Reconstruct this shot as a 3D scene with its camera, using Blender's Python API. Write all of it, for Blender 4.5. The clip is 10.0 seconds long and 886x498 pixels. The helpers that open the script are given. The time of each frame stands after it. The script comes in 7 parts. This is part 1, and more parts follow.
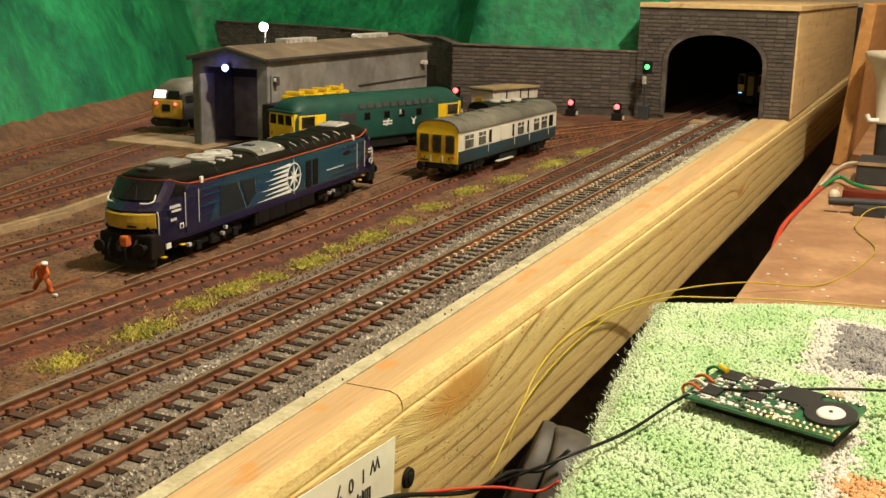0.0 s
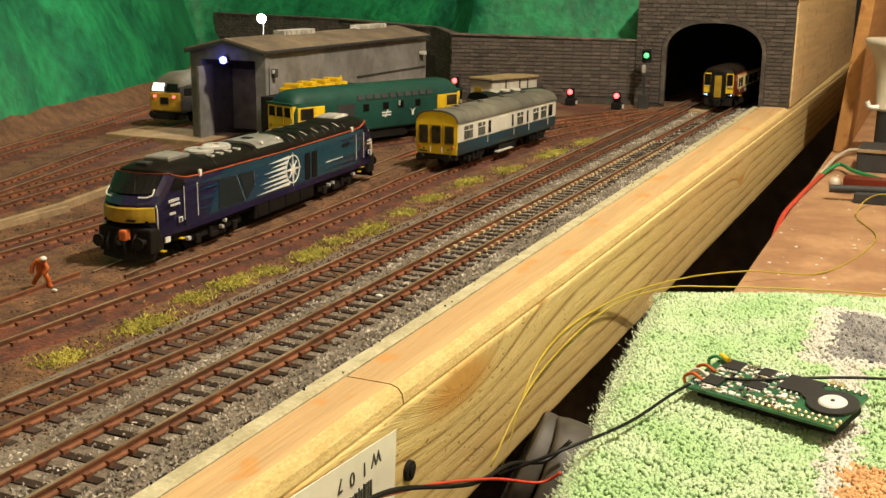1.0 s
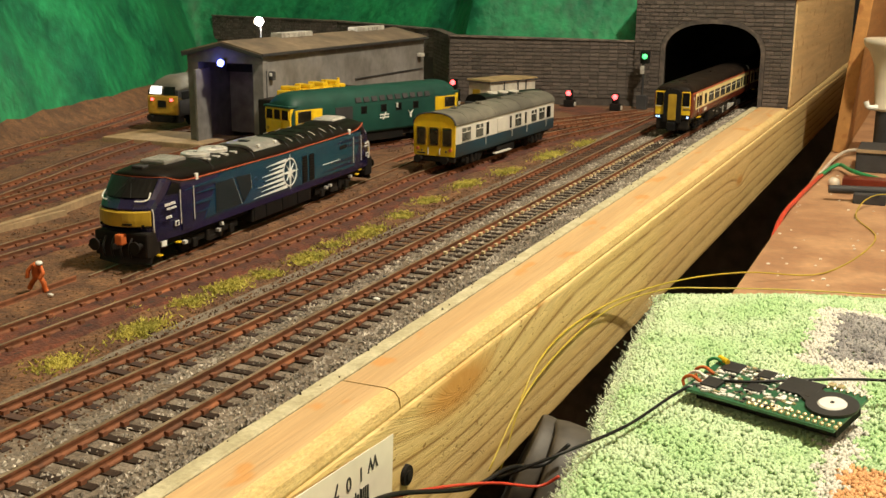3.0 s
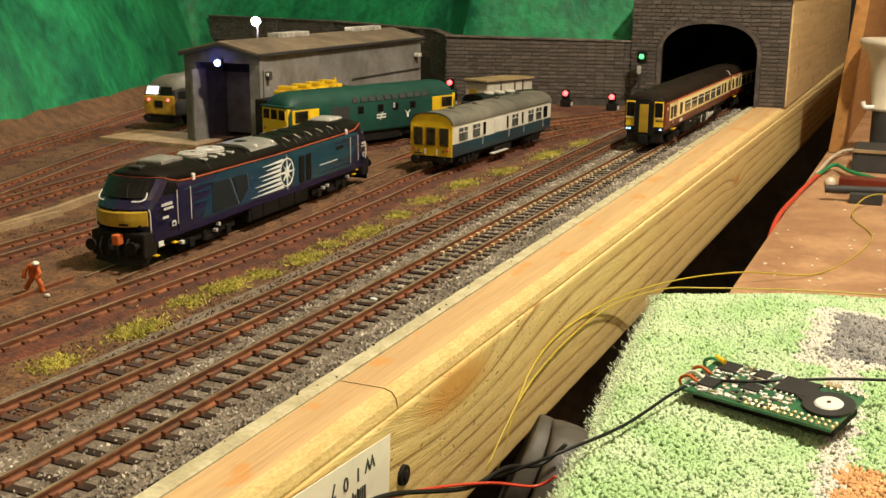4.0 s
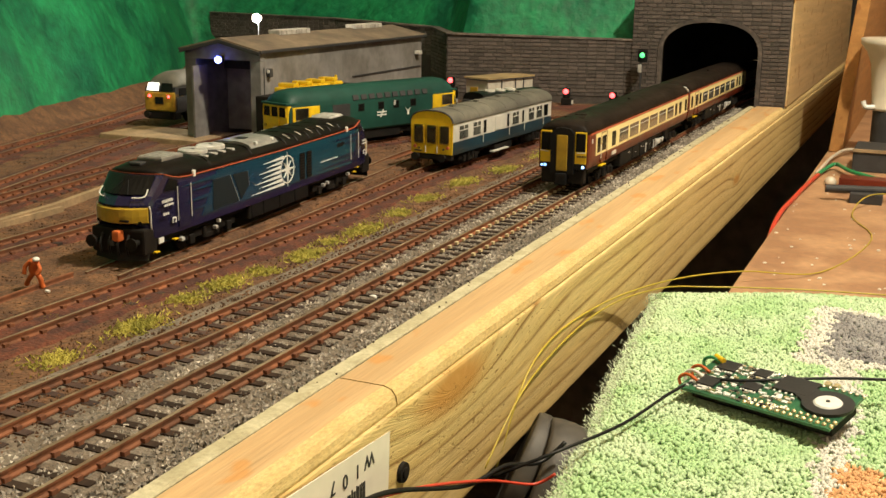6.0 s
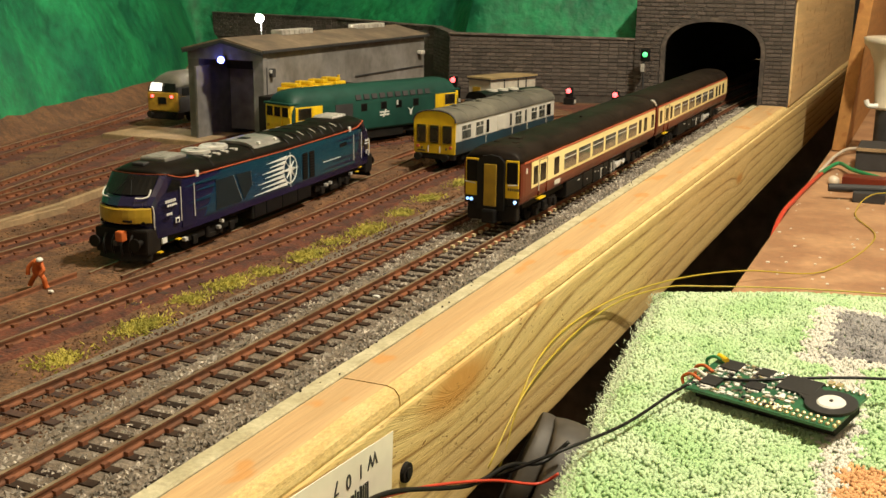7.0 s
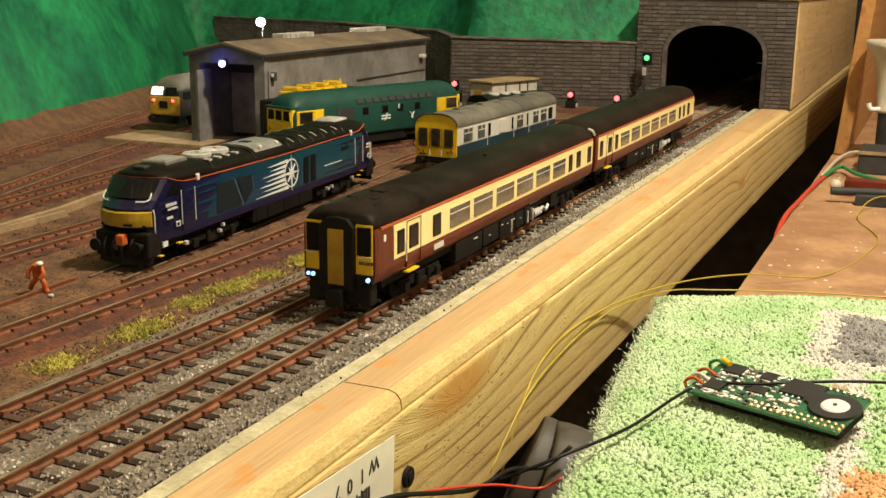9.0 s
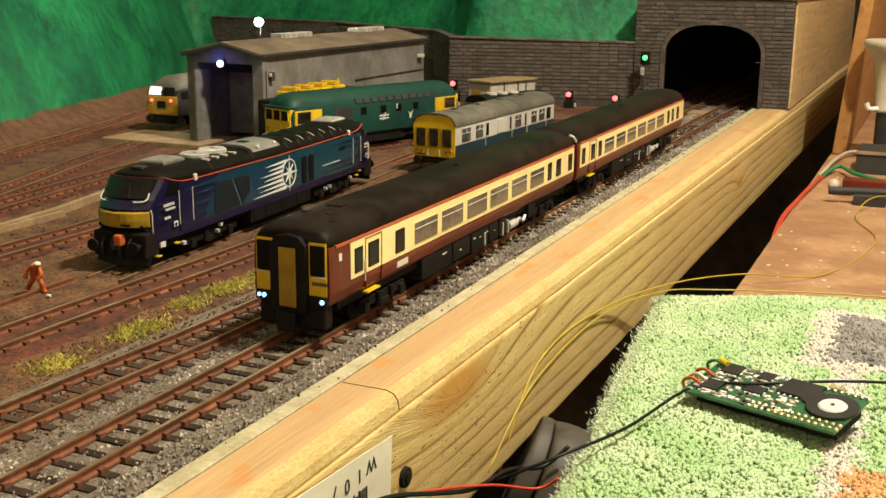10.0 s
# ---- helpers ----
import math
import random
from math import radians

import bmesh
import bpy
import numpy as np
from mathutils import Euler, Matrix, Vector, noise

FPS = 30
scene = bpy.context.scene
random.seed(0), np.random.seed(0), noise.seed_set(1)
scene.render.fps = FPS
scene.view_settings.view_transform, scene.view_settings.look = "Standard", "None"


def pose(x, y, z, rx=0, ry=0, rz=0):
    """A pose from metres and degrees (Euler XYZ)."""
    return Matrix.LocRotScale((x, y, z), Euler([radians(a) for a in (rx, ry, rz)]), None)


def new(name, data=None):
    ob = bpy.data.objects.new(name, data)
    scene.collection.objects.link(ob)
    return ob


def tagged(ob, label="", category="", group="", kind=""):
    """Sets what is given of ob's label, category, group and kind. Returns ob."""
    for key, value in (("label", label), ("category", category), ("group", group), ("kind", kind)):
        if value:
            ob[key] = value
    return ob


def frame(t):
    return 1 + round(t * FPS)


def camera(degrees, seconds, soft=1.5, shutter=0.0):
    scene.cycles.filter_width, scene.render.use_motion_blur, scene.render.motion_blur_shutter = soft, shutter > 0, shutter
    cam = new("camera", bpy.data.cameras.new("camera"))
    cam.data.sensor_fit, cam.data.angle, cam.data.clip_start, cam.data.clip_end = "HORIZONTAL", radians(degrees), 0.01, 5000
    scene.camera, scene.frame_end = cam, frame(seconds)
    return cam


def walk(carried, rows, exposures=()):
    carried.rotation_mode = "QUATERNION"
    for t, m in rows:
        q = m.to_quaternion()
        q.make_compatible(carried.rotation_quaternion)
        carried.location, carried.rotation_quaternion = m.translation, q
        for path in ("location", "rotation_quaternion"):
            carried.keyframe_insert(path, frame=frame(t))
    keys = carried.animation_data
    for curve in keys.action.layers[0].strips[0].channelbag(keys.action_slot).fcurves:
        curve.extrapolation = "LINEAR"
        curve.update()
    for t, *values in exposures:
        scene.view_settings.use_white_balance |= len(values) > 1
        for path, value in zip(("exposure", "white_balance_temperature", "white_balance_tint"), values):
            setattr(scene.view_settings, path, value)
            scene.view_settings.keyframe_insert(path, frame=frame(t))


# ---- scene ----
cam = camera(43.7, 10.0, soft=1.5)
CAMERA_ROWS = [
    (0, pose(0.2203, -0.3552, 0.1388, 76.614, -1.210, 24.146)),
    (0.5, pose(0.2208, -0.3552, 0.1391, 76.448, -0.803, 24.119)),
    (1, pose(0.2201, -0.3537, 0.1391, 76.112, -0.732, 24.072)),
    (1.5, pose(0.2201, -0.3510, 0.1389, 76.169, -0.502, 24.241)),
    (2, pose(0.2200, -0.3508, 0.1395, 76.072, -0.451, 24.370)),
    (2.5, pose(0.2203, -0.3511, 0.1391, 76.168, -0.483, 24.203)),
    (4, pose(0.2204, -0.3514, 0.1392, 76.199, -0.503, 23.851)),
    (4.5, pose(0.2207, -0.3516, 0.1394, 76.199, -0.525, 23.864)),
    (5, pose(0.2198, -0.3509, 0.1390, 76.133, -0.556, 23.836)),
    (5.5, pose(0.2203, -0.3515, 0.1391, 76.108, -0.717, 23.832)),
    (7, pose(0.2204, -0.3519, 0.1395, 76.053, -0.646, 24.025)),
    (7.5, pose(0.2206, -0.3521, 0.1393, 76.156, -0.551, 24.092)),
    (8, pose(0.2204, -0.3521, 0.1394, 76.164, -0.601, 24.146)),
    (8.5, pose(0.2188, -0.3481, 0.1381, 76.198, -0.543, 24.135)),
    (9, pose(0.2196, -0.3502, 0.1386, 76.277, -0.580, 24.093)),
    (9.5, pose(0.2202, -0.3513, 0.1389, 76.307, -0.557, 24.096)),
    (10, pose(0.2200, -0.3499, 0.1388, 76.258, -0.568, 24.025)),
]
walk(cam, CAMERA_ROWS)

# ---- light: one warm ceiling bulb behind and to the side, an added fill, a dim room ----
world = bpy.data.worlds.new("room_dark")
world.use_nodes = True
world.node_tree.nodes["Background"].inputs[0].default_value = (1.0, 0.86, 0.62, 1)
world.node_tree.nodes["Background"].inputs[1].default_value = 0.05
scene.world = world
scene.view_settings.exposure = 0.0


def lamp(name, energy, colour, place, size):
    d = bpy.data.lights.new(name, "POINT")
    d.energy, d.color, d.shadow_soft_size = energy, colour, size
    ob = new(name, d)
    ob.location = place
    return ob


bulb_light = lamp("bulb_light", 91.0, (1.0, 0.905, 0.70), (0.52, 0.22, 1.06), 0.035)
# added fill from behind the camera, brightens faces turned to it
second_light = lamp("front_fill_light", 10.0, (1.0, 0.93, 0.74), (0.45, -1.70, 0.86), 0.09)


# ---- materials ----
def material(name, colour, rough=0.6, metal=0.0, vary=0.25, scale=300.0, bump=0.0, bump_scale=900.0, second=None, mix=(0.42, 0.62), coat=0.0, stretch=(1, 1, 1), per_piece=0.0, emit=None, strength=0.0, spec=0.5):
    """A surface with two scales of colour variation and fine relief, in object space."""
    m = bpy.data.materials.new(name)
    m.use_nodes = True
    nt = m.node_tree
    n, l = nt.nodes, nt.links
    b = n["Principled BSDF"]
    b.inputs["Roughness"].default_value = rough
    b.inputs["Metallic"].default_value = metal
    b.inputs["Specular IOR Level"].default_value = spec
    b.inputs["Coat Weight"].default_value = coat
    co = n.new("ShaderNodeTexCoord")
    mp = n.new("ShaderNodeMapping")
    mp.inputs["Scale"].default_value = stretch
    l.new(co.outputs["Object"], mp.inputs["Vector"])
    coarse = n.new("ShaderNodeTexNoise")
    coarse.inputs["Scale"].default_value = scale * 0.16
    coarse.inputs["Detail"].default_value = 5
    fine = n.new("ShaderNodeTexNoise")
    fine.inputs["Scale"].default_value = scale
    fine.inputs["Detail"].default_value = 4
    for t in (coarse, fine):
        l.new(mp.outputs[0], t.inputs["Vector"])
    ramp = n.new("ShaderNodeValToRGB")
    ramp.color_ramp.elements[0].position, ramp.color_ramp.elements[1].position = mix
    c2 = second or tuple(c * (1 - vary) for c in colour)
    ramp.color_ramp.elements[0].color = (*c2, 1)
    ramp.color_ramp.elements[1].color = (*colour, 1)
    l.new(coarse.outputs["Fac"], ramp.inputs["Fac"])
    mul = n.new("ShaderNodeMix")
    mul.data_type, mul.blend_type = "RGBA", "MULTIPLY"
    mul.inputs["Factor"].default_value = 1.0
    fr = n.new("ShaderNodeMapRange")
    fr.inputs["From Min"].default_value, fr.inputs["From Max"].default_value = 0.3, 0.7
    fr.inputs["To Min"].default_value, fr.inputs["To Max"].default_value = 1 - vary, 1 + vary * 0.5
    l.new(fine.outputs["Fac"], fr.inputs["Value"])
    l.new(ramp.outputs["Color"], mul.inputs["A"])
    l.new(fr.outputs["Result"], mul.inputs["B"])
    out = mul.outputs["Result"]
    if per_piece:
        info = n.new("ShaderNodeObjectInfo")
        pr = n.new("ShaderNodeMapRange")
        pr.inputs["To Min"].default_value, pr.inputs["To Max"].default_value = 1 - per_piece, 1 + per_piece
        l.new(info.outputs["Random"], pr.inputs["Value"])
        m2 = n.new("ShaderNodeMix")
        m2.data_type, m2.blend_type = "RGBA", "MULTIPLY"
        m2.inputs["Factor"].default_value = 1.0
        l.new(out, m2.inputs["A"])
        l.new(pr.outputs["Result"], m2.inputs["B"])
        out = m2.outputs["Result"]
    l.new(out, b.inputs["Base Color"])
    rr = n.new("ShaderNodeMapRange")
    rr.inputs["To Min"].default_value, rr.inputs["To Max"].default_value = max(0.03, rough - 0.12), min(1, rough + 0.12)
    l.new(fine.outputs["Fac"], rr.inputs["Value"])
    l.new(rr.outputs["Result"], b.inputs["Roughness"])
    if bump:
        bt = n.new("ShaderNodeTexNoise")
        bt.inputs["Scale"].default_value, bt.inputs["Detail"].default_value = bump_scale, 3
        l.new(mp.outputs[0], bt.inputs["Vector"])
        bp = n.new("ShaderNodeBump")
        bp.inputs["Strength"].default_value, bp.inputs["Distance"].default_value = 0.8, bump
        l.new(bt.outputs["Fac"], bp.inputs["Height"])
        l.new(bp.outputs[0], b.inputs["Normal"])
    if emit:
        b.inputs["Emission Color"].default_value = (*emit, 1)
        b.inputs["Emission Strength"].default_value = strength
    return m


def timber_material(name, light, dark, knot, lines=52.0, contrast=0.8, across="Z", stain=0.60):
    """Sawn softwood: wavering growth lines along y, broken by knots and saw specks."""
    m = material(name, light, rough=0.62, vary=0.10, scale=900, bump=0.0005, bump_scale=650, second=tuple(c * 0.84 for c in light), stretch=(1, 0.04, 1))
    nt = m.node_tree
    n, l = nt.nodes, nt.links
    b = n["Principled BSDF"]
    old = b.inputs["Base Color"].links[0].from_socket
    co = n.new("ShaderNodeTexCoord")
    mp = n.new("ShaderNodeMapping")
    mp.inputs["Scale"].default_value = (1.0, 0.045, 1.0)
    l.new(co.outputs["Object"], mp.inputs["Vector"])
    big = n.new("ShaderNodeTexNoise")
    big.inputs["Scale"].default_value, big.inputs["Detail"].default_value = 22.0, 1.5
    l.new(mp.outputs[0], big.inputs["Vector"])
    addv = n.new("ShaderNodeVectorMath")
    addv.operation = "MULTIPLY_ADD"
    addv.inputs[1].default_value = (0.014, 0.0, 0.013)
    l.new(big.outputs["Color"], addv.inputs[0])
    l.new(mp.outputs[0], addv.inputs[2])
    wave = n.new("ShaderNodeTexWave")
    wave.wave_type, wave.bands_direction, wave.wave_profile = "BANDS", across, "SAW"
    wave.inputs["Scale"].default_value, wave.inputs["Distortion"].default_value = lines, 0.4
    wave.inputs["Detail"].default_value, wave.inputs["Detail Scale"].default_value = 1.5, 1.0
    l.new(addv.outputs[0], wave.inputs["Vector"])
    ramp = n.new("ShaderNodeValToRGB")
    ramp.color_ramp.elements[0].position, ramp.color_ramp.elements[1].position = 0.0, 0.34
    ramp.color_ramp.elements[0].color, ramp.color_ramp.elements[1].color = (1 - contrast,) * 3 + (1,), (1, 1, 1, 1)
    late = ramp.color_ramp.elements.new(0.86)
    late.color = (0.92, 0.92, 0.92, 1)
    l.new(wave.outputs["Fac"], ramp.inputs["Fac"])
    mx = n.new("ShaderNodeMix")
    mx.data_type = "RGBA"
    mx.inputs["A"].default_value = (*dark, 1)
    l.new(ramp.outputs["Color"], mx.inputs["Factor"])
    l.new(old, mx.inputs["B"])
    last = mx.outputs["Result"]
    for sc, lo, hi, amount, colour in ((42.0, stain, stain + 0.06, 0.65, knot), (420.0, 0.66, 0.74, 0.45, dark)):
        kn = n.new("ShaderNodeTexNoise")
        kn.inputs["Scale"].default_value, kn.inputs["Detail"].default_value = sc, 2
        if sc > 100:
            l.new(mp.outputs[0], kn.inputs["Vector"])
        else:
            drawn = n.new("ShaderNodeMapping")
            drawn.inputs["Scale"].default_value = (1.7, 0.75, 1.7)
            l.new(co.outputs["Object"], drawn.inputs["Vector"])
            l.new(drawn.outputs[0], kn.inputs["Vector"])
        kr = n.new("ShaderNodeValToRGB")
        kr.color_ramp.elements[0].position, kr.color_ramp.elements[1].position = lo, hi
        kr.color_ramp.elements[0].color, kr.color_ramp.elements[1].color = (0, 0, 0, 1), (amount,) * 3 + (1,)
        l.new(kn.outputs["Fac"], kr.inputs["Fac"])
        mk = n.new("ShaderNodeMix")
        mk.data_type = "RGBA"
        mk.inputs["B"].default_value = (*colour, 1)
        l.new(kr.outputs["Color"], mk.inputs["Factor"])
        l.new(last, mk.inputs["A"])
        last = mk.outputs["Result"]
    l.new(last, b.inputs["Base Color"])
    return m


def beam_material(name, light, mid, dark, knots):
    """Rough-sawn beam side: uneven growth lines running along y, swinging under knots given as (y, z, reach, lift)."""
    m = bpy.data.materials.new(name)
    m.use_nodes = True
    nt = m.node_tree
    n, l = nt.nodes, nt.links
    b = n["Principled BSDF"]
    b.inputs["Specular IOR Level"].default_value = 0.25
    co = n.new("ShaderNodeTexCoord")
    sep = n.new("ShaderNodeSeparateXYZ")
    l.new(co.outputs["Object"], sep.inputs[0])

    def calc(op, a, c, d=None):
        q = n.new("ShaderNodeMath")
        q.operation = op
        for i, v in enumerate((a, c) if d is None else (a, c, d)):
            if isinstance(v, (int, float)):
                q.inputs[i].default_value = v
            else:
                l.new(v, q.inputs[i])
        return q.outputs[0]

    def vec(x, y, z):
        q = n.new("ShaderNodeCombineXYZ")
        for i, v in enumerate((x, y, z)):
            if isinstance(v, (int, float)):
                q.inputs[i].default_value = v
            else:
                l.new(v, q.inputs[i])
        return q.outputs[0]

    def tex(v, scale, detail=2.0):
        q = n.new("ShaderNodeTexNoise")
        q.inputs["Scale"].default_value, q.inputs["Detail"].default_value = scale, detail
        l.new(v, q.inputs["Vector"])
        return q.outputs["Fac"]

    def ramp(v, stops):
        q = n.new("ShaderNodeValToRGB")
        el = q.color_ramp.elements
        while len(el) < len(stops):
            el.new(0.5)
        for e, (p, c) in zip(el, stops):
            e.position, e.color = p, ((c,) * 3 if isinstance(c, (int, float)) else tuple(c)) + (1,)
        l.new(v, q.inputs["Fac"])
        return q.outputs["Color"]

    def blend(f, a, c, kind="MIX"):
        q = n.new("ShaderNodeMix")
        q.data_type, q.blend_type = "RGBA", kind
        for v, key in ((f, "Factor"), (a, "A"), (c, "B")):
            if isinstance(v, (int, float)):
                q.inputs[key].default_value = v
            elif isinstance(v, tuple):
                q.inputs[key].default_value = (*v, 1)
            else:
                l.new(v, q.inputs[key])
        return q.outputs["Result"]
    y, z = sep.outputs["Y"], sep.outputs["Z"]
    level = calc("MULTIPLY_ADD", tex(vec(0.0, calc("MULTIPLY", y, 0.11), calc("MULTIPLY", z, 1.0)), 14.0, 2.0), 0.014, z)
    near = []
    for ky, kz, reach, lift in knots:
        d = calc("SQRT", calc("ADD", calc("POWER", calc("MULTIPLY", calc("SUBTRACT", y, ky), 0.28), 2.0), calc("POWER", calc("SUBTRACT", z, kz), 2.0)), 0.0)
        k = calc("MAXIMUM", calc("SUBTRACT", 1.0, calc("DIVIDE", d, reach)), 0.0)
        near.append((d, k, reach))
        level = calc("MULTIPLY_ADD", calc("MULTIPLY", k, k), lift, level)
    # uneven ring widths
    level = calc("MULTIPLY_ADD", tex(vec(level, 0.0, 3.1), 90.0, 1.0), 0.010, level)
    saw = calc("FRACT", calc("MULTIPLY", level, 100.0), 0.0)
    fine = calc("FRACT", calc("MULTIPLY", level, 420.0), 0.0)
    fibre = tex(vec(0.0, calc("MULTIPLY", y, 0.035), level), 1500.0, 3.0)
    patch = tex(vec(0.0, calc("MULTIPLY", y, 0.22), level), 60.0, 3.0)
    colour = blend(ramp(saw, [(0.0, 1.0), (0.62, 0.0)]), light, mid)
    colour = blend(calc("MULTIPLY", ramp(fine, [(0.0, 0.0), (0.75, 0.12), (0.9, 0.6), (1.0, 0.0)]), patch), colour, mid)
    edge = ramp(saw, [(0.0, 0.9), (0.10, 0.0), (0.80, 0.0), (0.97, 1.0)])
    edge = calc("MULTIPLY", edge, ramp(patch, [(0.32, 0.18), (0.58, 1.0)]))
    colour = blend(edge, colour, dark)
    colour = blend(1.0, colour, ramp(fibre, [(0.3, 0.80), (0.7, 1.10)]), "MULTIPLY")
    torn = ramp(tex(vec(0.0, calc("MULTIPLY", y, 0.40), z), 520.0, 2.0), [(0.63, 0.0), (0.70, 0.75)])
    pits = calc("MULTIPLY", torn, ramp(patch, [(0.45, 0.15), (0.6, 0.8)]))
    colour = blend(pits, colour, dark)
    for d, k, reach in near:
        heart = ramp(calc("DIVIDE", d, reach), [(0.10, 0.95), (0.25, 0.0)])
        colour = blend(heart, colour, (0.46, 0.235, 0.060))
        colour = blend(calc("MULTIPLY", torn, ramp(k, [(0.35, 0.0), (0.7, 0.9)])), colour, dark)
    l.new(colour, b.inputs["Base Color"])
    l.new(calc("MULTIPLY_ADD", fibre, 0.25, 0.50), b.inputs["Roughness"])
    bp = n.new("ShaderNodeBump")
    bp.inputs["Strength"].default_value, bp.inputs["Distance"].default_value = 0.9, 0.0007
    height = calc("SUBTRACT", calc("MULTIPLY_ADD", fibre, 0.5, calc("MULTIPLY", saw, 0.5)), pits)
    l.new(height, bp.inputs["Height"])
    l.new(bp.outputs[0], b.inputs["Normal"])
    return m


M = {}
M["earth"] = material("earth", (0.158, 0.077, 0.034), 0.95, vary=0.55, scale=520, bump=0.0016, bump_scale=520, second=(0.088, 0.041, 0.020), mix=(0.38, 0.6))
M["rust_earth"] = material("rust_earth", (0.128, 0.038, 0.018), 0.95, vary=0.5, scale=520, bump=0.0012, bump_scale=620, second=(0.062, 0.021, 0.013))
M["ballast"] = material("ballast", (0.40, 0.36, 0.305), 0.9, vary=0.4, scale=420, bump=0.0008, bump_scale=800, second=(0.20, 0.175, 0.145), per_piece=0.2)
M["ballast_base"] = material("ballast_base", (0.19, 0.158, 0.122), 0.95, vary=0.5, scale=700, bump=0.0012, bump_scale=900, second=(0.13, 0.10, 0.072))
M["rail_side"] = material("rail_side", (0.232, 0.086, 0.038), 0.78, vary=0.35, scale=200, second=(0.130, 0.054, 0.028), spec=0.3)
M["rail_top"] = material("rail_top", (0.27, 0.21, 0.135), 0.5, 0.3, vary=0.25, scale=150, second=(0.18, 0.125, 0.075))
M["sleeper"] = material("sleeper", (0.026, 0.017, 0.012), 0.9, vary=0.4, scale=500, spec=0.2, second=(0.048, 0.029, 0.019), per_piece=0.3)
M["rust_sleeper"] = material("rust_sleeper", (0.050, 0.026, 0.018), 0.9, vary=0.4, scale=500, second=(0.030, 0.018, 0.014), per_piece=0.3)
M["chair"] = material("chair", (0.20, 0.078, 0.040), 0.85, vary=0.35, scale=400, spec=0.3)
M["chair_white"] = material("chair_white", (0.62, 0.52, 0.30), 0.7, vary=0.25, scale=400)
M["timber"] = beam_material("sawn_softwood", (0.62, 0.470, 0.215), (0.53, 0.375, 0.145), (0.24, 0.135, 0.038), ((0.0127, -0.0120, 0.046, 0.026), (0.62, -0.0300, 0.022, 0.010)))
M["board_edge"] = material("worn_board_edge", (0.58, 0.43, 0.195), 0.75, vary=0.22, scale=1300, bump=0.0004, bump_scale=1200, second=(0.53, 0.38, 0.16), stretch=(1, 0.35, 1), spec=0.3)
M["timber_top"] = timber_material("planed_softwood_top", (0.535, 0.355, 0.175), (0.46, 0.275, 0.115), (0.50, 0.225, 0.050), lines=22, contrast=0.25, across="X", stain=0.60)
M["ply"] = timber_material("plywood", (0.64, 0.45, 0.22), (0.53, 0.35, 0.15), (0.38, 0.20, 0.07), lines=14, contrast=0.5)
M["bench"] = material("bench_board", (0.42, 0.245, 0.13), 0.5, vary=0.22, scale=160, second=(0.30, 0.16, 0.085), bump=0.0002, bump_scale=500)
M["strip"] = material("cork_edge_strip", (0.48, 0.44, 0.29), 0.8, vary=0.2, scale=500, second=(0.38, 0.34, 0.21), bump=0.0002)
M["brick"] = material("brick_card", (0.135, 0.108, 0.090), 0.85, vary=0.5, scale=260, second=(0.070, 0.056, 0.050), per_piece=0.3, bump=0.0004)
M["mortar"] = material("mortar", (0.065, 0.052, 0.044), 0.95, vary=0.3, scale=500)
M["green"] = material("green_painted_plaster", (0.014, 0.215, 0.078), 0.62, vary=0.4, scale=80, second=(0.005, 0.100, 0.046), bump=0.003, bump_scale=90, mix=(0.34, 0.62), spec=0.3)
# near-black stands for the unlit inside of the tunnel
M["black_hole"] = material("tunnel_dark", (0.006, 0.006, 0.006), 0.95, vary=0.2, scale=100)
M["shed_wall"] = material("grey_shed_wall", (0.215, 0.205, 0.20), 0.75, vary=0.25, scale=120, second=(0.14, 0.13, 0.12), spec=0.3)
M["shed_roof"] = material("shed_roof", (0.20, 0.15, 0.10), 0.85, vary=0.3, scale=140, second=(0.12, 0.09, 0.065))
M["vent_grey"] = material("pale_vent_card", (0.42, 0.40, 0.36), 0.8, vary=0.3, scale=300, second=(0.28, 0.26, 0.23))
M["concrete"] = material("concrete", (0.36, 0.25, 0.14), 0.9, vary=0.22, scale=300, second=(0.26, 0.18, 0.10), bump=0.0003)
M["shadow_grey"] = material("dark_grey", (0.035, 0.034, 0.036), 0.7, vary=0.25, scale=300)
M["black"] = material("black_plastic", (0.007, 0.007, 0.0075), 0.45, vary=0.25, scale=300, spec=0.25)
M["matt_black"] = material("matt_black", (0.0065, 0.006, 0.0055), 0.7, vary=0.4, scale=300, second=(0.013, 0.010, 0.008), spec=0.18)
M["glass"] = material("dark_glazing", (0.008, 0.008, 0.0075), 0.16, vary=0.1, scale=200, coat=0.0, spec=0.14)
M["coach_glass"] = material("dusty_glazing", (0.050, 0.040, 0.022), 0.14, vary=0.5, scale=220, coat=0.4, second=(0.018, 0.015, 0.010))
M["grey_glass"] = material("grey_glazing", (0.110, 0.112, 0.098), 0.12, vary=0.4, scale=160, coat=0.4, second=(0.060, 0.062, 0.056))
M["blue"] = material("dark_blue_paint", (0.0110, 0.0100, 0.050), 0.24, vary=0.2, scale=60, second=(0.009, 0.008, 0.034), coat=0.25)
M["loco_roof"] = material("satin_black_roof", (0.0048, 0.0038, 0.0034), 0.40, vary=0.35, scale=140, second=(0.0075, 0.0058, 0.0046), spec=0.16)
M["teal"] = material("teal_paint", (0.007, 0.066, 0.092), 0.25, vary=0.3, scale=60, second=(0.006, 0.034, 0.072), coat=0.25, stretch=(1, 0.2, 1))
M["deep_teal"] = material("deep_teal", (0.004, 0.011, 0.017), 0.5, vary=0.2, scale=60)
M["white"] = material("white_print", (0.70, 0.70, 0.66), 0.5, vary=0.1, scale=200)
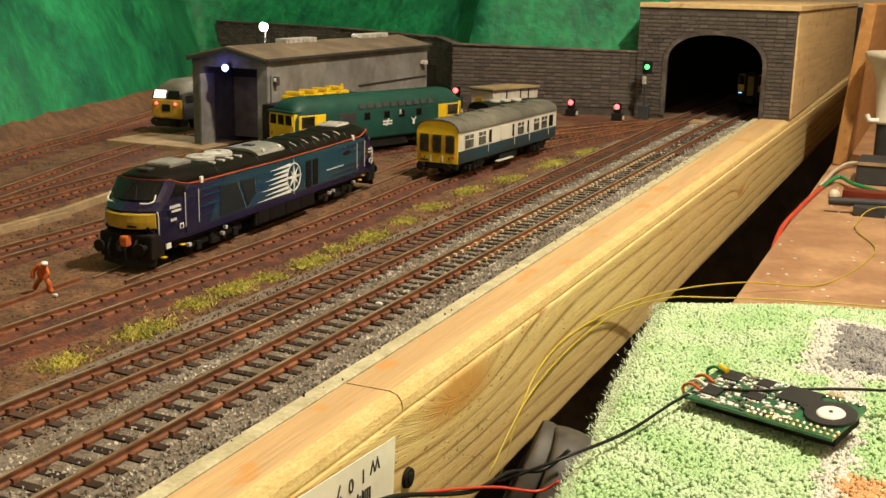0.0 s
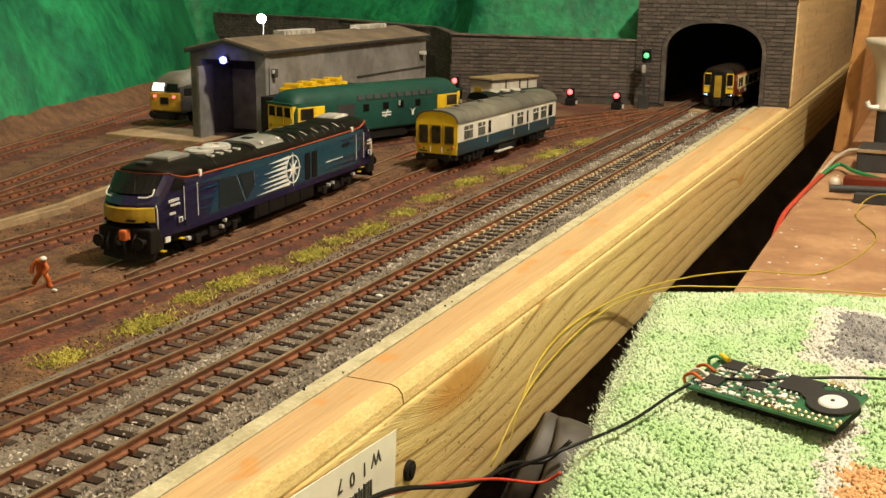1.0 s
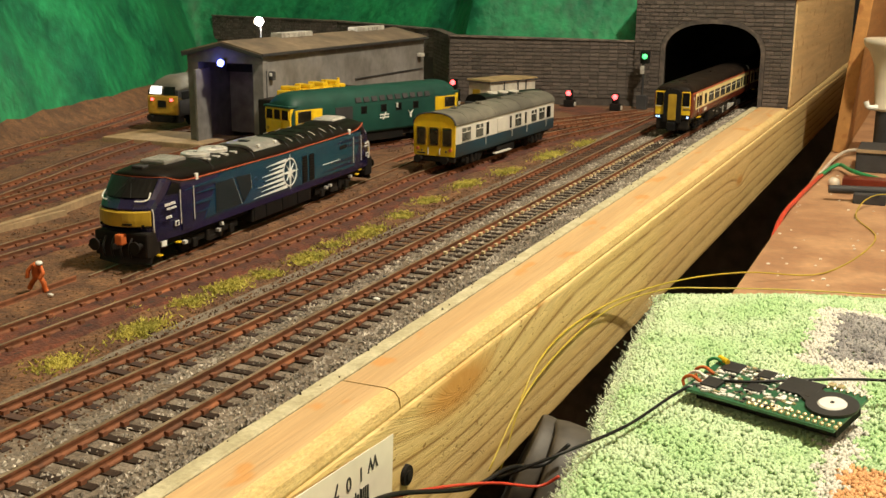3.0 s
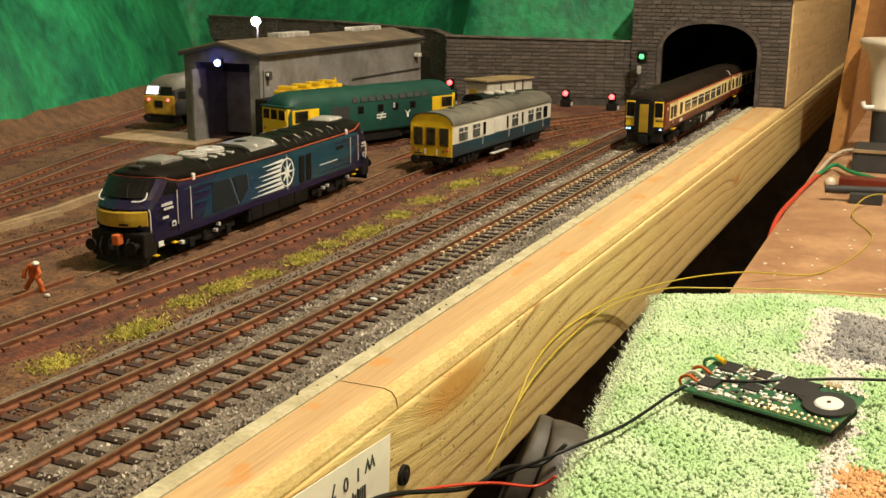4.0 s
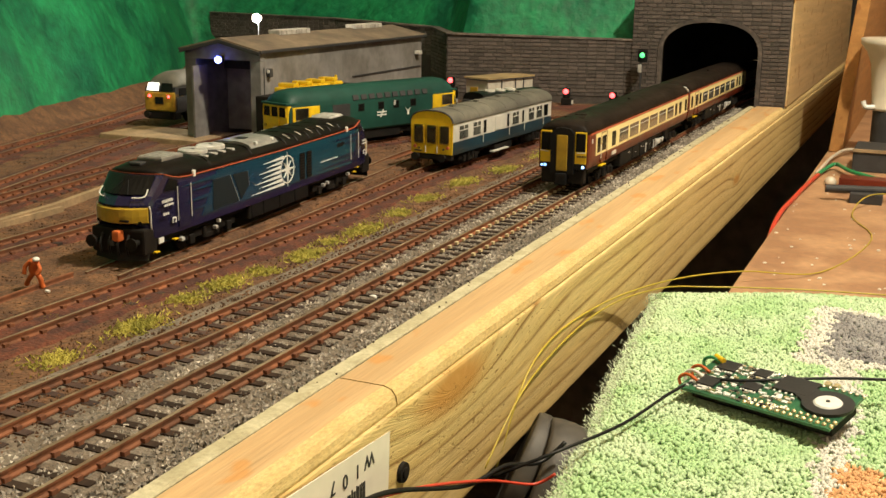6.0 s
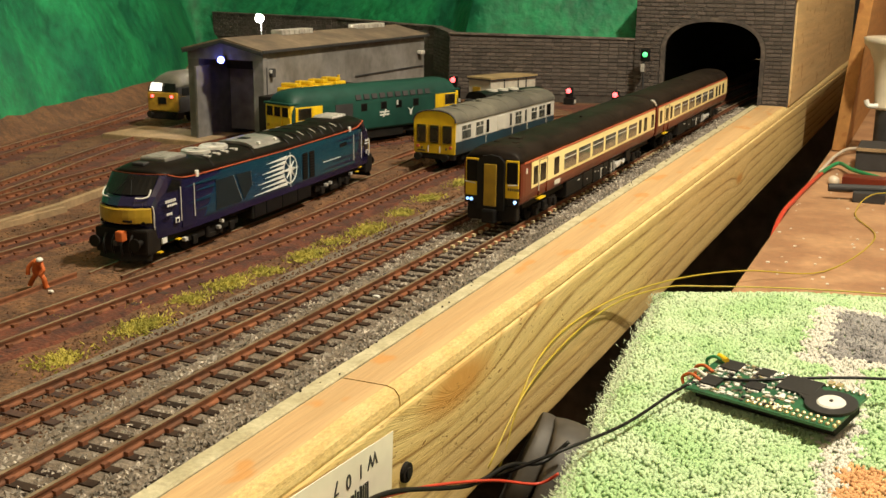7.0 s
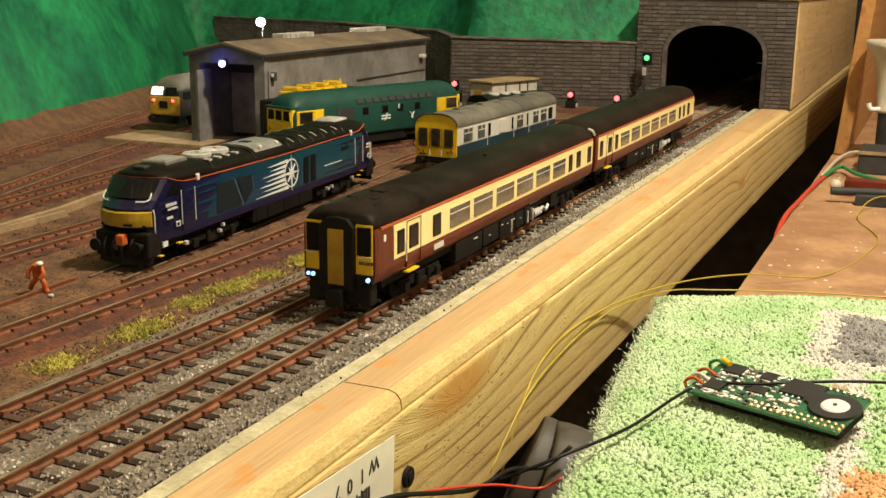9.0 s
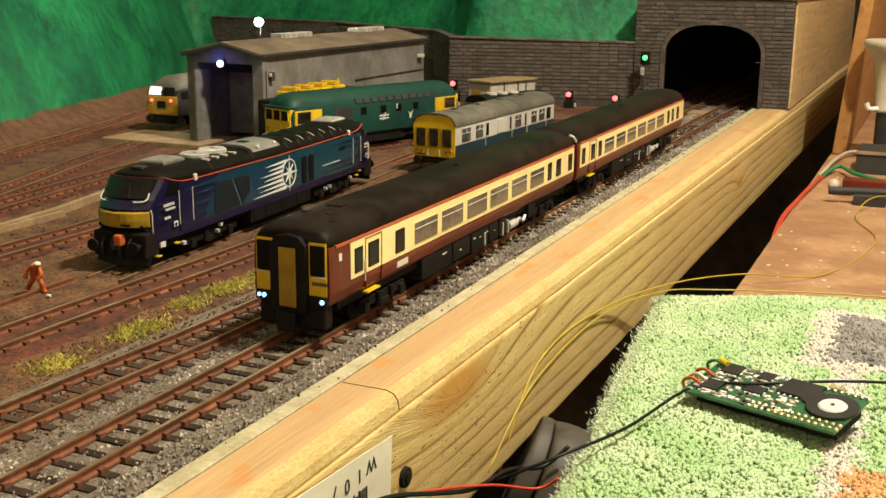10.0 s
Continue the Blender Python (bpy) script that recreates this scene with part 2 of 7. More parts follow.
M["red_line"] = material("red_line", (0.46, 0.105, 0.045), 0.45, vary=0.12, scale=200)
M["yellow"] = material("yellow_paint", (0.78, 0.52, 0.014), 0.38, vary=0.15, scale=150, second=(0.62, 0.40, 0.012), coat=0.2)
M["dull_yellow"] = material("buffer_yellow", (0.42, 0.275, 0.016), 0.40, vary=0.25, scale=150, second=(0.28, 0.175, 0.016))
M["nose_yellow"] = material("dark_mottled_yellow", (0.50, 0.29, 0.020), 0.45, vary=0.35, scale=220, second=(0.30, 0.16, 0.02))
M["roof_black"] = material("roof_black", (0.0105, 0.0076, 0.0058), 0.5, vary=0.4, scale=160, second=(0.018, 0.013, 0.010), spec=0.07)
M["roof_grey"] = material("roof_grey", (0.130, 0.122, 0.096), 0.75, vary=0.3, scale=120, second=(0.080, 0.076, 0.062))
M["silver"] = material("silver_paint", (0.70, 0.69, 0.66), 0.34, 0.25, vary=0.25, scale=260, second=(0.50, 0.49, 0.46))
M["dull_silver"] = material("dull_silver_paint", (0.36, 0.35, 0.33), 0.32, 0.4, vary=0.3, scale=200, second=(0.26, 0.25, 0.235))
M["cream"] = material("cream_paint", (0.86, 0.74, 0.36), 0.35, vary=0.06, scale=120, second=(0.80, 0.68, 0.32), coat=0.3)
M["maroon"] = material("maroon_paint", (0.135, 0.022, 0.010), 0.36, vary=0.15, scale=100, second=(0.10, 0.016, 0.008), coat=0.06, spec=0.3)
M["coach_grey"] = material("coach_grey", (0.60, 0.58, 0.52), 0.40, vary=0.1, scale=120, second=(0.52, 0.50, 0.45))
M["coach_blue"] = material("coach_blue", (0.012, 0.042, 0.064), 0.40, vary=0.3, scale=120, second=(0.016, 0.034, 0.048))
M["loco_green"] = material("loco_green", (0.013, 0.060, 0.046), 0.5, vary=0.22, scale=100, second=(0.011, 0.047, 0.037), spec=0.22)
M["orange"] = material("hi_vis_orange", (0.58, 0.125, 0.02), 0.7, vary=0.25, scale=300)
M["grass"] = material("static_grass", (0.50, 0.44, 0.092), 0.9, vary=0.3, scale=600, second=(0.31, 0.29, 0.060), spec=0.2)
M["hut_wall"] = material("hut_wall", (0.50, 0.47, 0.40), 0.6, vary=0.15, scale=200)
M["hut_roof"] = material("hut_roof", (0.34, 0.25, 0.12), 0.8, vary=0.25, scale=200)
M["lamp_red"] = material("lamp_red", (0.8, 0.1, 0.08), 0.4, emit=(1.0, 0.07, 0.07), strength=6)
M["lamp_green"] = material("lamp_green", (0.1, 0.8, 0.2), 0.4, emit=(0.10, 1.0, 0.24), strength=2.0)
M["lamp_blue"] = material("lamp_blue", (0.5, 0.5, 0.9), 0.4, emit=(0.10, 0.13, 1.0), strength=26)
M["lamp_white"] = material("lamp_white", (0.9, 0.9, 0.9), 0.4, emit=(1.0, 0.92, 0.78), strength=1100)
M["headlight"] = material("headlight", (0.9, 0.9, 0.9), 0.3, emit=(0.22, 0.48, 1.0), strength=2.6)
M["cab_light"] = material("cab_light", (0.9, 0.9, 0.8), 0.4, emit=(1.0, 0.97, 0.88), strength=2.0)
M["towel_green"] = material("towel_green", (0.36, 0.535, 0.265), 0.95, vary=0.12, scale=160, second=(0.47, 0.595, 0.375), spec=0.2)
M["towel_white"] = material("towel_white", (0.62, 0.60, 0.53), 0.95, vary=0.12, scale=420)
M["towel_grey"] = material("towel_grey", (0.20, 0.19, 0.19), 0.95, vary=0.3, scale=420, second=(0.30, 0.29, 0.28))
M["towel_orange"] = material("towel_orange", (0.72, 0.40, 0.19), 0.95, vary=0.2, scale=420, spec=0.2)
M["towel_fringe"] = material("towel_fringe", (0.50, 0.57, 0.40), 0.95, vary=0.15, scale=420, spec=0.2)
M["board_green"] = material("circuit_board", (0.015, 0.085, 0.040), 0.35, vary=0.3, scale=900, second=(0.03, 0.13, 0.06), coat=0.3)
M["chip"] = material("chip_black", (0.02, 0.02, 0.02), 0.5, vary=0.2, scale=600)
M["solder"] = material("solder", (0.72, 0.68, 0.55), 0.25, 0.85, vary=0.2, scale=900)
M["gold"] = material("gold_pads", (0.80, 0.66, 0.38), 0.3, 0.6, vary=0.2, scale=900)
M["rubber"] = material("grey_rubber", (0.034, 0.031, 0.027), 0.6, vary=0.35, scale=160, second=(0.065, 0.056, 0.045))
M["paper"] = material("paper_label", (0.66, 0.62, 0.54), 0.7, vary=0.06, scale=120)
M["ink"] = material("printed_ink", (0.03, 0.03, 0.03), 0.6, vary=0.2, scale=300)
M["wire_yellow"] = material("yellow_wire", (0.42, 0.32, 0.030), 0.45, vary=0.1, scale=300)
M["wire_red"] = material("red_wire", (0.50, 0.050, 0.025), 0.4, vary=0.1, scale=300)
M["wire_green"] = material("green_wire", (0.02, 0.22, 0.08), 0.4, vary=0.1, scale=300)
M["wire_white"] = material("white_wire", (0.55, 0.48, 0.38), 0.4, vary=0.1, scale=300)
M["room_wall"] = material("room_wall", (0.50, 0.40, 0.28), 0.9, vary=0.12, scale=12, bump=0.001, bump_scale=90)
# set pale to make up for how little light gets under the layout
M["under_panel"] = material("pale_underside_board", (0.30, 0.25, 0.20), 0.9, vary=0.3, scale=40)
M["floor"] = material("grey_carpet", (0.16, 0.13, 0.11), 0.95, vary=0.3, scale=120)
M["cloudy"] = material("cloudy_plastic", (0.62, 0.55, 0.44), 0.35, vary=0.12, scale=60)
M["panel_wood"] = timber_material("brown_panel", (0.42, 0.20, 0.055), (0.34, 0.15, 0.04), (0.24, 0.09, 0.02), lines=12, contrast=0.5)


# ---- mesh helpers ----
def mesh_object(name, bm, mat, smooth=False):
    me = bpy.data.meshes.new(name)
    bmesh.ops.recalc_face_normals(bm, faces=bm.faces)
    bm.to_mesh(me)
    bm.free()
    me.materials.append(M[mat] if isinstance(mat, str) else mat)
    if smooth:
        for p in me.polygons:
            p.use_smooth = True
    return new(name, me)


def part(name, bm, mat, parent, label="", smooth=False):
    ob = mesh_object(name, bm, mat, smooth)
    ob.parent = parent
    if label:
        tagged(ob, label)
    return ob


def box(bm, x0, x1, y0, y1, z0, z1, bevel=0.0):
    r = bmesh.ops.create_cube(bm, size=1)
    for v in r["verts"]:
        v.co = Vector(((x0 + x1) / 2 + v.co.x * (x1 - x0), (y0 + y1) / 2 + v.co.y * (y1 - y0), (z0 + z1) / 2 + v.co.z * (z1 - z0)))
    if bevel:
        es = {e for v in r["verts"] for e in v.link_edges}
        bmesh.ops.bevel(bm, geom=list(es), offset=bevel, segments=2, affect="EDGES", profile=0.6)
    return bm


def one_box(*a, bevel=0.0):
    return box(bmesh.new(), *a, bevel=bevel)


def cyl(bm, p0, p1, r, r2=None, seg=14):
    p0, p1 = Vector(p0), Vector(p1)
    d = p1 - p0
    rot = d.to_track_quat("Z", "Y").to_matrix().to_4x4()
    m = Matrix.Translation((p0 + p1) / 2) @ rot
    bmesh.ops.create_cone(bm, cap_ends=True, segments=seg, radius1=r, radius2=r if r2 is None else r2, depth=d.length, matrix=m)
    return bm


def ball(bm, c, r, sub=2):
    bmesh.ops.create_icosphere(bm, subdivisions=sub, radius=r, matrix=Matrix.Translation(c))
    return bm


def loft(bm, rings, closed=True, caps=True):
    """Rings of equal length joined into a skin."""
    vs = [[bm.verts.new(p) for p in ring] for ring in rings]
    n = len(rings[0])
    for a, b in zip(vs, vs[1:]):
        for i in range(n if closed else n - 1):
            j = (i + 1) % n
            bm.faces.new((a[i], a[j], b[j], b[i]))
    if caps and closed:
        bm.faces.new(vs[0])
        bm.faces.new(vs[-1][::-1])
    return bm


def plate(bm, pts, off):
    """A flat polygon given thickness by the vector off."""
    off = Vector(off)
    loft(bm, [[Vector(p) for p in pts], [Vector(p) + off for p in pts]])
    return bm


def tube(bm, pts, r, seg=8, steps=6):
    """A round wire through points, by Catmull-Rom."""
    pts = [Vector(p) for p in pts]
    path = []
    for i in range(len(pts) - 1):
        p0, p1, p2, p3 = pts[max(i - 1, 0)], pts[i], pts[i + 1], pts[min(i + 2, len(pts) - 1)]
        for k in range(steps):
            t = k / steps
            path.append(0.5 * (2 * p1 + (p2 - p0) * t + (2 * p0 - 5 * p1 + 4 * p2 - p3) * t * t + (3 * p1 - p0 - 3 * p2 + p3) * t ** 3))
    path.append(pts[-1])
    rings = []
    for i, p in enumerate(path):
        d = (path[min(i + 1, len(path) - 1)] - path[max(i - 1, 0)]).normalized()
        u = d.cross(Vector((0.13, 0.21, 0.97))).normalized()
        w = d.cross(u)
        rings.append([p + (u * math.cos(a) + w * math.sin(a)) * r for a in (2 * math.pi * k / seg for k in range(seg))])
    return loft(bm, rings)


def empty(name, m, label, category, group=""):
    ob = new(name)
    ob.empty_display_size = 0.01
    ob.matrix_basis = m
    return tagged(ob, label, category, group)


def spline(points, n=40):
    """Points of a smooth line in the plan, as (x, y)."""
    pts = [Vector((*p, 0)) for p in points]
    out = []
    for i in range(len(pts) - 1):
        p0, p1, p2, p3 = pts[max(i - 1, 0)], pts[i], pts[i + 1], pts[min(i + 2, len(pts) - 1)]
        for k in range(n):
            t = k / n
            out.append(0.5 * (2 * p1 + (p2 - p0) * t + (2 * p0 - 5 * p1 + 4 * p2 - p3) * t * t + (3 * p1 - p0 - 3 * p2 + p3) * t ** 3))
    out.append(pts[-1])
    return out


def resample(path, step):
    out, acc, last = [path[0]], 0.0, path[0]
    for a, b in zip(path, path[1:]):
        seg = (b - a).length
        while acc + seg >= step:
            t = (step - acc) / seg
            a = a + (b - a) * t
            seg = (b - a).length
            acc = 0.0
            out.append(a)
        acc += seg
    return out


# ---- the large structure ----
def sheet(name, x0, x1, y0, y1, z, step, amp, mat, label, thick=0.02):
    """A ground slab with a gently uneven top."""
    bm = bmesh.new()
    nx, ny = max(1, round((x1 - x0) / step)), max(1, round((y1 - y0) / step))
    g = [[bm.verts.new((x0 + (x1 - x0) * i / nx, y0 + (y1 - y0) * j / ny, z + amp * noise.noise(Vector((x0 + (x1 - x0) * i / nx, y0 + (y1 - y0) * j / ny, 0.3)) * 38))) for j in range(ny + 1)] for i in range(nx + 1)]
    for i in range(nx):
        for j in range(ny):
            bm.faces.new((g[i][j], g[i + 1][j], g[i + 1][j + 1], g[i][j + 1]))
    box(bm, x0 + 0.001, x1 - 0.001, y0, y1, z - thick, z - amp - 0.001)
    ob = mesh_object(name, bm, mat)
    return tagged(ob, label, "ground", kind="structure")


ground = sheet("ground", -1.25, -0.0560, -0.55, 1.75, -0.0044, 0.012, 0.0006, "earth", "brown earth-textured model railway baseboard")


def strip_along(name, points, width, z, mat, label, edge=0.25):
    """A bed laid along a line of the plan, with ragged edges."""
    path = resample(spline(points), 0.008)
    bm = bmesh.new()
    rings = []
    for i, p in enumerate(path):
        d = (path[min(i + 1, len(path) - 1)] - path[max(i - 1, 0)]).normalized()
        s = Vector((d.y, -d.x, 0))
        wl = width / 2 * (1 + edge * noise.noise(p * 60 + Vector((5, 0, 0))))
        wr = width / 2 * (1 + edge * noise.noise(p * 60 + Vector((0, 9, 0))))
        up = Vector((0, 0, 1))
        rings.append([p - s * wl - up * 0.006, p - s * wl * 0.9 + up * z, p + up * (z + 0.0004), p + s * wr * 0.9 + up * z, p + s * wr - up * 0.006])
    loft(bm, rings, closed=True)
    return tagged(mesh_object(name, bm, mat), label, "track bed", kind="structure")


LINE_1 = [(-0.0040, -0.40), (-0.0025, -0.05), (-0.0010, 0.25), (0.0008, 0.60), (0.0020, 0.85), (0.0045, 1.00), (0.0120, 1.20), (0.0260, 1.45), (0.0420, 1.71)]
LINE_2 = [(-0.0530, -0.40), (-0.0445, -0.10), (-0.0385, 0.02), (-0.0385, 0.25), (-0.0400, 0.55), (-0.0400, 0.85), (-0.0380, 1.05), (-0.0220, 1.30), (0.0100, 1.55)]
LINE_3 = [(-0.1135, -0.40), (-0.1085, -0.05), (-0.1030, 0.13), (-0.1075, 0.28), (-0.1130, 0.385), (-0.1035, 0.575), (-0.0800, 0.70), (-0.0520, 0.83), (-0.0420, 0.90)]
LINE_68 = [(-0.1300, 0.045), (-0.1345, 0.10), (-0.1500, 0.34), (-0.1590, 0.45), (-0.1560, 0.53)]
LINE_4 = [(-0.2130, -0.25), (-0.2145, 0.05), (-0.2180, 0.18), (-0.2420, 0.29), (-0.2570, 0.398), (-0.2225, 0.500), (-0.1895, 0.595), (-0.1450, 0.69), (-0.1020, 0.78), (-0.0700, 0.85)]
LINE_5 = [(-0.2750, -0.15), (-0.2950, 0.08), (-0.3070, 0.158), (-0.3225, 0.275), (-0.3320, 0.40), (-0.3340, 0.50), (-0.3340, 0.73)]
LINE_6 = [(-0.3600, 0.02), (-0.4100, 0.18), (-0.4560, 0.31), (-0.4950, 0.45), (-0.5450, 0.60), (-0.6100, 0.80)]
LINE_7 = [(-0.3150, 0.10), (-0.3500, 0.22), (-0.3850, 0.33), (-0.4100, 0.44), (-0.4250, 0.58), (-0.4300, 0.80)]
LINE_8 = [(-0.1900, 0.52), (-0.1680, 0.57), (-0.1240, 0.68), (-0.0850, 0.775)]
LINE_9 = [(-0.2790, 0.38), (-0.2800, 0.44), (-0.2800, 0.60)]
strip_along("trackbed_1", [(-0.0240, -0.40), (-0.0200, 0.10), (-0.0190, 0.60), (-0.0180, 1.00), (0.01, 1.40)], 0.094, -0.0041, "ballast_base", "grey ballasted bed under the two running lines", 0.03)
strip_along("trackbed_2", LINE_3[:-1], 0.040, -0.0033, "rust_earth", "rust-stained earth bed under the siding")
strip_along("trackbed_3", LINE_4[:-1], 0.034, -0.0033, "rust_earth", "rust-stained earth bed under the yard line")
strip_along("trackbed_4", LINE_5[:-2], 0.034, -0.0033, "rust_earth", "rust-stained earth bed to the shed")
strip_along("trackbed_5", LINE_6, 0.044, -0.0033, "rust_earth", "rust-stained earth bed by the bank")
strip_along("trackbed_6", LINE_7, 0.050, -0.0032, "rust_earth", "rust-stained earth bed beside the shed")
strip_along("trackbed_7", [(-0.30, 0.86), (-0.2, 0.80), (-0.12, 0.74), (-0.085, 0.66)], 0.075, -0.0042, "earth", "brown earth of the yard throat", 0.5)
strip_along("trackbed_8", [(-0.16, 0.87), (-0.11, 0.81), (-0.07, 0.80)], 0.06, -0.0041, "rust_earth", "rust-stained earth by the tunnel", 0.5)
strip_along("trackbed_9", [(-0.1450, -0.40), (-0.1430, -0.10), (-0.1410, 0.04), (-0.1390, 0.10), (-0.1520, 0.34), (-0.1590, 0.42)], 0.044, -0.0012, "earth", "brown earth burying the locomotive track", 0.12)

strip_along("trackbed_10", LINE_2[:6], 0.031, -0.0042, "earth", "brown earth packed between the sleepers of the second line", 0.12)

# one deep beam along the front of the baseboard, with thin boards laid on it end to end
def edge_x(y, x1):
    return x1 + 0.0092 * (y + 0.035)


bm = bmesh.new()
rings = []
for j in range(151):
    y = -0.50 + 2.245 * j / 150
    w = 0.0004 * noise.noise(Vector((0, y * 25, 1))) + 0.0003 * noise.noise(Vector((0, y * 90, 7)))
    v = 0.0006 * noise.noise(Vector((3, y * 40, 1)))
    xe = edge_x(y, 0.0658)
    rings.append([(0.0417, y, -0.0645), (xe - 0.0010, y, -0.0645 + v), (xe, y, -0.0630 + v), (xe + w, y, -0.0056 + v), (xe - 0.0003 + w, y, -0.0046 + v), (xe - 0.0012, y, -0.0043 + v * 0.5), (0.0417, y, -0.0043)])
loft(bm, rings)
tagged(mesh_object("beam", bm, "timber"), "rough sawn softwood beam along the baseboard edge", "beam", kind="structure")


def top_board(x0, x1, y0, y1, z0, z1, label):
    bm = bmesh.new()
    n = max(2, round((y1 - y0) / 0.012))
    rings = []
    for j in range(n + 1):
        y = y0 + (y1 - y0) * j / n
        w = 0.0005 * noise.noise(Vector((0, y * 25, 4)))
        v = 0.0005 * noise.noise(Vector((3, y * 60, 4)))
        xe = edge_x(y, x1)
        rings.append([(x0, y, z0), (xe - 0.0003, y, z0), (xe + w * 0.5, y, z0 + 0.0012), (xe - 0.0006 + w, y, z1 - 0.0030 + v), (xe - 0.0022 + w, y, z1 - 0.0010 + v), (xe - 0.0052 + w * 2, y, z1), (x0 + 0.001, y, z1), (x0, y, z1 - 0.001)])
    loft(bm, rings)
    ob = mesh_object("top_board", bm, "board_edge")
    ob.data.materials.append(M["timber_top"])
    for p in ob.data.polygons:
        if p.normal.z > 0.85 and p.center.x < edge_x(p.center.y, x1) - 0.0048:
            p.material_index = 1
    return tagged(ob, label, "board", "beam top boards", kind="structure")


top_board(0.0417, 0.0648, -0.0343, 1.745, -0.0042, 0.0030, "planed softwood board laid on the beam")
top_board(0.0417, 0.0650, -0.50, -0.0356, -0.0042, 0.0032, "short planed softwood board butted on the beam")

bm = bmesh.new()
rings = []
for j in range(121):
    y = -0.5 + 1.42 * j / 120
    e = 0.0006 * noise.noise(Vector((0, y * 90, 2)))
    rings.append([(0.0335 + e, y, -0.02), (0.0335 + e, y, 0.0014), (0.0340 + e, y, 0.0020), (0.0395, y, 0.0022), (0.0400, y, 0.0016), (0.0400, y, -0.02)])
loft(bm, rings)
tagged(mesh_object("edge_strip", bm, "strip"), "pale cork strip between ballast and beam", "strip", kind="structure")

# tunnel portal
PY, ARCH_X, ARCH_R, SPRING, CROWN = 0.9116, -0.0130, 0.0535, 0.0600, 0.0925
PX0, PX1, PTOP = -0.1010, 0.0722, 0.1200


def arch_z(x):
    u = abs(x - ARCH_X) / ARCH_R
    return 0.0 if u >= 1 else SPRING + (CROWN - SPRING) * (1 - u ** 2.4) ** (1 / 2.1)


def arch_half(z):
    if z <= SPRING:
        return ARCH_R
    v = (z - SPRING) / (CROWN - SPRING)
    return 0.0 if v >= 1 else ARCH_R * (1 - v ** 2.1) ** (1 / 2.4)


bm = bmesh.new()
xs = sorted([PX0, PX1, ARCH_X - ARCH_R - 1e-5, ARCH_X + ARCH_R + 1e-5] + [ARCH_X - ARCH_R * math.cos(math.pi * k / 36) for k in range(37)])
for a, b in zip(xs, xs[1:]):
    za, zb = arch_z(a), arch_z(b)
    if b <= ARCH_X - ARCH_R or a >= ARCH_X + ARCH_R:
        za = zb = -0.01 if b <= ARCH_X else 0.0032
    else:
        za, zb = max(za, SPRING), max(zb, SPRING)
    ring = [[(a, y, za), (b, y, zb), (b, y, PTOP), (a, y, PTOP)] for y in (PY, PY + 0.006)]
    loft(bm, ring)
portal = tagged(mesh_object("wall_portal", bm, "mortar"), "dark grey brick tunnel portal with arched mouth", "tunnel portal", kind="structure")


def brick_mesh(name, lx, dy, lz):
    b = one_box(-lx / 2, lx / 2, -dy, 0, -lz / 2, lz / 2)
    top = [v for v in b.verts if v.co.y < -dy / 2]
    for v in top:
        v.co.x *= 0.94
        v.co.z *= 0.84
    o = mesh_object(name, b, "brick")
    me = o.data
    bpy.data.objects.remove(o)
    return me


COURSE, BRICK = 0.0043, 0.0108
BRICK_ME = brick_mesh("brick", 1.0, 1.0, 1.0)
random.seed(4)


def lay(parent, origin, along, spans, z0, dirn):
    """Bricks of one course: spans are (start, end) along the wall; dirn is the way out of the wall."""
    for a, b in spans:
        n = max(1, round((b - a) / BRICK))
        w = (b - a) / n
        if w < 0.002:
            continue
        for k in range(n):
            o = new("brick", BRICK_ME)
            o.parent = parent
            c = Vector(origin) + Vector(along) * (a + (k + 0.5) * w) + Vector(dirn) * random.uniform(-0.0004, 0.0)
            c.z = z0 + COURSE / 2
            ang = math.atan2(along[1], along[0])
            o.matrix_basis = Matrix.Translation(c) @ Matrix.Rotation(ang, 4, "Z") @ Matrix.Diagonal((w * 0.95, random.uniform(0.0009, 0.0014), COURSE * 0.88, 1))


def lay_portal():
    for r in range(27):
        z0 = r * COURSE
        off = (r % 2) * BRICK * 0.5
        h = max(arch_half(z0), arch_half(z0 + COURSE)) if z0 < CROWN else 0
        h = h + 0.0045 if h else (0.004 if z0 < CROWN + 0.003 else 0)
        spans = [(PX0, PX1)] if not h else [(PX0, ARCH_X - h), (ARCH_X + h, PX1)]
        cut = []
        for a, b in spans:
            if off and b - a > 2 * BRICK:
                cut += [(a, a + off), (a + off, b)]
            else:
                cut.append((a, b))
        lay(portal, (0, PY, 0), (1, 0, 0), cut, z0, (0, -1, 0))


bm = bmesh.new()
pts = [(ARCH_X - ARCH_R, 0.0), (ARCH_X - ARCH_R, 0.02), (ARCH_X - ARCH_R, 0.04)] + [(ARCH_X - ARCH_R * math.cos(math.pi * k / 32), max(SPRING, arch_z(ARCH_X - ARCH_R * math.cos(math.pi * k / 32)))) for k in range(33)] + [(ARCH_X + ARCH_R, 0.04), (ARCH_X + ARCH_R, 0.02), (ARCH_X + ARCH_R, 0.0)]
rings = []
for i, (x, z) in enumerate(pts):
    x2, z2 = pts[min(i + 1, len(pts) - 1)]
    x1, z1 = pts[max(i - 1, 0)]
    d = Vector((x2 - x1, 0, z2 - z1)).normalized()
    nrm = Vector((-d.z, 0, d.x))
    p = Vector((x, 0, z))
    rings.append([p + nrm * a + Vector((0, PY + b, 0)) for a, b in ((-0.0004, -0.0018), (0.0042, -0.0018), (0.0042, 0.004), (-0.0004, 0.004))])
loft(bm, rings)
part("arch_ring", bm, "brick", portal, "dark brick arch ring")

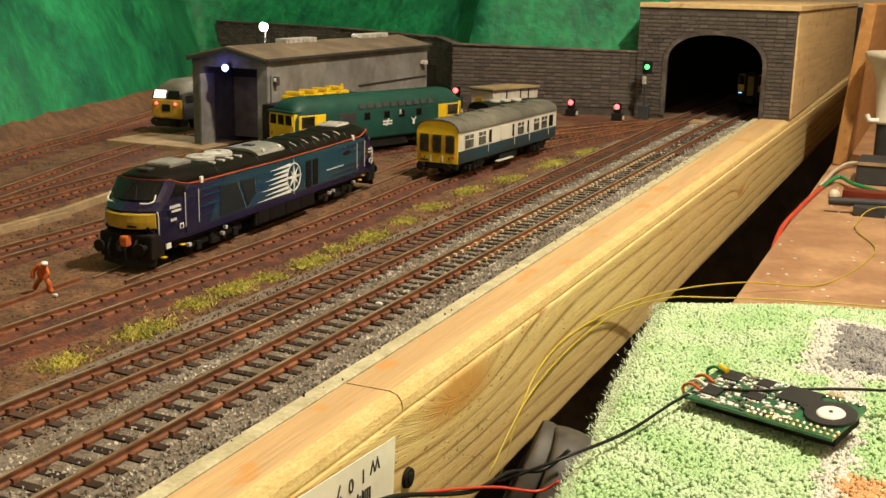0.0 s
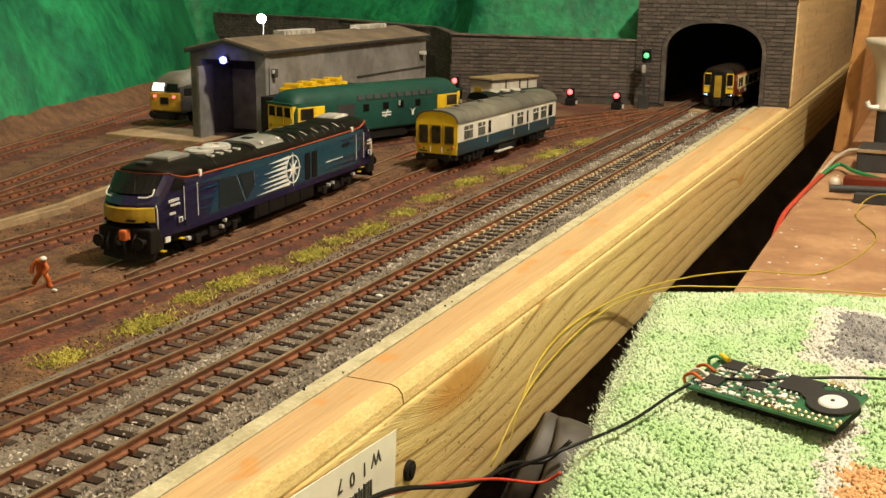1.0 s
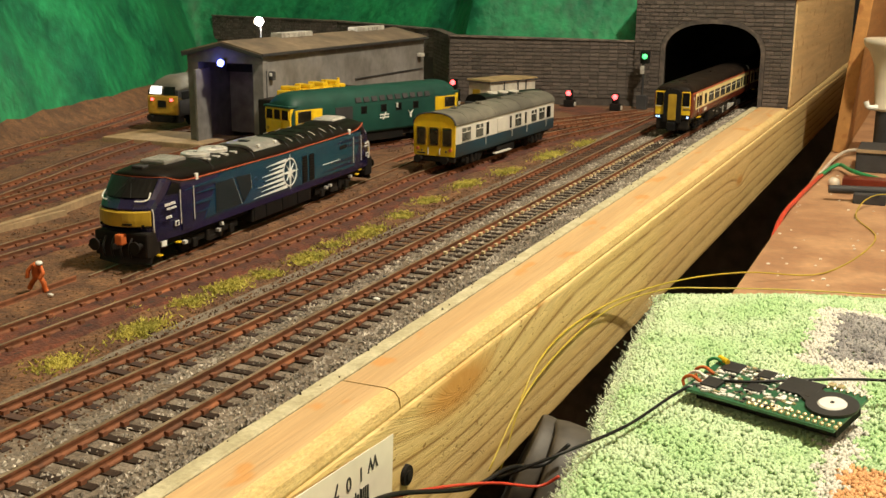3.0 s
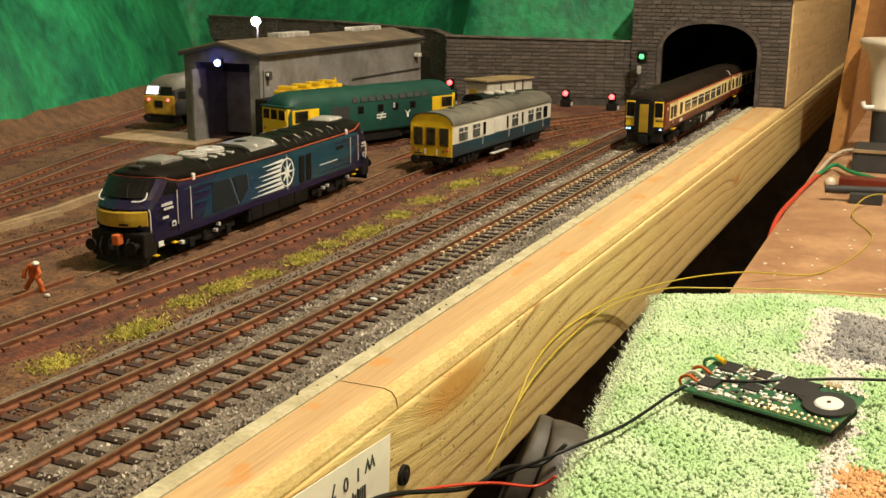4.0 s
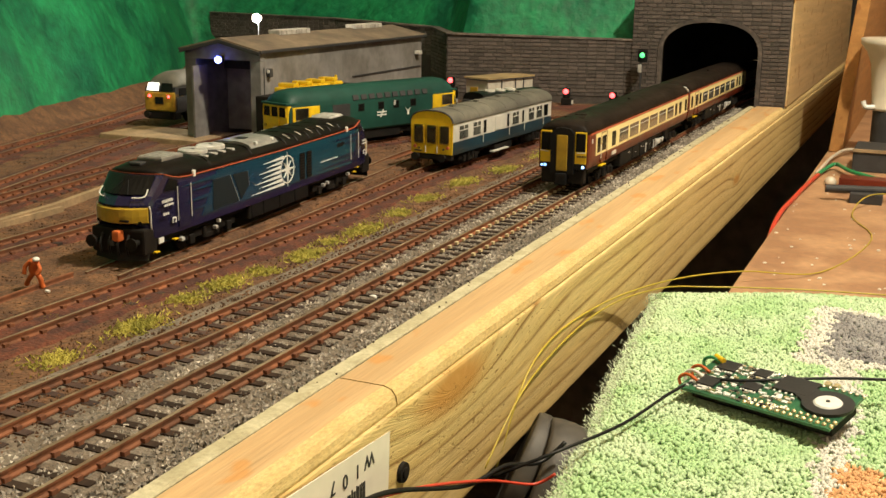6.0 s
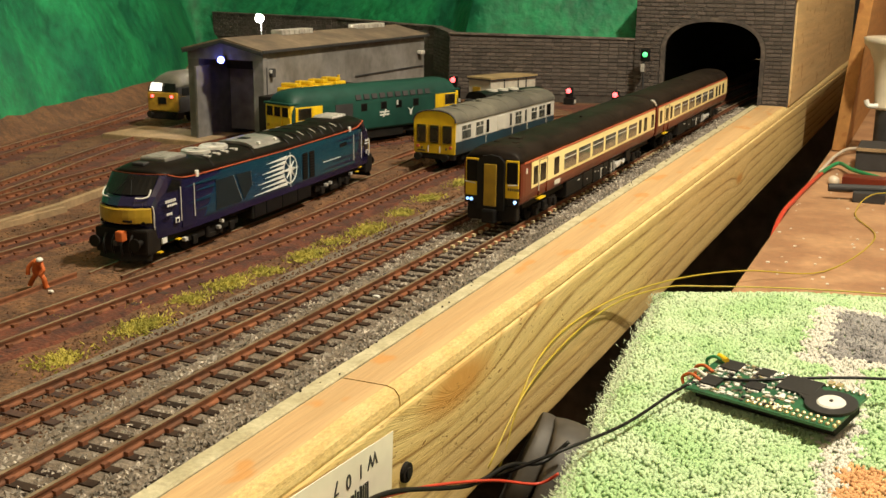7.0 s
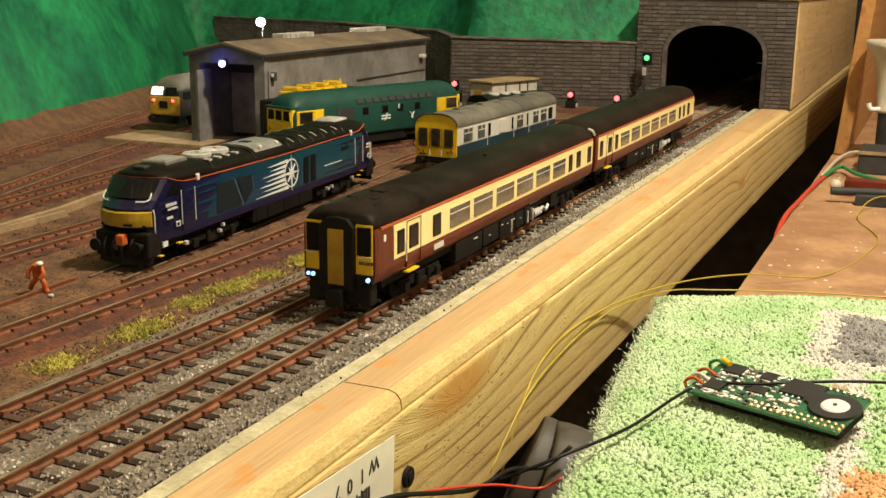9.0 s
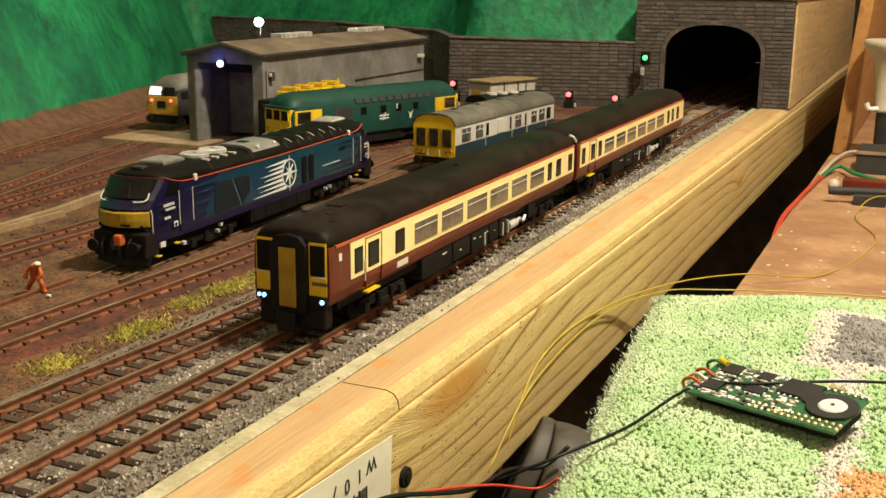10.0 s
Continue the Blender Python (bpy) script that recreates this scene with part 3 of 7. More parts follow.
# tunnel lining, the dark inside put into its near-black colour, closed at the far end
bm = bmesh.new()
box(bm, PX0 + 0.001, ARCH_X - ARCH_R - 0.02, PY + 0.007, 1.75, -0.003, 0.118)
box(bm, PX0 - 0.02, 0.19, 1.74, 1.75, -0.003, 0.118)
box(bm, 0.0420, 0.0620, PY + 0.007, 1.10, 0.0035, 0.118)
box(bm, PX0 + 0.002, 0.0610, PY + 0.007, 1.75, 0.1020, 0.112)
tagged(mesh_object("wall_tunnel", bm, "black_hole"), "tunnel interior with its darkness put in as near-black colour", "tunnel", kind="structure")

# plywood box over the tunnel
ply_box = empty("wall_box", pose(0, 0, 0), "bare plywood box over the tunnel", "box")
ply_box["kind"] = "structure"
part("side_board", one_box(0.0655, 0.0742, PY + 0.0062, 1.745, 0.0034, 0.1200, bevel=0.0008), "ply", ply_box)
part("top_board", one_box(PX0, 0.0760, PY - 0.002, 1.745, 0.1205, 0.1260, bevel=0.0006), "ply", ply_box)

# brick retaining wall behind the yard
WALL = [(-0.0990, 0.9150), (-0.3080, 0.8560), (-0.3720, 0.9520), (-0.5600, 1.0360), (-0.8250, 1.1120)]
WALL_TOPS = [0.0690, 0.0722, 0.0742, 0.0772, 0.0775]


def wall_run(name, i, label):
    a, b = Vector((*WALL[i], 0)), Vector((*WALL[i + 1], 0))
    tops = WALL_TOPS[i], WALL_TOPS[i + 1]
    d = (b - a).normalized()
    n = Vector((d.y, -d.x, 0))
    if n.y > 0:
        n = -n
    bm = bmesh.new()
    loft(bm, [[p + n * s + Vector((0, 0, z)) for s, z in ((0, -0.02), (0, t), (-0.008, t), (-0.008, -0.02))] for p, t in zip((a, b), tops)])
    ob = tagged(mesh_object(name, bm, "mortar"), label, "brick wall", kind="structure")
    bm = bmesh.new()
    loft(bm, [[p + n * s + Vector((0, 0, z)) for s, z in ((0.0022, t), (0.0022, t + 0.002), (-0.009, t + 0.002), (-0.009, t))] for p, t in zip((a, b), tops)])
    part("coping", bm, "brick", ob)
    return ob, a, d, (b - a).length, n, min(tops)


def lay_wall(run, rows):
    ob, a, d, length, n, top = run
    if d.x < 0:
        a, d = a + d * length, -d
    for r in rows:
        z0 = top - (r + 1) * COURSE
        off = (r % 2) * BRICK * 0.5
        lay(ob, a, d, [(0, off), (off, length)] if off else [(0, length)], z0, n)


runs = [wall_run("wall_back", 0, "weathered dark brick retaining wall below a green bank"), wall_run("wall_return", 1, "short return of the dark brick wall"), wall_run("wall_rear", 2, "dark brick retaining wall behind the shed"), wall_run("wall_corner", 3, "dark brick retaining wall meeting the bank")]

# green painted bank and backdrop
HILL = [(-0.3800, -0.30), (-0.4450, 0.05), (-0.4950, 0.26), (-0.5206, 0.3697), (-0.5682, 0.4877), (-0.5950, 0.6020), (-0.6900, 0.85), (-0.8450, 1.105), (-0.70, 1.095), (-0.5600, 1.052), (-0.3850, 0.970), (-0.3100, 0.885), (-0.1080, 0.930), (-0.0880, 0.9280)]
bm = bmesh.new()
path = []
for a, b in zip(HILL, HILL[1:]):
    for k in range(8):
        path.append(Vector((a[0] + (b[0] - a[0]) * k / 8, a[1] + (b[1] - a[1]) * k / 8, 0)))
path.append(Vector((*HILL[-1], 0)))
levels = [(0.0, -0.004), (0.004, 0.01), (0.010, 0.03), (0.018, 0.055), (0.030, 0.085), (0.045, 0.12), (0.06, 0.16), (0.075, 0.22), (0.09, 0.30), (0.11, 0.42), (0.12, 0.55)]
grid = []
for i, p in enumerate(path):
    d = (path[min(i + 3, len(path) - 1)] - path[max(i - 3, 0)]).normalized()
    out = Vector((-d.y, d.x, 0))
    col = []
    for s, z in levels:
        q = p + out * s + Vector((0, 0, z))
        col.append(bm.verts.new(q + out * 0.008 * noise.noise(q * 14) * min(1, s * 30) + out * 0.003 * noise.noise(q * 45) * min(1, s * 30)))
    grid.append(col)
for a, b in zip(grid, grid[1:]):
    for i in range(len(levels) - 1):
        bm.faces.new((a[i], b[i], b[i + 1], a[i + 1]))
hill = mesh_object("backdrop", bm, "green", smooth=True)
sol = hill.modifiers.new("thickness", "SOLIDIFY")
sol.thickness = 0.004
tagged(hill, "lumpy green-painted plaster bank and backdrop", "backdrop", kind="structure")
# muddy skirt where the bank meets the yard
bm = bmesh.new()
rings = []
for i, p in enumerate(path[8:58]):
    d = (path[i + 9] - path[i + 7]).normalized()
    out = Vector((-d.y, d.x, 0))
    w = 0.030 + 0.012 * noise.noise(p * 20)
    rings.append([p - out * w + Vector((0, 0, -0.006)), p - out * w * 0.6 + Vector((0, 0, 0.0)), p + Vector((0, 0, 0.012 + 0.004 * noise.noise(p * 30))), p + out * 0.02 + Vector((0, 0, 0.014)), p + out * 0.02 + Vector((0, 0, -0.006))])
loft(bm, rings)
tagged(mesh_object("ground_bank", bm, "earth", smooth=True), "brown earth skirt at the foot of the bank", "ground", kind="structure")

# workbench beside the layout, room and floor
tagged(mesh_object("bench_top", one_box(0.1168, 0.95, -0.55, 1.70, -0.0720, -0.0500, bevel=0.0012), "bench"), "worn brown hardboard workbench top beside the layout", "workbench", kind="structure")
lean_panel = mesh_object("panel", one_box(0.0, 0.0140, 0.965, 1.69, 0.0012, 0.181, bevel=0.001), "panel_wood")
lean_panel.matrix_basis = pose(0.1185, 0, -0.0500, 0, 5.0, 0)
tagged(lean_panel, "upright brown wooden panel on the bench edge", "panel", kind="structure")
# two added panels shut off the gap under the layout so it stays dark
tagged(mesh_object("bench_panel", one_box(0.1500, 0.1650, -0.55, 1.70, -0.80, -0.0725), "under_panel"), "panel added under the workbench to keep the gap dark", "panel", kind="structure")
tagged(mesh_object("base_panel", one_box(-1.2, 0.16, 1.705, 1.72, -0.80, -0.0725), "under_panel"), "panel added to close the space under the layout and keep it dark", "panel", kind="structure")
tagged(mesh_object("floor", one_box(-2.0, 2.0, -2.0, 2.6, -0.84, -0.80), "floor"), "grey carpeted room floor", "floor", kind="structure")
tagged(mesh_object("ceiling", one_box(-2.0, 2.0, -2.0, 2.6, 1.50, 1.54), "room_wall"), "plain cream ceiling", "ceiling", kind="structure")
for nm, a in (("wall_north", (-2.0, 2.0, 2.6, 2.65)), ("wall_south", (-2.0, 2.0, -2.05, -2.0)), ("wall_west", (-2.05, -2.0, -2.0, 2.6)), ("wall_east", (2.0, 2.05, -2.0, 2.6))):
    tagged(mesh_object(nm, one_box(*a, -0.84, 1.54), "room_wall"), "plain cream room wall", "wall", kind="structure")


# ---- tracks ----
RAIL = [(-0.0012, -0.0034), (0.0012, -0.0034), (0.0011, -0.0028), (0.0004, -0.0022), (0.0004, -0.0010), (0.0007, -0.0008), (0.0007, 0.0), (-0.0007, 0.0), (-0.0007, -0.0008), (-0.0004, -0.0010), (-0.0004, -0.0022), (-0.0011, -0.0028)]
GAUGE = 0.00885


def sleeper_mesh(name, mat, chair):
    bm = bmesh.new()
    box(bm, -0.0155, 0.0155, -0.0018, 0.0018, -0.0062, -0.0032)
    n0 = len(bm.faces)
    for s in (-1, 1):
        for t in (-1, 1):
            c = s * GAUGE + t * 0.0015
            box(bm, c - 0.0009, c + 0.0009, -0.0012, 0.0012, -0.0033, -0.0017)
    o = mesh_object(name, bm, mat)
    me = o.data
    me.materials.append(M[chair])
    for i, p in enumerate(me.polygons):
        p.material_index = 0 if i < n0 else 1
    bpy.data.objects.remove(o)
    return me


SLEEPERS = {"grey": sleeper_mesh("sleeper", "sleeper", "chair"), "pale": sleeper_mesh("sleeper_pale", "sleeper", "chair_white"), "rust": sleeper_mesh("sleeper_rust", "rust_sleeper", "rail_side"), "brown": sleeper_mesh("sleeper_brown", "rust_sleeper", "chair")}
random.seed(7)


def track(line, label, kind="grey", pitch=0.0098, pale=None, sleepers=True):
    path = resample(spline(line), 0.006)
    ob = empty("track", pose(0, 0, 0), label, "railway track", "tracks")
    for s in (-1, 1):
        bm = bmesh.new()
        rings = []
        for i, p in enumerate(path):
            d = (path[min(i + 1, len(path) - 1)] - path[max(i - 1, 0)]).normalized()
            side = Vector((d.y, -d.x, 0))
            rings.append([p + side * (s * GAUGE + u) + Vector((0, 0, v)) for u, v in RAIL])
        loft(bm, rings)
        r = part("rail", bm, "rail_side", ob)
        r.data.materials.append(M["rail_top"])
        for p in r.data.polygons:
            if p.normal.z > 0.8 and p.center.z > -0.0005:
                p.material_index = 1
    if sleepers:
        path = resample(spline(line), pitch)
        for i in range(1, len(path) - 1):
            p, d = path[i], (path[i + 1] - path[i - 1]).normalized()
            k = "pale" if pale and pale[0] < p.y < pale[1] else kind
            o = new("sleeper", SLEEPERS[k])
            o.parent = ob
            o.matrix_basis = Matrix.Translation(p + Vector((random.uniform(-0.0004, 0.0004), 0, random.uniform(-0.0003, 0.0001)))) @ Matrix.Rotation(math.atan2(-d.x, d.y) + random.uniform(-0.015, 0.015), 4, "Z")
    return ob


def tracks():
    track(LINE_1, "running line with rusty rails on dark sleepers in grey ballast", pale=(0.16, 0.62))
    track(LINE_2, "second running line with rusty rails beside the weedy verge", "brown")
    track(LINE_3, "rust-brown siding track under the inspection coach", "rust")
    track(LINE_68, "buried yard track under the blue locomotive", "rust", sleepers=False)
    track(LINE_4, "rust-brown yard track behind the blue locomotive", "rust")
    track(LINE_5, "rusty shed road track", "rust")
    track(LINE_6, "rusty track curving along the bank", "rust")
    track(LINE_7, "rusty track beside the shed", "rust")
    track(LINE_8, "rust-brown track under the black-roofed locomotive", "rust")
    track(LINE_9, "short rusty track beside the shed wall", "rust")
    bm = bmesh.new()
    loft(bm, [[Vector((x, y, 0)) + Vector((u, 0, v + 0.0016)) for u, v in RAIL] for x, y in ((-0.1380, -0.0250), (-0.1405, 0.0370))])
    tagged(mesh_object("loose_rail", bm, "rail_side"), "rusty loose rail lying on the earth", "rail")


# ---- rolling stock: each stands on its rails, front towards -y, origin at the front on the rail top ----
def wheelset(parent, y, r=0.0062):
    w = part("wheel", cyl(cyl(cyl(bmesh.new(), (-0.0095, y, r), (-0.0070, y, r), r, seg=20), (0.0070, y, r), (0.0095, y, r), r, seg=20), (-0.0115, y, r), (0.0115, y, r), 0.0012, seg=8), "matt_black", parent)
    return w


def bogie(parent, y, half=0.017, r=0.0062, gap=0.0085):
    """Side frames, springs and axle boxes, with two wheelsets."""
    bm = bmesh.new()
    for s in (-1, 1):
        x0, x1 = sorted((s * 0.0122, s * 0.0142))
        box(bm, x0, x1, y - half, y + half, 0.0055, 0.0095, bevel=0.0004)
        for k in (-1, 1):
            a, b = sorted((s * 0.0125, s * 0.0156))
            box(bm, a, b, y + k * gap - 0.0022, y + k * gap + 0.0022, 0.0034, 0.0082, bevel=0.0005)
            cyl(bm, (s * 0.0150, y + k * gap * 0.35, 0.0045), (s * 0.0150, y + k * gap * 0.35, 0.0100), 0.0013, seg=10)
        box(bm, *sorted((s * 0.0125, s * 0.0152)), y - 0.0045, y + 0.0045, 0.0035, 0.0060, bevel=0.0004)
    box(bm, -0.0122, 0.0122, y - 0.004, y + 0.004, 0.006, 0.0115)
    b = part("bogie", bm, "matt_black", parent, "weathered black bogie")
    for k in (-1, 1):
        wheelset(b, y + k * gap, r)
    return b


def buffers(parent, y, out, z=0.0130, x=0.0115):
    for s in (-1, 1):
        bm = bmesh.new()
        cyl(bm, (s * x, y, z), (s * x, y + out * 0.0050, z), 0.0014, seg=12)
        cyl(bm, (s * x, y + out * 0.0050, z), (s * x, y + out * 0.0060, z), 0.0030, seg=16)
        part("buffer", bm, "matt_black", parent)


def profile_ring(half, y, x_scale=1.0):
    """A closed ring from the right half of a section, (x, z) from below to the top."""
    r = [(x * x_scale, y, z) for x, z in half]
    return r + [(-x, y, z) for x, y, z in r[::-1] if x > 1e-6]


def pane(bm, side, y0, y1, z0, z1, x=0.0178, d=0.00025, bevel=0.0):
    a, b = sorted((side * (x - 0.0006), side * (x + d)))
    return box(bm, a, b, y0, y1, z0, z1, bevel=bevel)


CAR_LENGTH = 0.3040


def railcar(label, front):
    """A two-car unit's coach: maroon and cream with a dark roof. front: it has the lit cab at -y."""
    L, X = CAR_LENGTH, 0.0178
    car = empty("railcar", pose(0, 0, 0), label, "railcar", "two-car train")
    low = [(0.0, 0.0150), (0.0160, 0.0150), (0.0172, 0.0165), (X, 0.0200), (X, 0.0330), (0.0174, 0.0385), (0.0, 0.0385)]
    top = [(0.0, 0.0382), (0.0174, 0.0385), (0.0169, 0.0410), (0.0155, 0.0434), (0.0124, 0.0455), (0.0068, 0.0469), (0.0, 0.0474)]
    bm = bmesh.new()
    loft(bm, [profile_ring(low, y, s) for y, s in ((0.0, 0.955), (0.002, 0.985), (0.006, 1.0), (L - 0.003, 1.0), (L, 0.98))])
    body = part("body", bm, "maroon", car, "glossy maroon lower body")
    bm = bmesh.new()
    def roof_ring(y, s, k):
        return [(x * s, y, 0.0384 + (z - 0.0384) * k) for x, _, z in profile_ring(top, y)]
    loft(bm, [roof_ring(y, s, k) for y, s, k in ((-0.0002, 0.94, 0.62), (0.0015, 0.965, 0.80), (0.005, 0.99, 0.94), (0.012, 1.0, 1.0), (L - 0.004, 1.0, 1.0), (L - 0.0005, 0.97, 0.90))])
    roof = part("roof", bm, "roof_black", car, "dark grey-brown roof", smooth=True)
    if front:
        for x, y, w, l in ((-0.0055, 0.0190, 0.0016, 0.0050), (0.0055, 0.0190, 0.0016, 0.0050), (0.0, 0.0330, 0.0035, 0.0060), (0.0105, 0.0115, 0.0010, 0.0030), (-0.0105, 0.0115, 0.0010, 0.0030)):
            z = 0.0473 - (abs(x) / 0.0166) ** 2 * 0.0045
            part("roof_pod", one_box(x - w, x + w, y, y + l, z - 0.0016, z + 0.0007, bevel=0.0005), "roof_black", roof)
    part("exhaust_port", cyl(bmesh.new(), (0.0030, 0.1520, 0.0466), (0.0030, 0.1520, 0.0480), 0.0009, seg=10), "matt_black", roof)
    order = [(0.0185, 0.0245, 1), (0.0300, 0.0385, 1), (0.0545, 0.0625, 1), (0.0727, 0.0965, 2), (0.1018, 0.1262, 2), (0.1320, 0.1570, 2), (0.1620, 0.1868, 2), (0.1928, 0.2158, 2), (0.2220, 0.2445, 2), (0.2525, 0.2585, 1), (0.2680, 0.2755, 1), (0.2910, 0.2975, 1)]
    if not front:
        order = [(0.0070, 0.0130, 1), (0.0270, 0.0345, 1), (0.0440, 0.0500, 1), (0.0575, 0.0800, 2), (0.0870, 0.1100, 2), (0.1160, 0.1395, 2), (0.1455, 0.1690, 2), (0.1750, 0.1985, 2), (0.2050, 0.2280, 2), (0.2420, 0.2480, 1), (0.2580, 0.2640, 1), (0.2760, 0.2830, 1)]
    start = 0.0150 if front else 0.0035
    for s in (-1, 1):
        bm = bmesh.new()
        pane(bm, s, start, L - 0.002, 0.0226, 0.0374, X - 0.0001, 0.00035)
        band = part("waist_band", bm, "cream", body, "cream upper side panel")
        part("cantrail_stripe", pane(bmesh.new(), s, 0.004, L - 0.001, 0.0377, 0.0388, 0.0175, 0.0004), "red_line", body, "orange-red cantrail line")
        for y0, y1, kind in order:
            frame_bm = pane(bmesh.new(), s, y0 - 0.0006, y1 + 0.0006, 0.0242, 0.0346, X, 0.00042, bevel=0.0004)
            w = part("window", frame_bm, "matt_black" if kind == 1 else "cream", car)
            part("pane", pane(bmesh.new(), s, y0, y1, 0.0247, 0.0341, X, 0.00062), "glass" if kind == 1 else "grey_glass", w)
            if kind == 2:
                part("glazing_bar", pane(bmesh.new(), s, y0, y1, 0.0313, 0.0317, X, 0.00085), "coach_grey", w)
        for y0, y1 in ((0.0270, 0.0410),) if front else ((0.0225, 0.0375),):
            bm = bmesh.new()
            for a, b, c, d in ((y0, y0 + 0.0003, 0.0165, 0.037), (y1, y1 + 0.0003, 0.0165, 0.037), (y0, y1, 0.0368, 0.0371)):
                pane(bm, s, a, b, c, d, X, 0.0005)
            part("door_edge", bm, "maroon", body)
            bm = bmesh.new()
            box(bm, *sorted((s * 0.0160, s * 0.0186)), y0 + 0.001, y1 - 0.002, 0.0138, 0.0145)
            part("step", bm, "yellow", car, "yellow-edged door step")
        if front:
            cyl_bm = bmesh.new()
            cyl(cyl_bm, (s * 0.0184, 0.0262, 0.0195), (s * 0.0184, 0.0262, 0.0290), 0.00025, seg=6)
            part("grab_rail", cyl_bm, "silver", body)
            part("number_panel", pane(bmesh.new(), s, 0.0560, 0.0665, 0.0178, 0.0205, X - 0.0003, 0.0005), "coach_grey", body, "small grey printed panel")
            part("marking", pane(bmesh.new(), s, 0.0060, 0.0080, 0.0322, 0.0350, 0.0176, 0.0004), "white", body)
    # underframe
    bm = bmesh.new()
    box(bm, -0.0145, 0.0145, 0.010, L - 0.008, 0.0112, 0.0152)
    part("underframe", bm, "matt_black", car, "black underframe")
    for i, (y0, y1, z0) in enumerate(((0.084, 0.1175, 0.0050), (0.1190, 0.1400, 0.0056), (0.1420, 0.1640, 0.0045), (0.1655, 0.1780, 0.0056), (0.1800, 0.1900, 0.0065), (0.2250, 0.2360, 0.0070))):
        bm = bmesh.new()
        for s in (-1, 1):
            box(bm, *sorted((s * 0.0035, s * 0.0166)), y0, y1, z0, 0.0149, bevel=0.0006)
        part("equipment_box", bm, "matt_black", car)
    for s in (-1, 1):
        bm = bmesh.new()
        cyl(bm, (s * 0.0150, 0.196, 0.0080), (s * 0.0150, 0.208, 0.0080), 0.0022, seg=12)
        tube(bm, [(s * 0.0155, 0.208, 0.0080), (s * 0.0158, 0.212, 0.0095), (s * 0.0158, 0.217, 0.0072), (s * 0.0158, 0.221, 0.0095)], 0.0010, seg=8)
        part("exhaust", bm, "silver", car, "silver exhaust silencer and pipe")
    for s in (-1, 1):
        for y0, z0, l in ((0.106, 0.0122, 0.0050), (0.1265, 0.0098, 0.0020), (0.144, 0.0118, 0.0022), (0.152, 0.0110, 0.0014), (0.161, 0.0118, 0.0020), (0.172, 0.0104, 0.0012)):
            part("data_mark", one_box(*sorted((s * 0.0160, s * 0.0169)), y0, y0 + l, z0, z0 + 0.0006), "coach_grey", car)
        for y0 in (0.158, 0.1835, 0.1915):
            part("bracket", one_box(*sorted((s * 0.0150, s * 0.0172)), y0, y0 + 0.0014, 0.0055, 0.0125, bevel=0.0003), "silver", car)
    bogie(car, 0.050, 0.020, gap=0.0165)
    bogie(car, L - 0.050, 0.020, gap=0.0165)
    if front:
        Y = -0.0006
        for s in (-1, 1):
            a, b = sorted((s * 0.0080, s * 0.0160))
            part("corner_panel", one_box(a, b, Y, 0.002, 0.0155, 0.0402, bevel=0.0005), "yellow", car, "yellow cab corner panel")
            bm = bmesh.new()
            box(bm, *sorted((s * 0.0086, s * 0.0155)), Y - 0.0004, 0.001, 0.0268, 0.0392, bevel=0.0008)
            w = part("cab_window", bm, "glass", car, "dark cab window")
            bm = bmesh.new()
            cyl(bm, (s * 0.0098, Y - 0.0007, 0.0262), (s * 0.0158, Y - 0.0007, 0.0268), 0.0003, seg=6)
            part("handrail", bm, "silver", w)
            part("lamp_recess", one_box(*sorted((s * 0.0082, s * 0.0162)), Y - 0.0006, 0.001, 0.0150, 0.0190, bevel=0.0004), "black", car)
            for x, r in ((0.0120, 0.00095), (0.0143, 0.0008)) if s < 0 else ((0.0143, 0.00095),):
                part("headlight", cyl(bmesh.new(), (s * x, Y - 0.0004, 0.0170), (s * x, Y - 0.0012, 0.0170), r, seg=14), "headlight", car, "lit cold-white headlight")
        bm = bmesh.new()
        for i in range(6):
            box(bm, 0.0098 + i * 0.0011, 0.0105 + i * 0.0011, Y - 0.0003, Y + 0.0005, 0.0232, 0.0246)
        part("number_marking", bm, "ink", car)
        bm = bmesh.new()
        gx, gz = 0.0080, 0.0428
        loft(bm, [[(x, y, z) for x, z in ((-gx, 0.0120), (gx, 0.0120), (gx, gz - 0.004), (gx - 0.003, gz - 0.0008), (0, gz), (-gx + 0.003, gz - 0.0008), (-gx, gz - 0.004))] for y in (-0.0030, 0.002)])
        part("gangway", bm, "black", car, "black rubber gangway surround")
        part("gangway_door", one_box(-0.0038, 0.0038, -0.0036, -0.0028, 0.0140, 0.0378, bevel=0.0005), "dull_yellow", car, "yellow gangway door")
        part("coupler", one_box(-0.004, 0.004, -0.006, 0.004, 0.0045, 0.0125, bevel=0.0012), "black", car)
        bm = bmesh.new()
        box(bm, -0.0150, 0.0150, -0.0004, 0.006, 0.0050, 0.0152, bevel=0.0015)
        part("snow_plough", bm, "matt_black", car)
    else:
        part("gangway", one_box(-0.0090, 0.0090, -0.0060, 0.001, 0.0125, 0.0430, bevel=0.001), "black", car, "black corridor connection")
        bm = bmesh.new()
        tube(bm, [(0.0125, -0.004, 0.0440), (0.0148, -0.002, 0.0425), (0.0158, 0.000, 0.0395)], 0.0009, seg=6)
        part("jumper_pipe", bm, "silver", car)
    return car


def side_poly(bm, s, x, pts, d=0.0003):
    """A thin polygon on a vehicle's side, pts as (y, z)."""
    q = [(s * x, y, z) for y, z in pts]
    return plate(bm, q, (s * d, 0, 0))


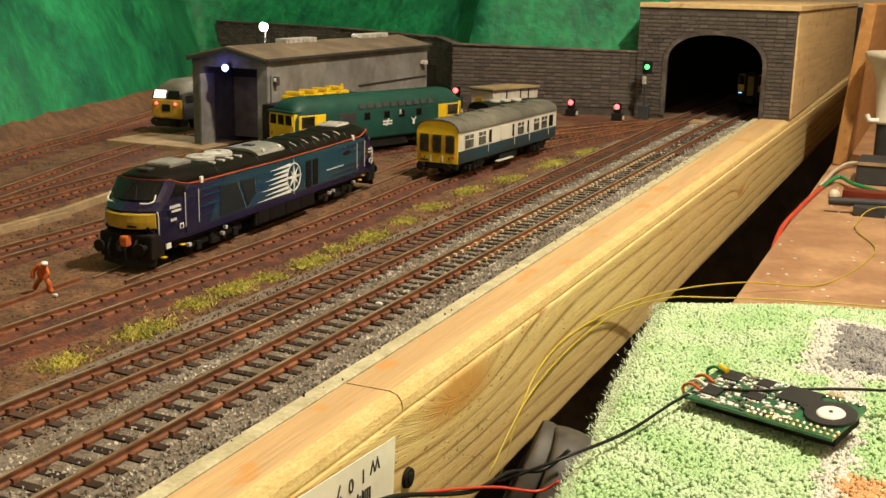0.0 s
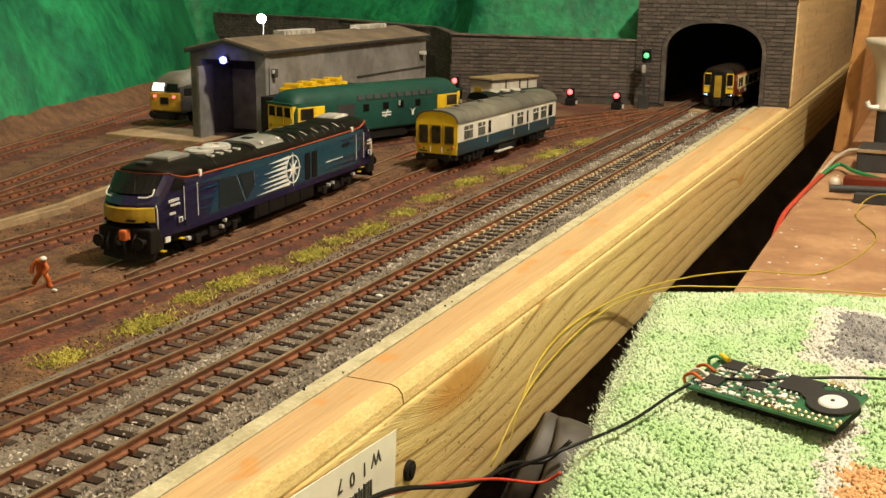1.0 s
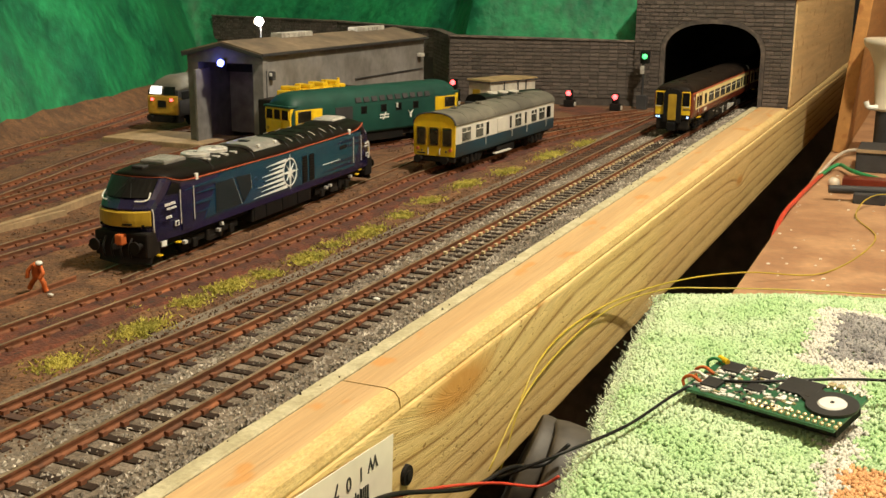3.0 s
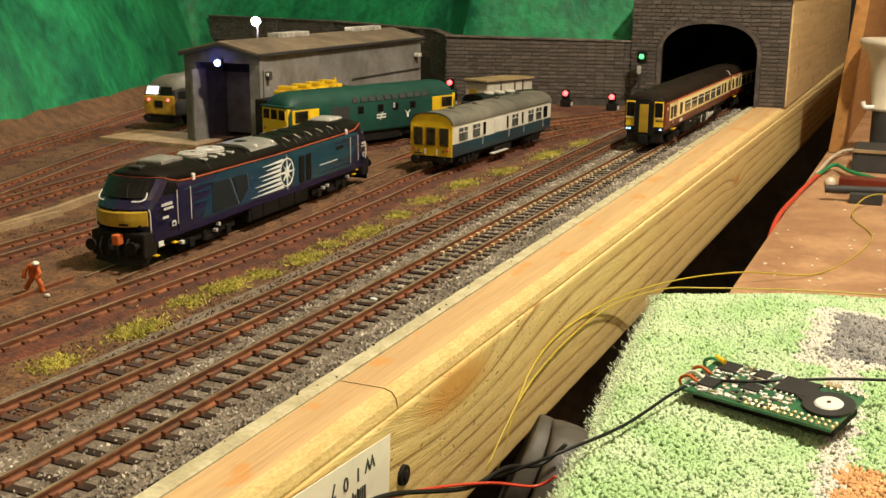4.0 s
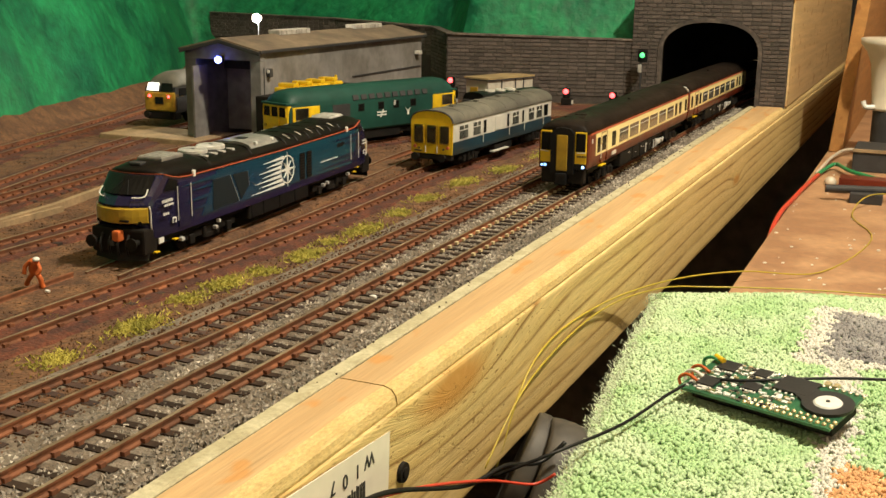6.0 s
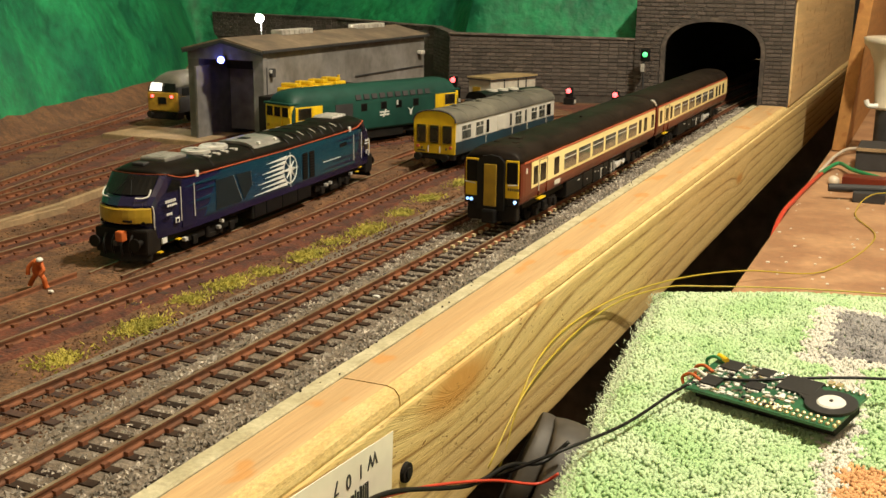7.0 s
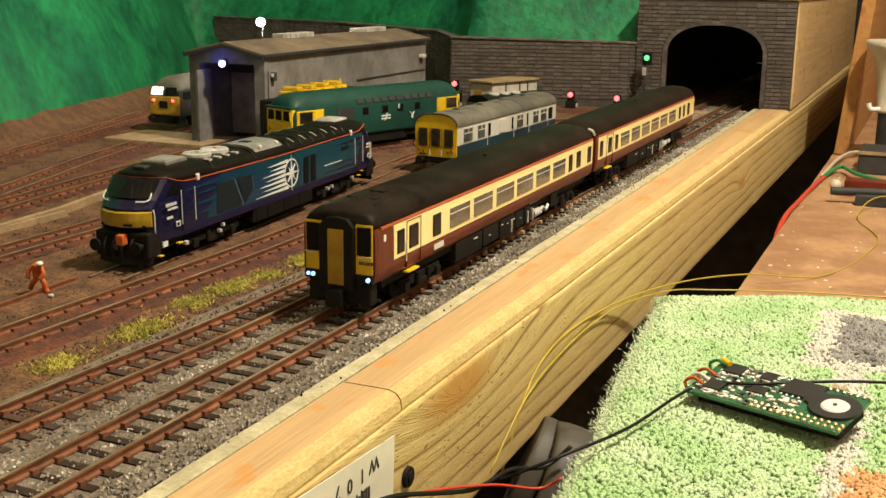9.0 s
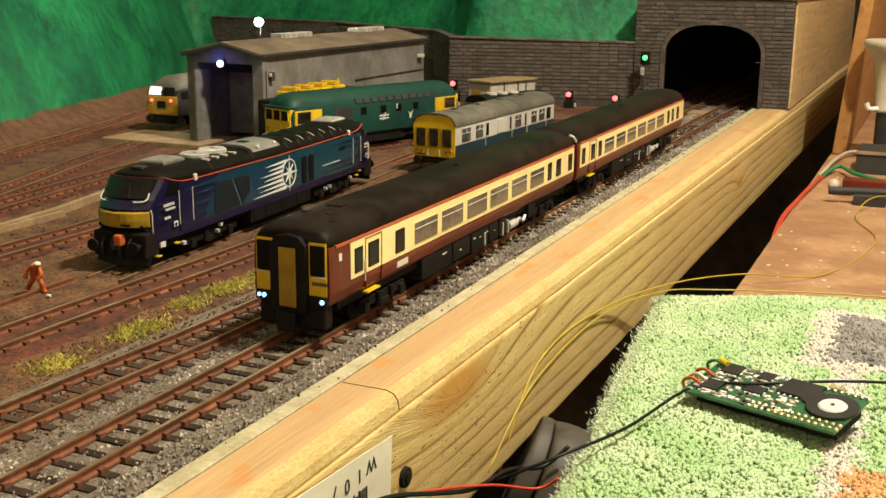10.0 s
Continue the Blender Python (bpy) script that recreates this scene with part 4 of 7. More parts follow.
def ribbon(bm, pts, w, d):
    """A thin square-edged line through points."""
    return loft(bm, [[Vector(p) + Vector((a, 0, c)) for a, c in ((-d, -w), (d, -w), (d, w), (-d, w))] for p in pts])


def blue_locomotive():
    loco = empty("diesel_locomotive", pose(-0.1330, 0.0600, 0, 0, 0, 3.5), "glossy dark blue and teal diesel locomotive model with white compass emblem", "locomotive", "locomotives")
    L, X = 0.2660, 0.0175
    COLS = (-1.0, -0.85, -0.5, 0.0, 0.5, 0.85, 1.0)

    def wedge(y, x):
        """The nose is bowed in plan: its corners stand back from its middle."""
        return y + 0.0070 * max(0.0, 1 - y / 0.030) * (x / 0.0150) ** 2

    def width(y):
        return float(np.interp(y, (0, 0.003, 0.0145, 0.030), (0.0146, 0.0154, 0.0162, X)))

    def top(y):
        return float(np.interp(min(y, L - y), (0, 0.003, 0.0145, 0.022, 0.030, 0.040, 0.130), (0.0300, 0.0338, 0.0432, 0.0414, 0.0402, 0.0396, 0.0388)))

    def end_y(y, x, back):
        return L - wedge(y, x) if back else wedge(y, x)

    def ring(y, zb):
        back = y > L / 2
        f = L - y if back else y
        w, z = width(f), top(y)
        low = [(c * w * (1.0 if abs(c) < 1 else 0.985), end_y(f, c * w, back), zb) for c in COLS]
        mid = [(w * q, end_y(f, w, back), zb + (z - zb) * k) for k, q in ((0.12, 1.0), (0.80, 1.0))]
        high = [(c * w * 0.985, end_y(f, c * w, back), z) for c in COLS[::-1]]
        return low + mid + high + [(-x, yy, zz) for x, yy, zz in mid[::-1]]
    ends = [0.0, 0.0012, 0.003, 0.0085, 0.0145, 0.022, 0.030, 0.040, 0.130]
    bm = bmesh.new()
    loft(bm, [ring(y, 0.0130) for y in ends + [L - y for y in ends[::-1][1:]]])
    body = part("body", bm, "blue", loco, "glossy dark blue body")

    def roof_ring(y, h):
        back = y > L / 2
        f = L - y if back else y
        w, zs = width(f) * 0.985, top(y) - 0.0003
        k = h - zs
        half = [(w, zs), (w * 0.97, zs + k * 0.28), (w * 0.86, zs + k * 0.62), (w * 0.66, zs + k * 0.86), (w * 0.36, zs + k), (0.0, zs + k)]
        return [(x, end_y(f, x, back), z) for x, z in half] + [(-x, end_y(f, x, back), z) for x, z in half[::-1][1:]]
    prof = [(0.0142, 0.0438), (0.0165, 0.0452), (0.021, 0.0466), (0.026, 0.0473), (0.054, 0.0473), (0.057, 0.0461)]
    bm = bmesh.new()
    loft(bm, [roof_ring(*p) for p in prof + [(0.100, 0.0459), (0.170, 0.0459), (L - 0.050, 0.0461), (L - 0.047, 0.0470), (L - 0.026, 0.0470), (L - 0.021, 0.0464), (L - 0.0165, 0.0452), (L - 0.0142, 0.0438)]])
    roof = part("roof", bm, "loco_roof", loco, "black ribbed roof", smooth=True)
    for back in (0, 1):
        def Y(y, x=0.0):
            return end_y(y, x, back)
        out = 1 if back else -1
        # bowed windscreen on the raked slope
        bm = bmesh.new()
        across = [-1 + 2 * k / 10 for k in range(11)]
        rings = []
        for k in across:
            row = []
            for y, z, w in ((0.0038, 0.0345, 0.0132), (0.0135, 0.0424, 0.0128)):
                row.append(Vector((k * w, Y(y, k * w), z)))
            off = Vector((0, out * 0.0004, 0.0005))
            rings.append([row[0], row[1], row[1] + off, row[0] + off])
        loft(bm, rings)
        w = part("windscreen", bm, "glass", loco, "raked dark windscreen")
        bm = bmesh.new()
        ribbon(bm, [(k * 0.0160, Y(0.0145, k * 0.0160) + out * 0.0002, 0.0434) for k in across], 0.0002, 0.0003)
        part("windscreen_line", bm, "red_line", body, "thin red line over the windscreen")
        for s in (-1, 1):
            bm = bmesh.new()
            tube(bm, [(s * 0.0130, Y(0.0058, 0.0130) + out * 0.0010, 0.0372), (s * 0.0132, Y(0.0030, 0.0132) + out * 0.0012, 0.0345), (s * 0.0112, Y(0.0022, 0.0112) + out * 0.0012, 0.0336), (s * 0.0080, Y(0.0022, 0.0080) + out * 0.0012, 0.0337)], 0.00036, seg=6)
            part("grab_rail", bm, "white", w)
            bm = bmesh.new()
            cyl(bm, (s * 0.0050, Y(0.0040, 0.005) + out * 0.0006, 0.0350), (s * 0.0015, Y(0.0105, 0.0015) + out * 0.0006, 0.0408), 0.0002, seg=5)
            part("wiper", bm, "black", w)
            bm = bmesh.new()
            tube(bm, [(s * 0.0152, Y(0.0006, 0.0152), 0.0180), (s * 0.0155, Y(-0.0004, 0.0152), 0.0200), (s * 0.0155, Y(-0.0004, 0.0152), 0.0270), (s * 0.0148, Y(0.0, 0.0148), 0.0296)], 0.00036, seg=6)
            part("corner_handrail", bm, "coach_grey", loco)
            # dark cab side window behind the pillar
            q = [(y, z) for y, z in ((0.0185, 0.0408), (0.0265, 0.0392), (0.0265, 0.0345), (0.0120, 0.0350))]
            bm = bmesh.new()
            plate(bm, [(s * (width(y) + 0.00005), Y(y, width(y)), z) for y, z in q], (s * 0.0003, 0, 0))
            part("cab_window", bm, "glass", loco, "dark cab side window")
        bm = bmesh.new()
        rings = []
        for k in across:
            x = k * 0.0145
            y0, y1 = Y(0.0, x) + out * 0.0010, Y(0.0, x) - out * 0.0004
            rings.append([(x, y0, 0.0216), (x, y0 + out * 0.0002, 0.0245), (x, y0, 0.0282), (x, y1, 0.0289), (x, y1, 0.0210)])
        loft(bm, rings)
        nose = part("nose_panel", bm, "dull_yellow", loco, "dull yellow bowed nose panel")
        part("number_bar", one_box(0.0020, 0.0075, *sorted((Y(0.0, 0.005) + out * 0.0016, Y(0.0, 0.005) + out * 0.0004)), 0.0222, 0.0232), "black", nose)
        for s in (-1, 1):
            part("nose_lamp", cyl(bmesh.new(), (s * 0.0118, Y(0.0, 0.0118) + out * 0.0008, 0.0216), (s * 0.0118, Y(0.0, 0.0118) + out * 0.0016, 0.0216), 0.0008, seg=10), "glass", nose)
        part("bufferbeam", one_box(-0.0152, 0.0152, *sorted((Y(0.0012), Y(0.012))), 0.0060, 0.0186, bevel=0.0012), "matt_black", loco)
        bm = bmesh.new()
        plate(bm, [(-0.0150, Y(0.0035), 0.0030), (0.0, Y(-0.0005), 0.0026), (0.0150, Y(0.0035), 0.0030), (0.0150, Y(0.0050), 0.0085), (0.0, Y(0.0012), 0.0085), (-0.0150, Y(0.0050), 0.0085)], (0, -out * 0.0010, 0))
        part("snow_plough", bm, "matt_black", loco, "black bowed snow plough")
        buffers(loco, Y(0.0016), out, z=0.0125)
        for i in range(4):
            x = -0.0075 + i * 0.005
            bm = bmesh.new()
            tube(bm, [(x, Y(0.0), 0.0160), (x + 0.0005, Y(-0.0034), 0.0115), (x, Y(-0.0018), 0.0062)], 0.0006, seg=6)
            part("brake_hose", bm, "black", loco)
        part("coupling_hook", one_box(-0.0012, 0.0012, *sorted((Y(-0.0040), Y(0.001))), 0.0108, 0.0135, bevel=0.0005), "shadow_grey", loco)
    part("orange_cover", one_box(-0.0002, 0.0040, -0.0036, 0.0010, 0.0128, 0.0182, bevel=0.0010), "orange", loco, "bright orange coupling cover")
    for s in (-1, 1):
        ys = [0.0145, 0.022, 0.030, 0.040, 0.085, 0.130]
        bm = bmesh.new()
        line = [(width(y), wedge(y, width(y)), top(y)) for y in ys]
        line += [(x, L - y, z) for x, y, z in line[::-1][1:]]
        ribbon(bm, [(s * x * 0.997, y, z) for x, y, z in line], 0.00022, 0.00035)
        part("cantrail_stripe", bm, "red_line", body, "thin red cantrail line")
        bm = bmesh.new()
        side_poly(bm, s, 0.0175, [(0.048, 0.0170), (0.2300, 0.0170), (0.2420, 0.0384), (0.0640, 0.0384)])
        part("teal_panel", bm, "teal", body, "teal streaked body side")
        for a, b, z0 in ((0.030, 0.066, 0.0350), (0.040, 0.070, 0.0315), (0.031, 0.062, 0.0262), (0.040, 0.058, 0.0215), (0.198, 0.248, 0.0345), (0.205, 0.250, 0.0310), (0.192, 0.240, 0.0225), (0.180, 0.236, 0.0192)):
            bm = bmesh.new()
            side_poly(bm, s, 0.0175, [(a, z0), (b, z0 - 0.0006), (b, z0 + 0.0018), (a + 0.008, z0 + 0.0005)], 0.0004)
            part("paint_streak", bm, "blue" if a > 0.1 else "teal", body)
        for pts in ([(0.0590, 0.0338), (0.0760, 0.0338), (0.0845, 0.0182), (0.0585, 0.0182)], [(0.0790, 0.0338), (0.0945, 0.0332), (0.0955, 0.0250), (0.0870, 0.0184)]):
            g = part("side_grille", side_poly(bmesh.new(), s, 0.0175, pts, 0.0006), "deep_teal", body, "dark side grille")
            bm = bmesh.new()
            ribbon(bm, [(s * 0.0182, pts[1][0] + 0.0002, pts[1][1]), (s * 0.0182, pts[2][0] + 0.0002, pts[2][1])], 0.0001, 0.0001)
            part("grille_edge", bm, "coach_grey", g)
        for y0, y1 in ((0.1560, 0.1628), (0.1650, 0.1718)):
            v = part("vent", side_poly(bmesh.new(), s, 0.0175, [(y0, 0.0176), (y1, 0.0176), (y1, 0.0338), (y0, 0.0338)], 0.0005), "black", body, "tall black vent")
            for k in range(9):
                z = 0.0186 + k * 0.0017
                part("slat", one_box(*sorted((s * 0.0178, s * 0.0184)), y0 + 0.0005, y1 - 0.0005, z, z + 0.0007), "matt_black", v)
        part("side_grille", side_poly(bmesh.new(), s, 0.0175, [(0.2080, 0.0305), (0.2180, 0.0308), (0.2180, 0.0330), (0.2080, 0.0327)], 0.0006), "black", body)
        # compass emblem and streaks
        bm = bmesh.new()
        cy, cz, R = 0.1405, 0.0268, 0.0090

        def circle(r):
            return [(cy + r * math.cos(a), cz + r * math.sin(a)) for a in (2 * math.pi * k / 40 for k in range(41))]
        ring_o, ring_i = circle(R * 0.94), circle(R * 0.86)
        for k in range(40):
            side_poly(bm, s, 0.0178, [ring_o[k], ring_o[k + 1], ring_i[k + 1], ring_i[k]])
        for k in range(8):
            a = math.pi * k / 4
            rr = R * (1.16 if k % 2 == 0 else 0.74)
            base = R * (0.17 if k % 2 == 0 else 0.15)
            for side, lift in ((-1, 0.0003), (1, 0.0005)):
                side_poly(bm, s, 0.0178, [(cy, cz), (cy + base * math.cos(a + side * 0.70), cz + base * math.sin(a + side * 0.70)), (cy + rr * math.cos(a), cz + rr * math.sin(a))], lift)
        part("emblem", bm, "white", body, "white compass-like emblem")
        for k in range(7):
            z = 0.0345 - k * 0.0026
            y0 = 0.112 - 0.0024 * k + (k % 2) * 0.006
            y1 = cy - R * math.sqrt(max(0.05, 1 - ((z - cz) / (R * 1.06)) ** 2)) + 0.001
            bm = bmesh.new()
            side_poly(bm, s, 0.0178, [(y0, z - 0.0006), (y1, z - 0.0009), (y1, z + 0.0009)])
            part("emblem_streak", bm, "white", body)
        # doors, handrails, small markings
        for y0 in (0.0262, 0.2285):
            part("cab_door", side_poly(bmesh.new(), s, 0.0175, [(y0 + 0.0014, 0.0150), (y0 + 0.0106, 0.0150), (y0 + 0.0106, 0.0372), (y0 + 0.0014, 0.0372)], 0.00025), "blue", body)
            for dy in (0, 0.0120):
                part("handrail", cyl(bmesh.new(), (s * 0.0182, y0 + dy, 0.0190), (s * 0.0182, y0 + dy, 0.0362), 0.00024, seg=6), "coach_grey", body)
        rng = random.Random(3)
        for y0, y1, z0, z1 in ((0.0135, 0.0225, 0.0298, 0.0312), (0.0150, 0.0235, 0.0278, 0.0288), (0.0140, 0.0190, 0.0236, 0.0248), (0.2475, 0.2525, 0.0290, 0.0302), (0.2470, 0.2530, 0.0272, 0.0280), (0.1840, 0.2090, 0.0240, 0.0246)):
            n = max(3, round((y1 - y0) / 0.0016))
            bm = bmesh.new()
            for k in range(n):
                a = y0 + (y1 - y0) * k / n
                side_poly(bm, s, 0.0175, [(a, z0), (a + (y1 - y0) / n * rng.uniform(0.5, 0.85), z0), (a + (y1 - y0) / n * rng.uniform(0.5, 0.85), z1), (a, z1)], 0.0005)
            tagged(part("printed_bars", bm, "white", body), "tiny white printed bars", kind="stuff")
        for y0, z0 in ((0.0215, 0.0186), (0.2490, 0.0205)):
            m = part("data_panel", side_poly(bmesh.new(), s, 0.0175, [(y0, z0), (y0 + 0.0032, z0), (y0 + 0.0032, z0 + 0.0026), (y0, z0 + 0.0026)], 0.0005), "white", body)
            part("data_field", side_poly(bmesh.new(), s, 0.0178, [(y0 + 0.0005, z0 + 0.0005), (y0 + 0.0020, z0 + 0.0005), (y0 + 0.0020, z0 + 0.0021), (y0 + 0.0005, z0 + 0.0021)], 0.0005), "blue", m)
        part("white_plate", one_box(*sorted((s * 0.0150, s * 0.0158)), 0.0125, 0.0165, 0.0098, 0.0124), "white", loco)
        for y0, z0, l, mt in ((0.008, 0.0060, 0.0030, "yellow"), (0.024, 0.0092, 0.0032, "yellow"), (0.030, 0.0074, 0.0026, "silver"), (0.036, 0.0145, 0.0034, "silver"), (0.062, 0.0070, 0.0022, "silver"), (0.0655, 0.0098, 0.0014, "white"), (0.190, 0.0078, 0.0022, "silver"), (0.196, 0.0082, 0.0016, "silver"), (0.226, 0.0092, 0.0024, "silver"), (0.236, 0.0095, 0.0030, "yellow"), (0.240, 0.0120, 0.0030, "yellow")):
            part("step_edge" if mt == "yellow" else "axle_fitting", one_box(*sorted((s * 0.0150, s * 0.0172)), y0, y0 + l, z0, z0 + (0.0007 if mt == "yellow" else 0.0018), bevel=0.0002), mt, loco)
    # underframe
    bm = bmesh.new()
    for s in (-1, 1):
        box(bm, *sorted((s * 0.004, s * 0.0165)), 0.098, 0.170, 0.0045, 0.0135, bevel=0.0012)
    box(bm, -0.0140, 0.0140, 0.010, L - 0.010, 0.0100, 0.0135)
    part("fuel_tank", bm, "matt_black", loco, "black underframe tanks")
    for s in (-1, 1):
        for y0, y1 in ((0.100, 0.112), (0.1135, 0.131), (0.1325, 0.150), (0.1515, 0.168)):
            part("tank_panel", one_box(*sorted((s * 0.0160, s * 0.0170)), y0, y1, 0.0055, 0.0128, bevel=0.0004), "black", loco)
    bogie(loco, 0.060, 0.026, r=0.0070, gap=0.0180)
    bogie(loco, L - 0.060, 0.026, r=0.0070, gap=0.0180)
    # roof fittings
    pod = part("roof_pod", one_box(-0.0074, 0.0074, 0.0300, 0.0490, 0.0468, 0.0488, bevel=0.0006), "dull_silver", roof, "silver louvred roof pod")
    for i in range(11):
        part("louvre", one_box(-0.0066, 0.0066, 0.0308 + i * 0.0016, 0.0315 + i * 0.0016, 0.0486, 0.0493), "silver", pod)
    part("marker_box", one_box(-0.0050, 0.0020, 0.0195, 0.0245, 0.0462, 0.0478, bevel=0.0006), "shadow_grey", roof)
    for y in (0.0690, 0.0865):
        bm = bmesh.new()
        cyl(bm, (0.0, y, 0.0450), (0.0, y, 0.0474), 0.0078, seg=36)
        cyl(bm, (0.0, y, 0.0474), (0.0, y, 0.0479), 0.0078, 0.0071, seg=36)
        fan = part("roof_fan", bm, "silver", roof, "round silver roof fan")
        for k in range(8):
            a = math.pi * k / 4 + 0.2
            c, d = Vector((math.cos(a), math.sin(a), 0)), Vector((-math.sin(a), math.cos(a), 0))
            o = Vector((0, y, 0.0478))
            bm = bmesh.new()
            plate(bm, [o + c * 0.0018 - d * 0.0003, o + c * 0.0066 - d * 0.0011, o + c * 0.0066 + d * 0.0011, o + c * 0.0018 + d * 0.0003], (0, 0, 0.0003))
            part("blade_slot", bm, "silver", fan)
        part("hub", cyl(bmesh.new(), (0.0, y, 0.0474), (0.0, y, 0.0481), 0.0013, seg=12), "shadow_grey", fan)
        for s in (-1, 1):
            for k in (-1, 1):
                part("bracket", one_box(*sorted((s * 0.0072, s * 0.0118)), y + k * 0.0046 - 0.0013, y + k * 0.0046 + 0.0013, 0.0432, 0.0458, bevel=0.0004), "silver", fan)
    bm = bmesh.new()
    skin = [(-0.0142, 0.0435), (-0.0125, 0.0452), (-0.0090, 0.0466), (-0.0045, 0.0472), (0.0045, 0.0472), (0.0090, 0.0466), (0.0125, 0.0452), (0.0142, 0.0435)]
    loft(bm, [[(x, y, z) for x, z in skin] + [(x * 0.9, y, z - 0.0024) for x, z in skin[::-1]] for y in (0.1060, 0.1370)])
    hood = part("silencer_hood", bm, "dull_silver", roof, "silver exhaust hood with a dark slot")
    part("exhaust_slot", one_box(-0.0020, 0.0040, 0.1150, 0.1200, 0.0466, 0.0476), "black", hood)
    for y in (0.1120, 0.1310):
        part("latch", one_box(0.0118, 0.0136, y, y + 0.0022, 0.0450, 0.0466, bevel=0.0003), "white", hood)
    bm = one_box(-0.0070, 0.0070, 0.2200, 0.2400, 0.0464, 0.0480, bevel=0.0006)
    grille = part("roof_grille", bm, "silver", roof, "silver rear roof grille")
    for i in range(8):
        part("louvre", one_box(-0.0064, 0.0064, 0.2210 + i * 0.0023, 0.2220 + i * 0.0023, 0.0478, 0.0485), "silver", grille)
    for y in (0.060, 0.102, 0.142, 0.157, 0.172, 0.187, 0.202, 0.216):
        bm = bmesh.new()
        tube(bm, [(-0.0166, y, 0.0412), (-0.0146, y, 0.0436), (-0.0110, y, 0.0452), (0, y, 0.0460), (0.0110, y, 0.0452), (0.0146, y, 0.0436), (0.0166, y, 0.0412)], 0.00032, seg=5, steps=3)
        part("roof_seam", bm, "loco_roof", roof)
    for k in range(5):
        y = 0.150 + k * 0.0148
        for s in (-1, 1):
            bm = bmesh.new()
            tube(bm, [(s * 0.0100, y, 0.0457), (s * 0.0125, y, 0.0449), (s * 0.0148, y, 0.0436)], 0.00022, seg=5, steps=3)
            part("roof_rib", bm, "coach_grey", roof)
    for y in (0.0415, 0.2230):
        for s in (-1, 1):
            part("lifting_lug", one_box(*sorted((s * 0.0158, s * 0.0178)), y, y + 0.0024, 0.0384, 0.0418, bevel=0.0004), "white", roof)
    return loco


def arch_profile(w, zs, zt, n=8):
    """Right half of a rounded roof from the side to the crown."""
    return [(w * math.cos(math.pi / 2 * k / n) ** 0.75 if k < n else 0.0, zs + (zt - zs) * math.sin(math.pi / 2 * k / n)) for k in range(n + 1)]


def inspection_coach():
    coach = empty("inspection_coach", pose(-0.1130, 0.3850, 0, 0, 0, -3.0), "short blue and grey inspection coach with a yellow end", "coach")
    L, X, ZB, ZW, ZS, ZT = 0.1950, 0.0168, 0.0110, 0.0205, 0.0345, 0.0430
    bm = bmesh.new()
    loft(bm, [[(-X * 0.97, y, ZB), (X * 0.97, y, ZB), (X, y, ZB + 0.003), (X, y, ZW), (-X, y, ZW), (-X, y, ZB + 0.003)] for y in (0, L)])
    part("lower_body", bm, "coach_blue", coach, "dark blue lower body")
    bm = bmesh.new()
    loft(bm, [[(-X, y, ZW), (X, y, ZW), (X, y, ZS), (-X, y, ZS)] for y in (0, L)])
    body = part("upper_body", bm, "coach_grey", coach, "pale grey upper body")
    bm = bmesh.new()
    prof = arch_profile(X + 0.0004, ZS, ZT)
    loft(bm, [profile_ring([(0.0, ZS - 0.0004)] + prof, y) for y in (-0.0005, 0.01, L - 0.01, L + 0.0005)])
    roof = part("roof", bm, "roof_grey", coach, "weathered grey arched roof", smooth=False)
    for k in range(7):
        y = 0.02 + k * 0.025
        bm = bmesh.new()
        tube(bm, [(x, y, z + 0.0001) for x, z in [(-a, b) for a, b in prof] + prof[::-1][1:]], 0.0002, seg=4, steps=2)
        part("roof_rib", bm, "roof_grey", roof)
    for k in range(4):
        part("roof_vent", one_box(-0.002, 0.002, 0.03 + k * 0.042, 0.034 + k * 0.042, ZT - 0.0004, ZT + 0.0016, bevel=0.0005), "roof_grey", roof)
    # yellow end
    bm = bmesh.new()
    face = [(-X, ZB + 0.0008), (X, ZB + 0.0008)] + prof[:-1] + [(0, ZT)] + [(-a, b) for a, b in prof[:-1][::-1]]
    plate(bm, [(x, 0.0, z - 0.0002) for x, z in face], (0, -0.0012, 0))
    end = part("end_panel", bm, "yellow", coach, "yellow coach end")
    bm = bmesh.new()
    tube(bm, [(x * 1.01, -0.0014, z + 0.0002) for x, z in prof + [(-a, b) for a, b in prof[::-1][1:]]], 0.0006, seg=6, steps=2)
    part("end_rim", bm, "shadow_grey", end)
    for x0 in (-0.0142, -0.0037, 0.0070):
        w = part("end_window", one_box(x0 - 0.0002, x0 + 0.0078, -0.0017, -0.0006, 0.0188, 0.0328, bevel=0.0014), "dull_yellow", coach)
        part("pane", one_box(x0 + 0.0005, x0 + 0.0071, -0.0020, -0.0010, 0.0196, 0.0320, bevel=0.0011), "coach_glass", w)
    bm = bmesh.new()
    for x in (-0.0048, 0.0048):
        cyl(bm, (x, -0.0018, 0.0125), (x, -0.0018, 0.0172), 0.0004, seg=6)
    part("end_handrail", bm, "coach_grey", coach)
    for x in (-0.0135, 0.0135):
        part("tail_lamp", cyl(bmesh.new(), (x, -0.0010, 0.0165), (x, -0.0024, 0.0165), 0.0012, seg=12), "red_line", coach, "small unlit red tail lamp")
    part("number_bar", one_box(-0.0140, -0.0075, -0.0016, -0.0008, 0.0128, 0.0138), "shadow_grey", coach)
    for s in (-1, 1):
        part("door_seam", one_box(s * 0.0050 - 0.0002, s * 0.0050 + 0.0002, -0.0015, -0.0008, 0.0122, 0.0330), "dull_yellow", coach)
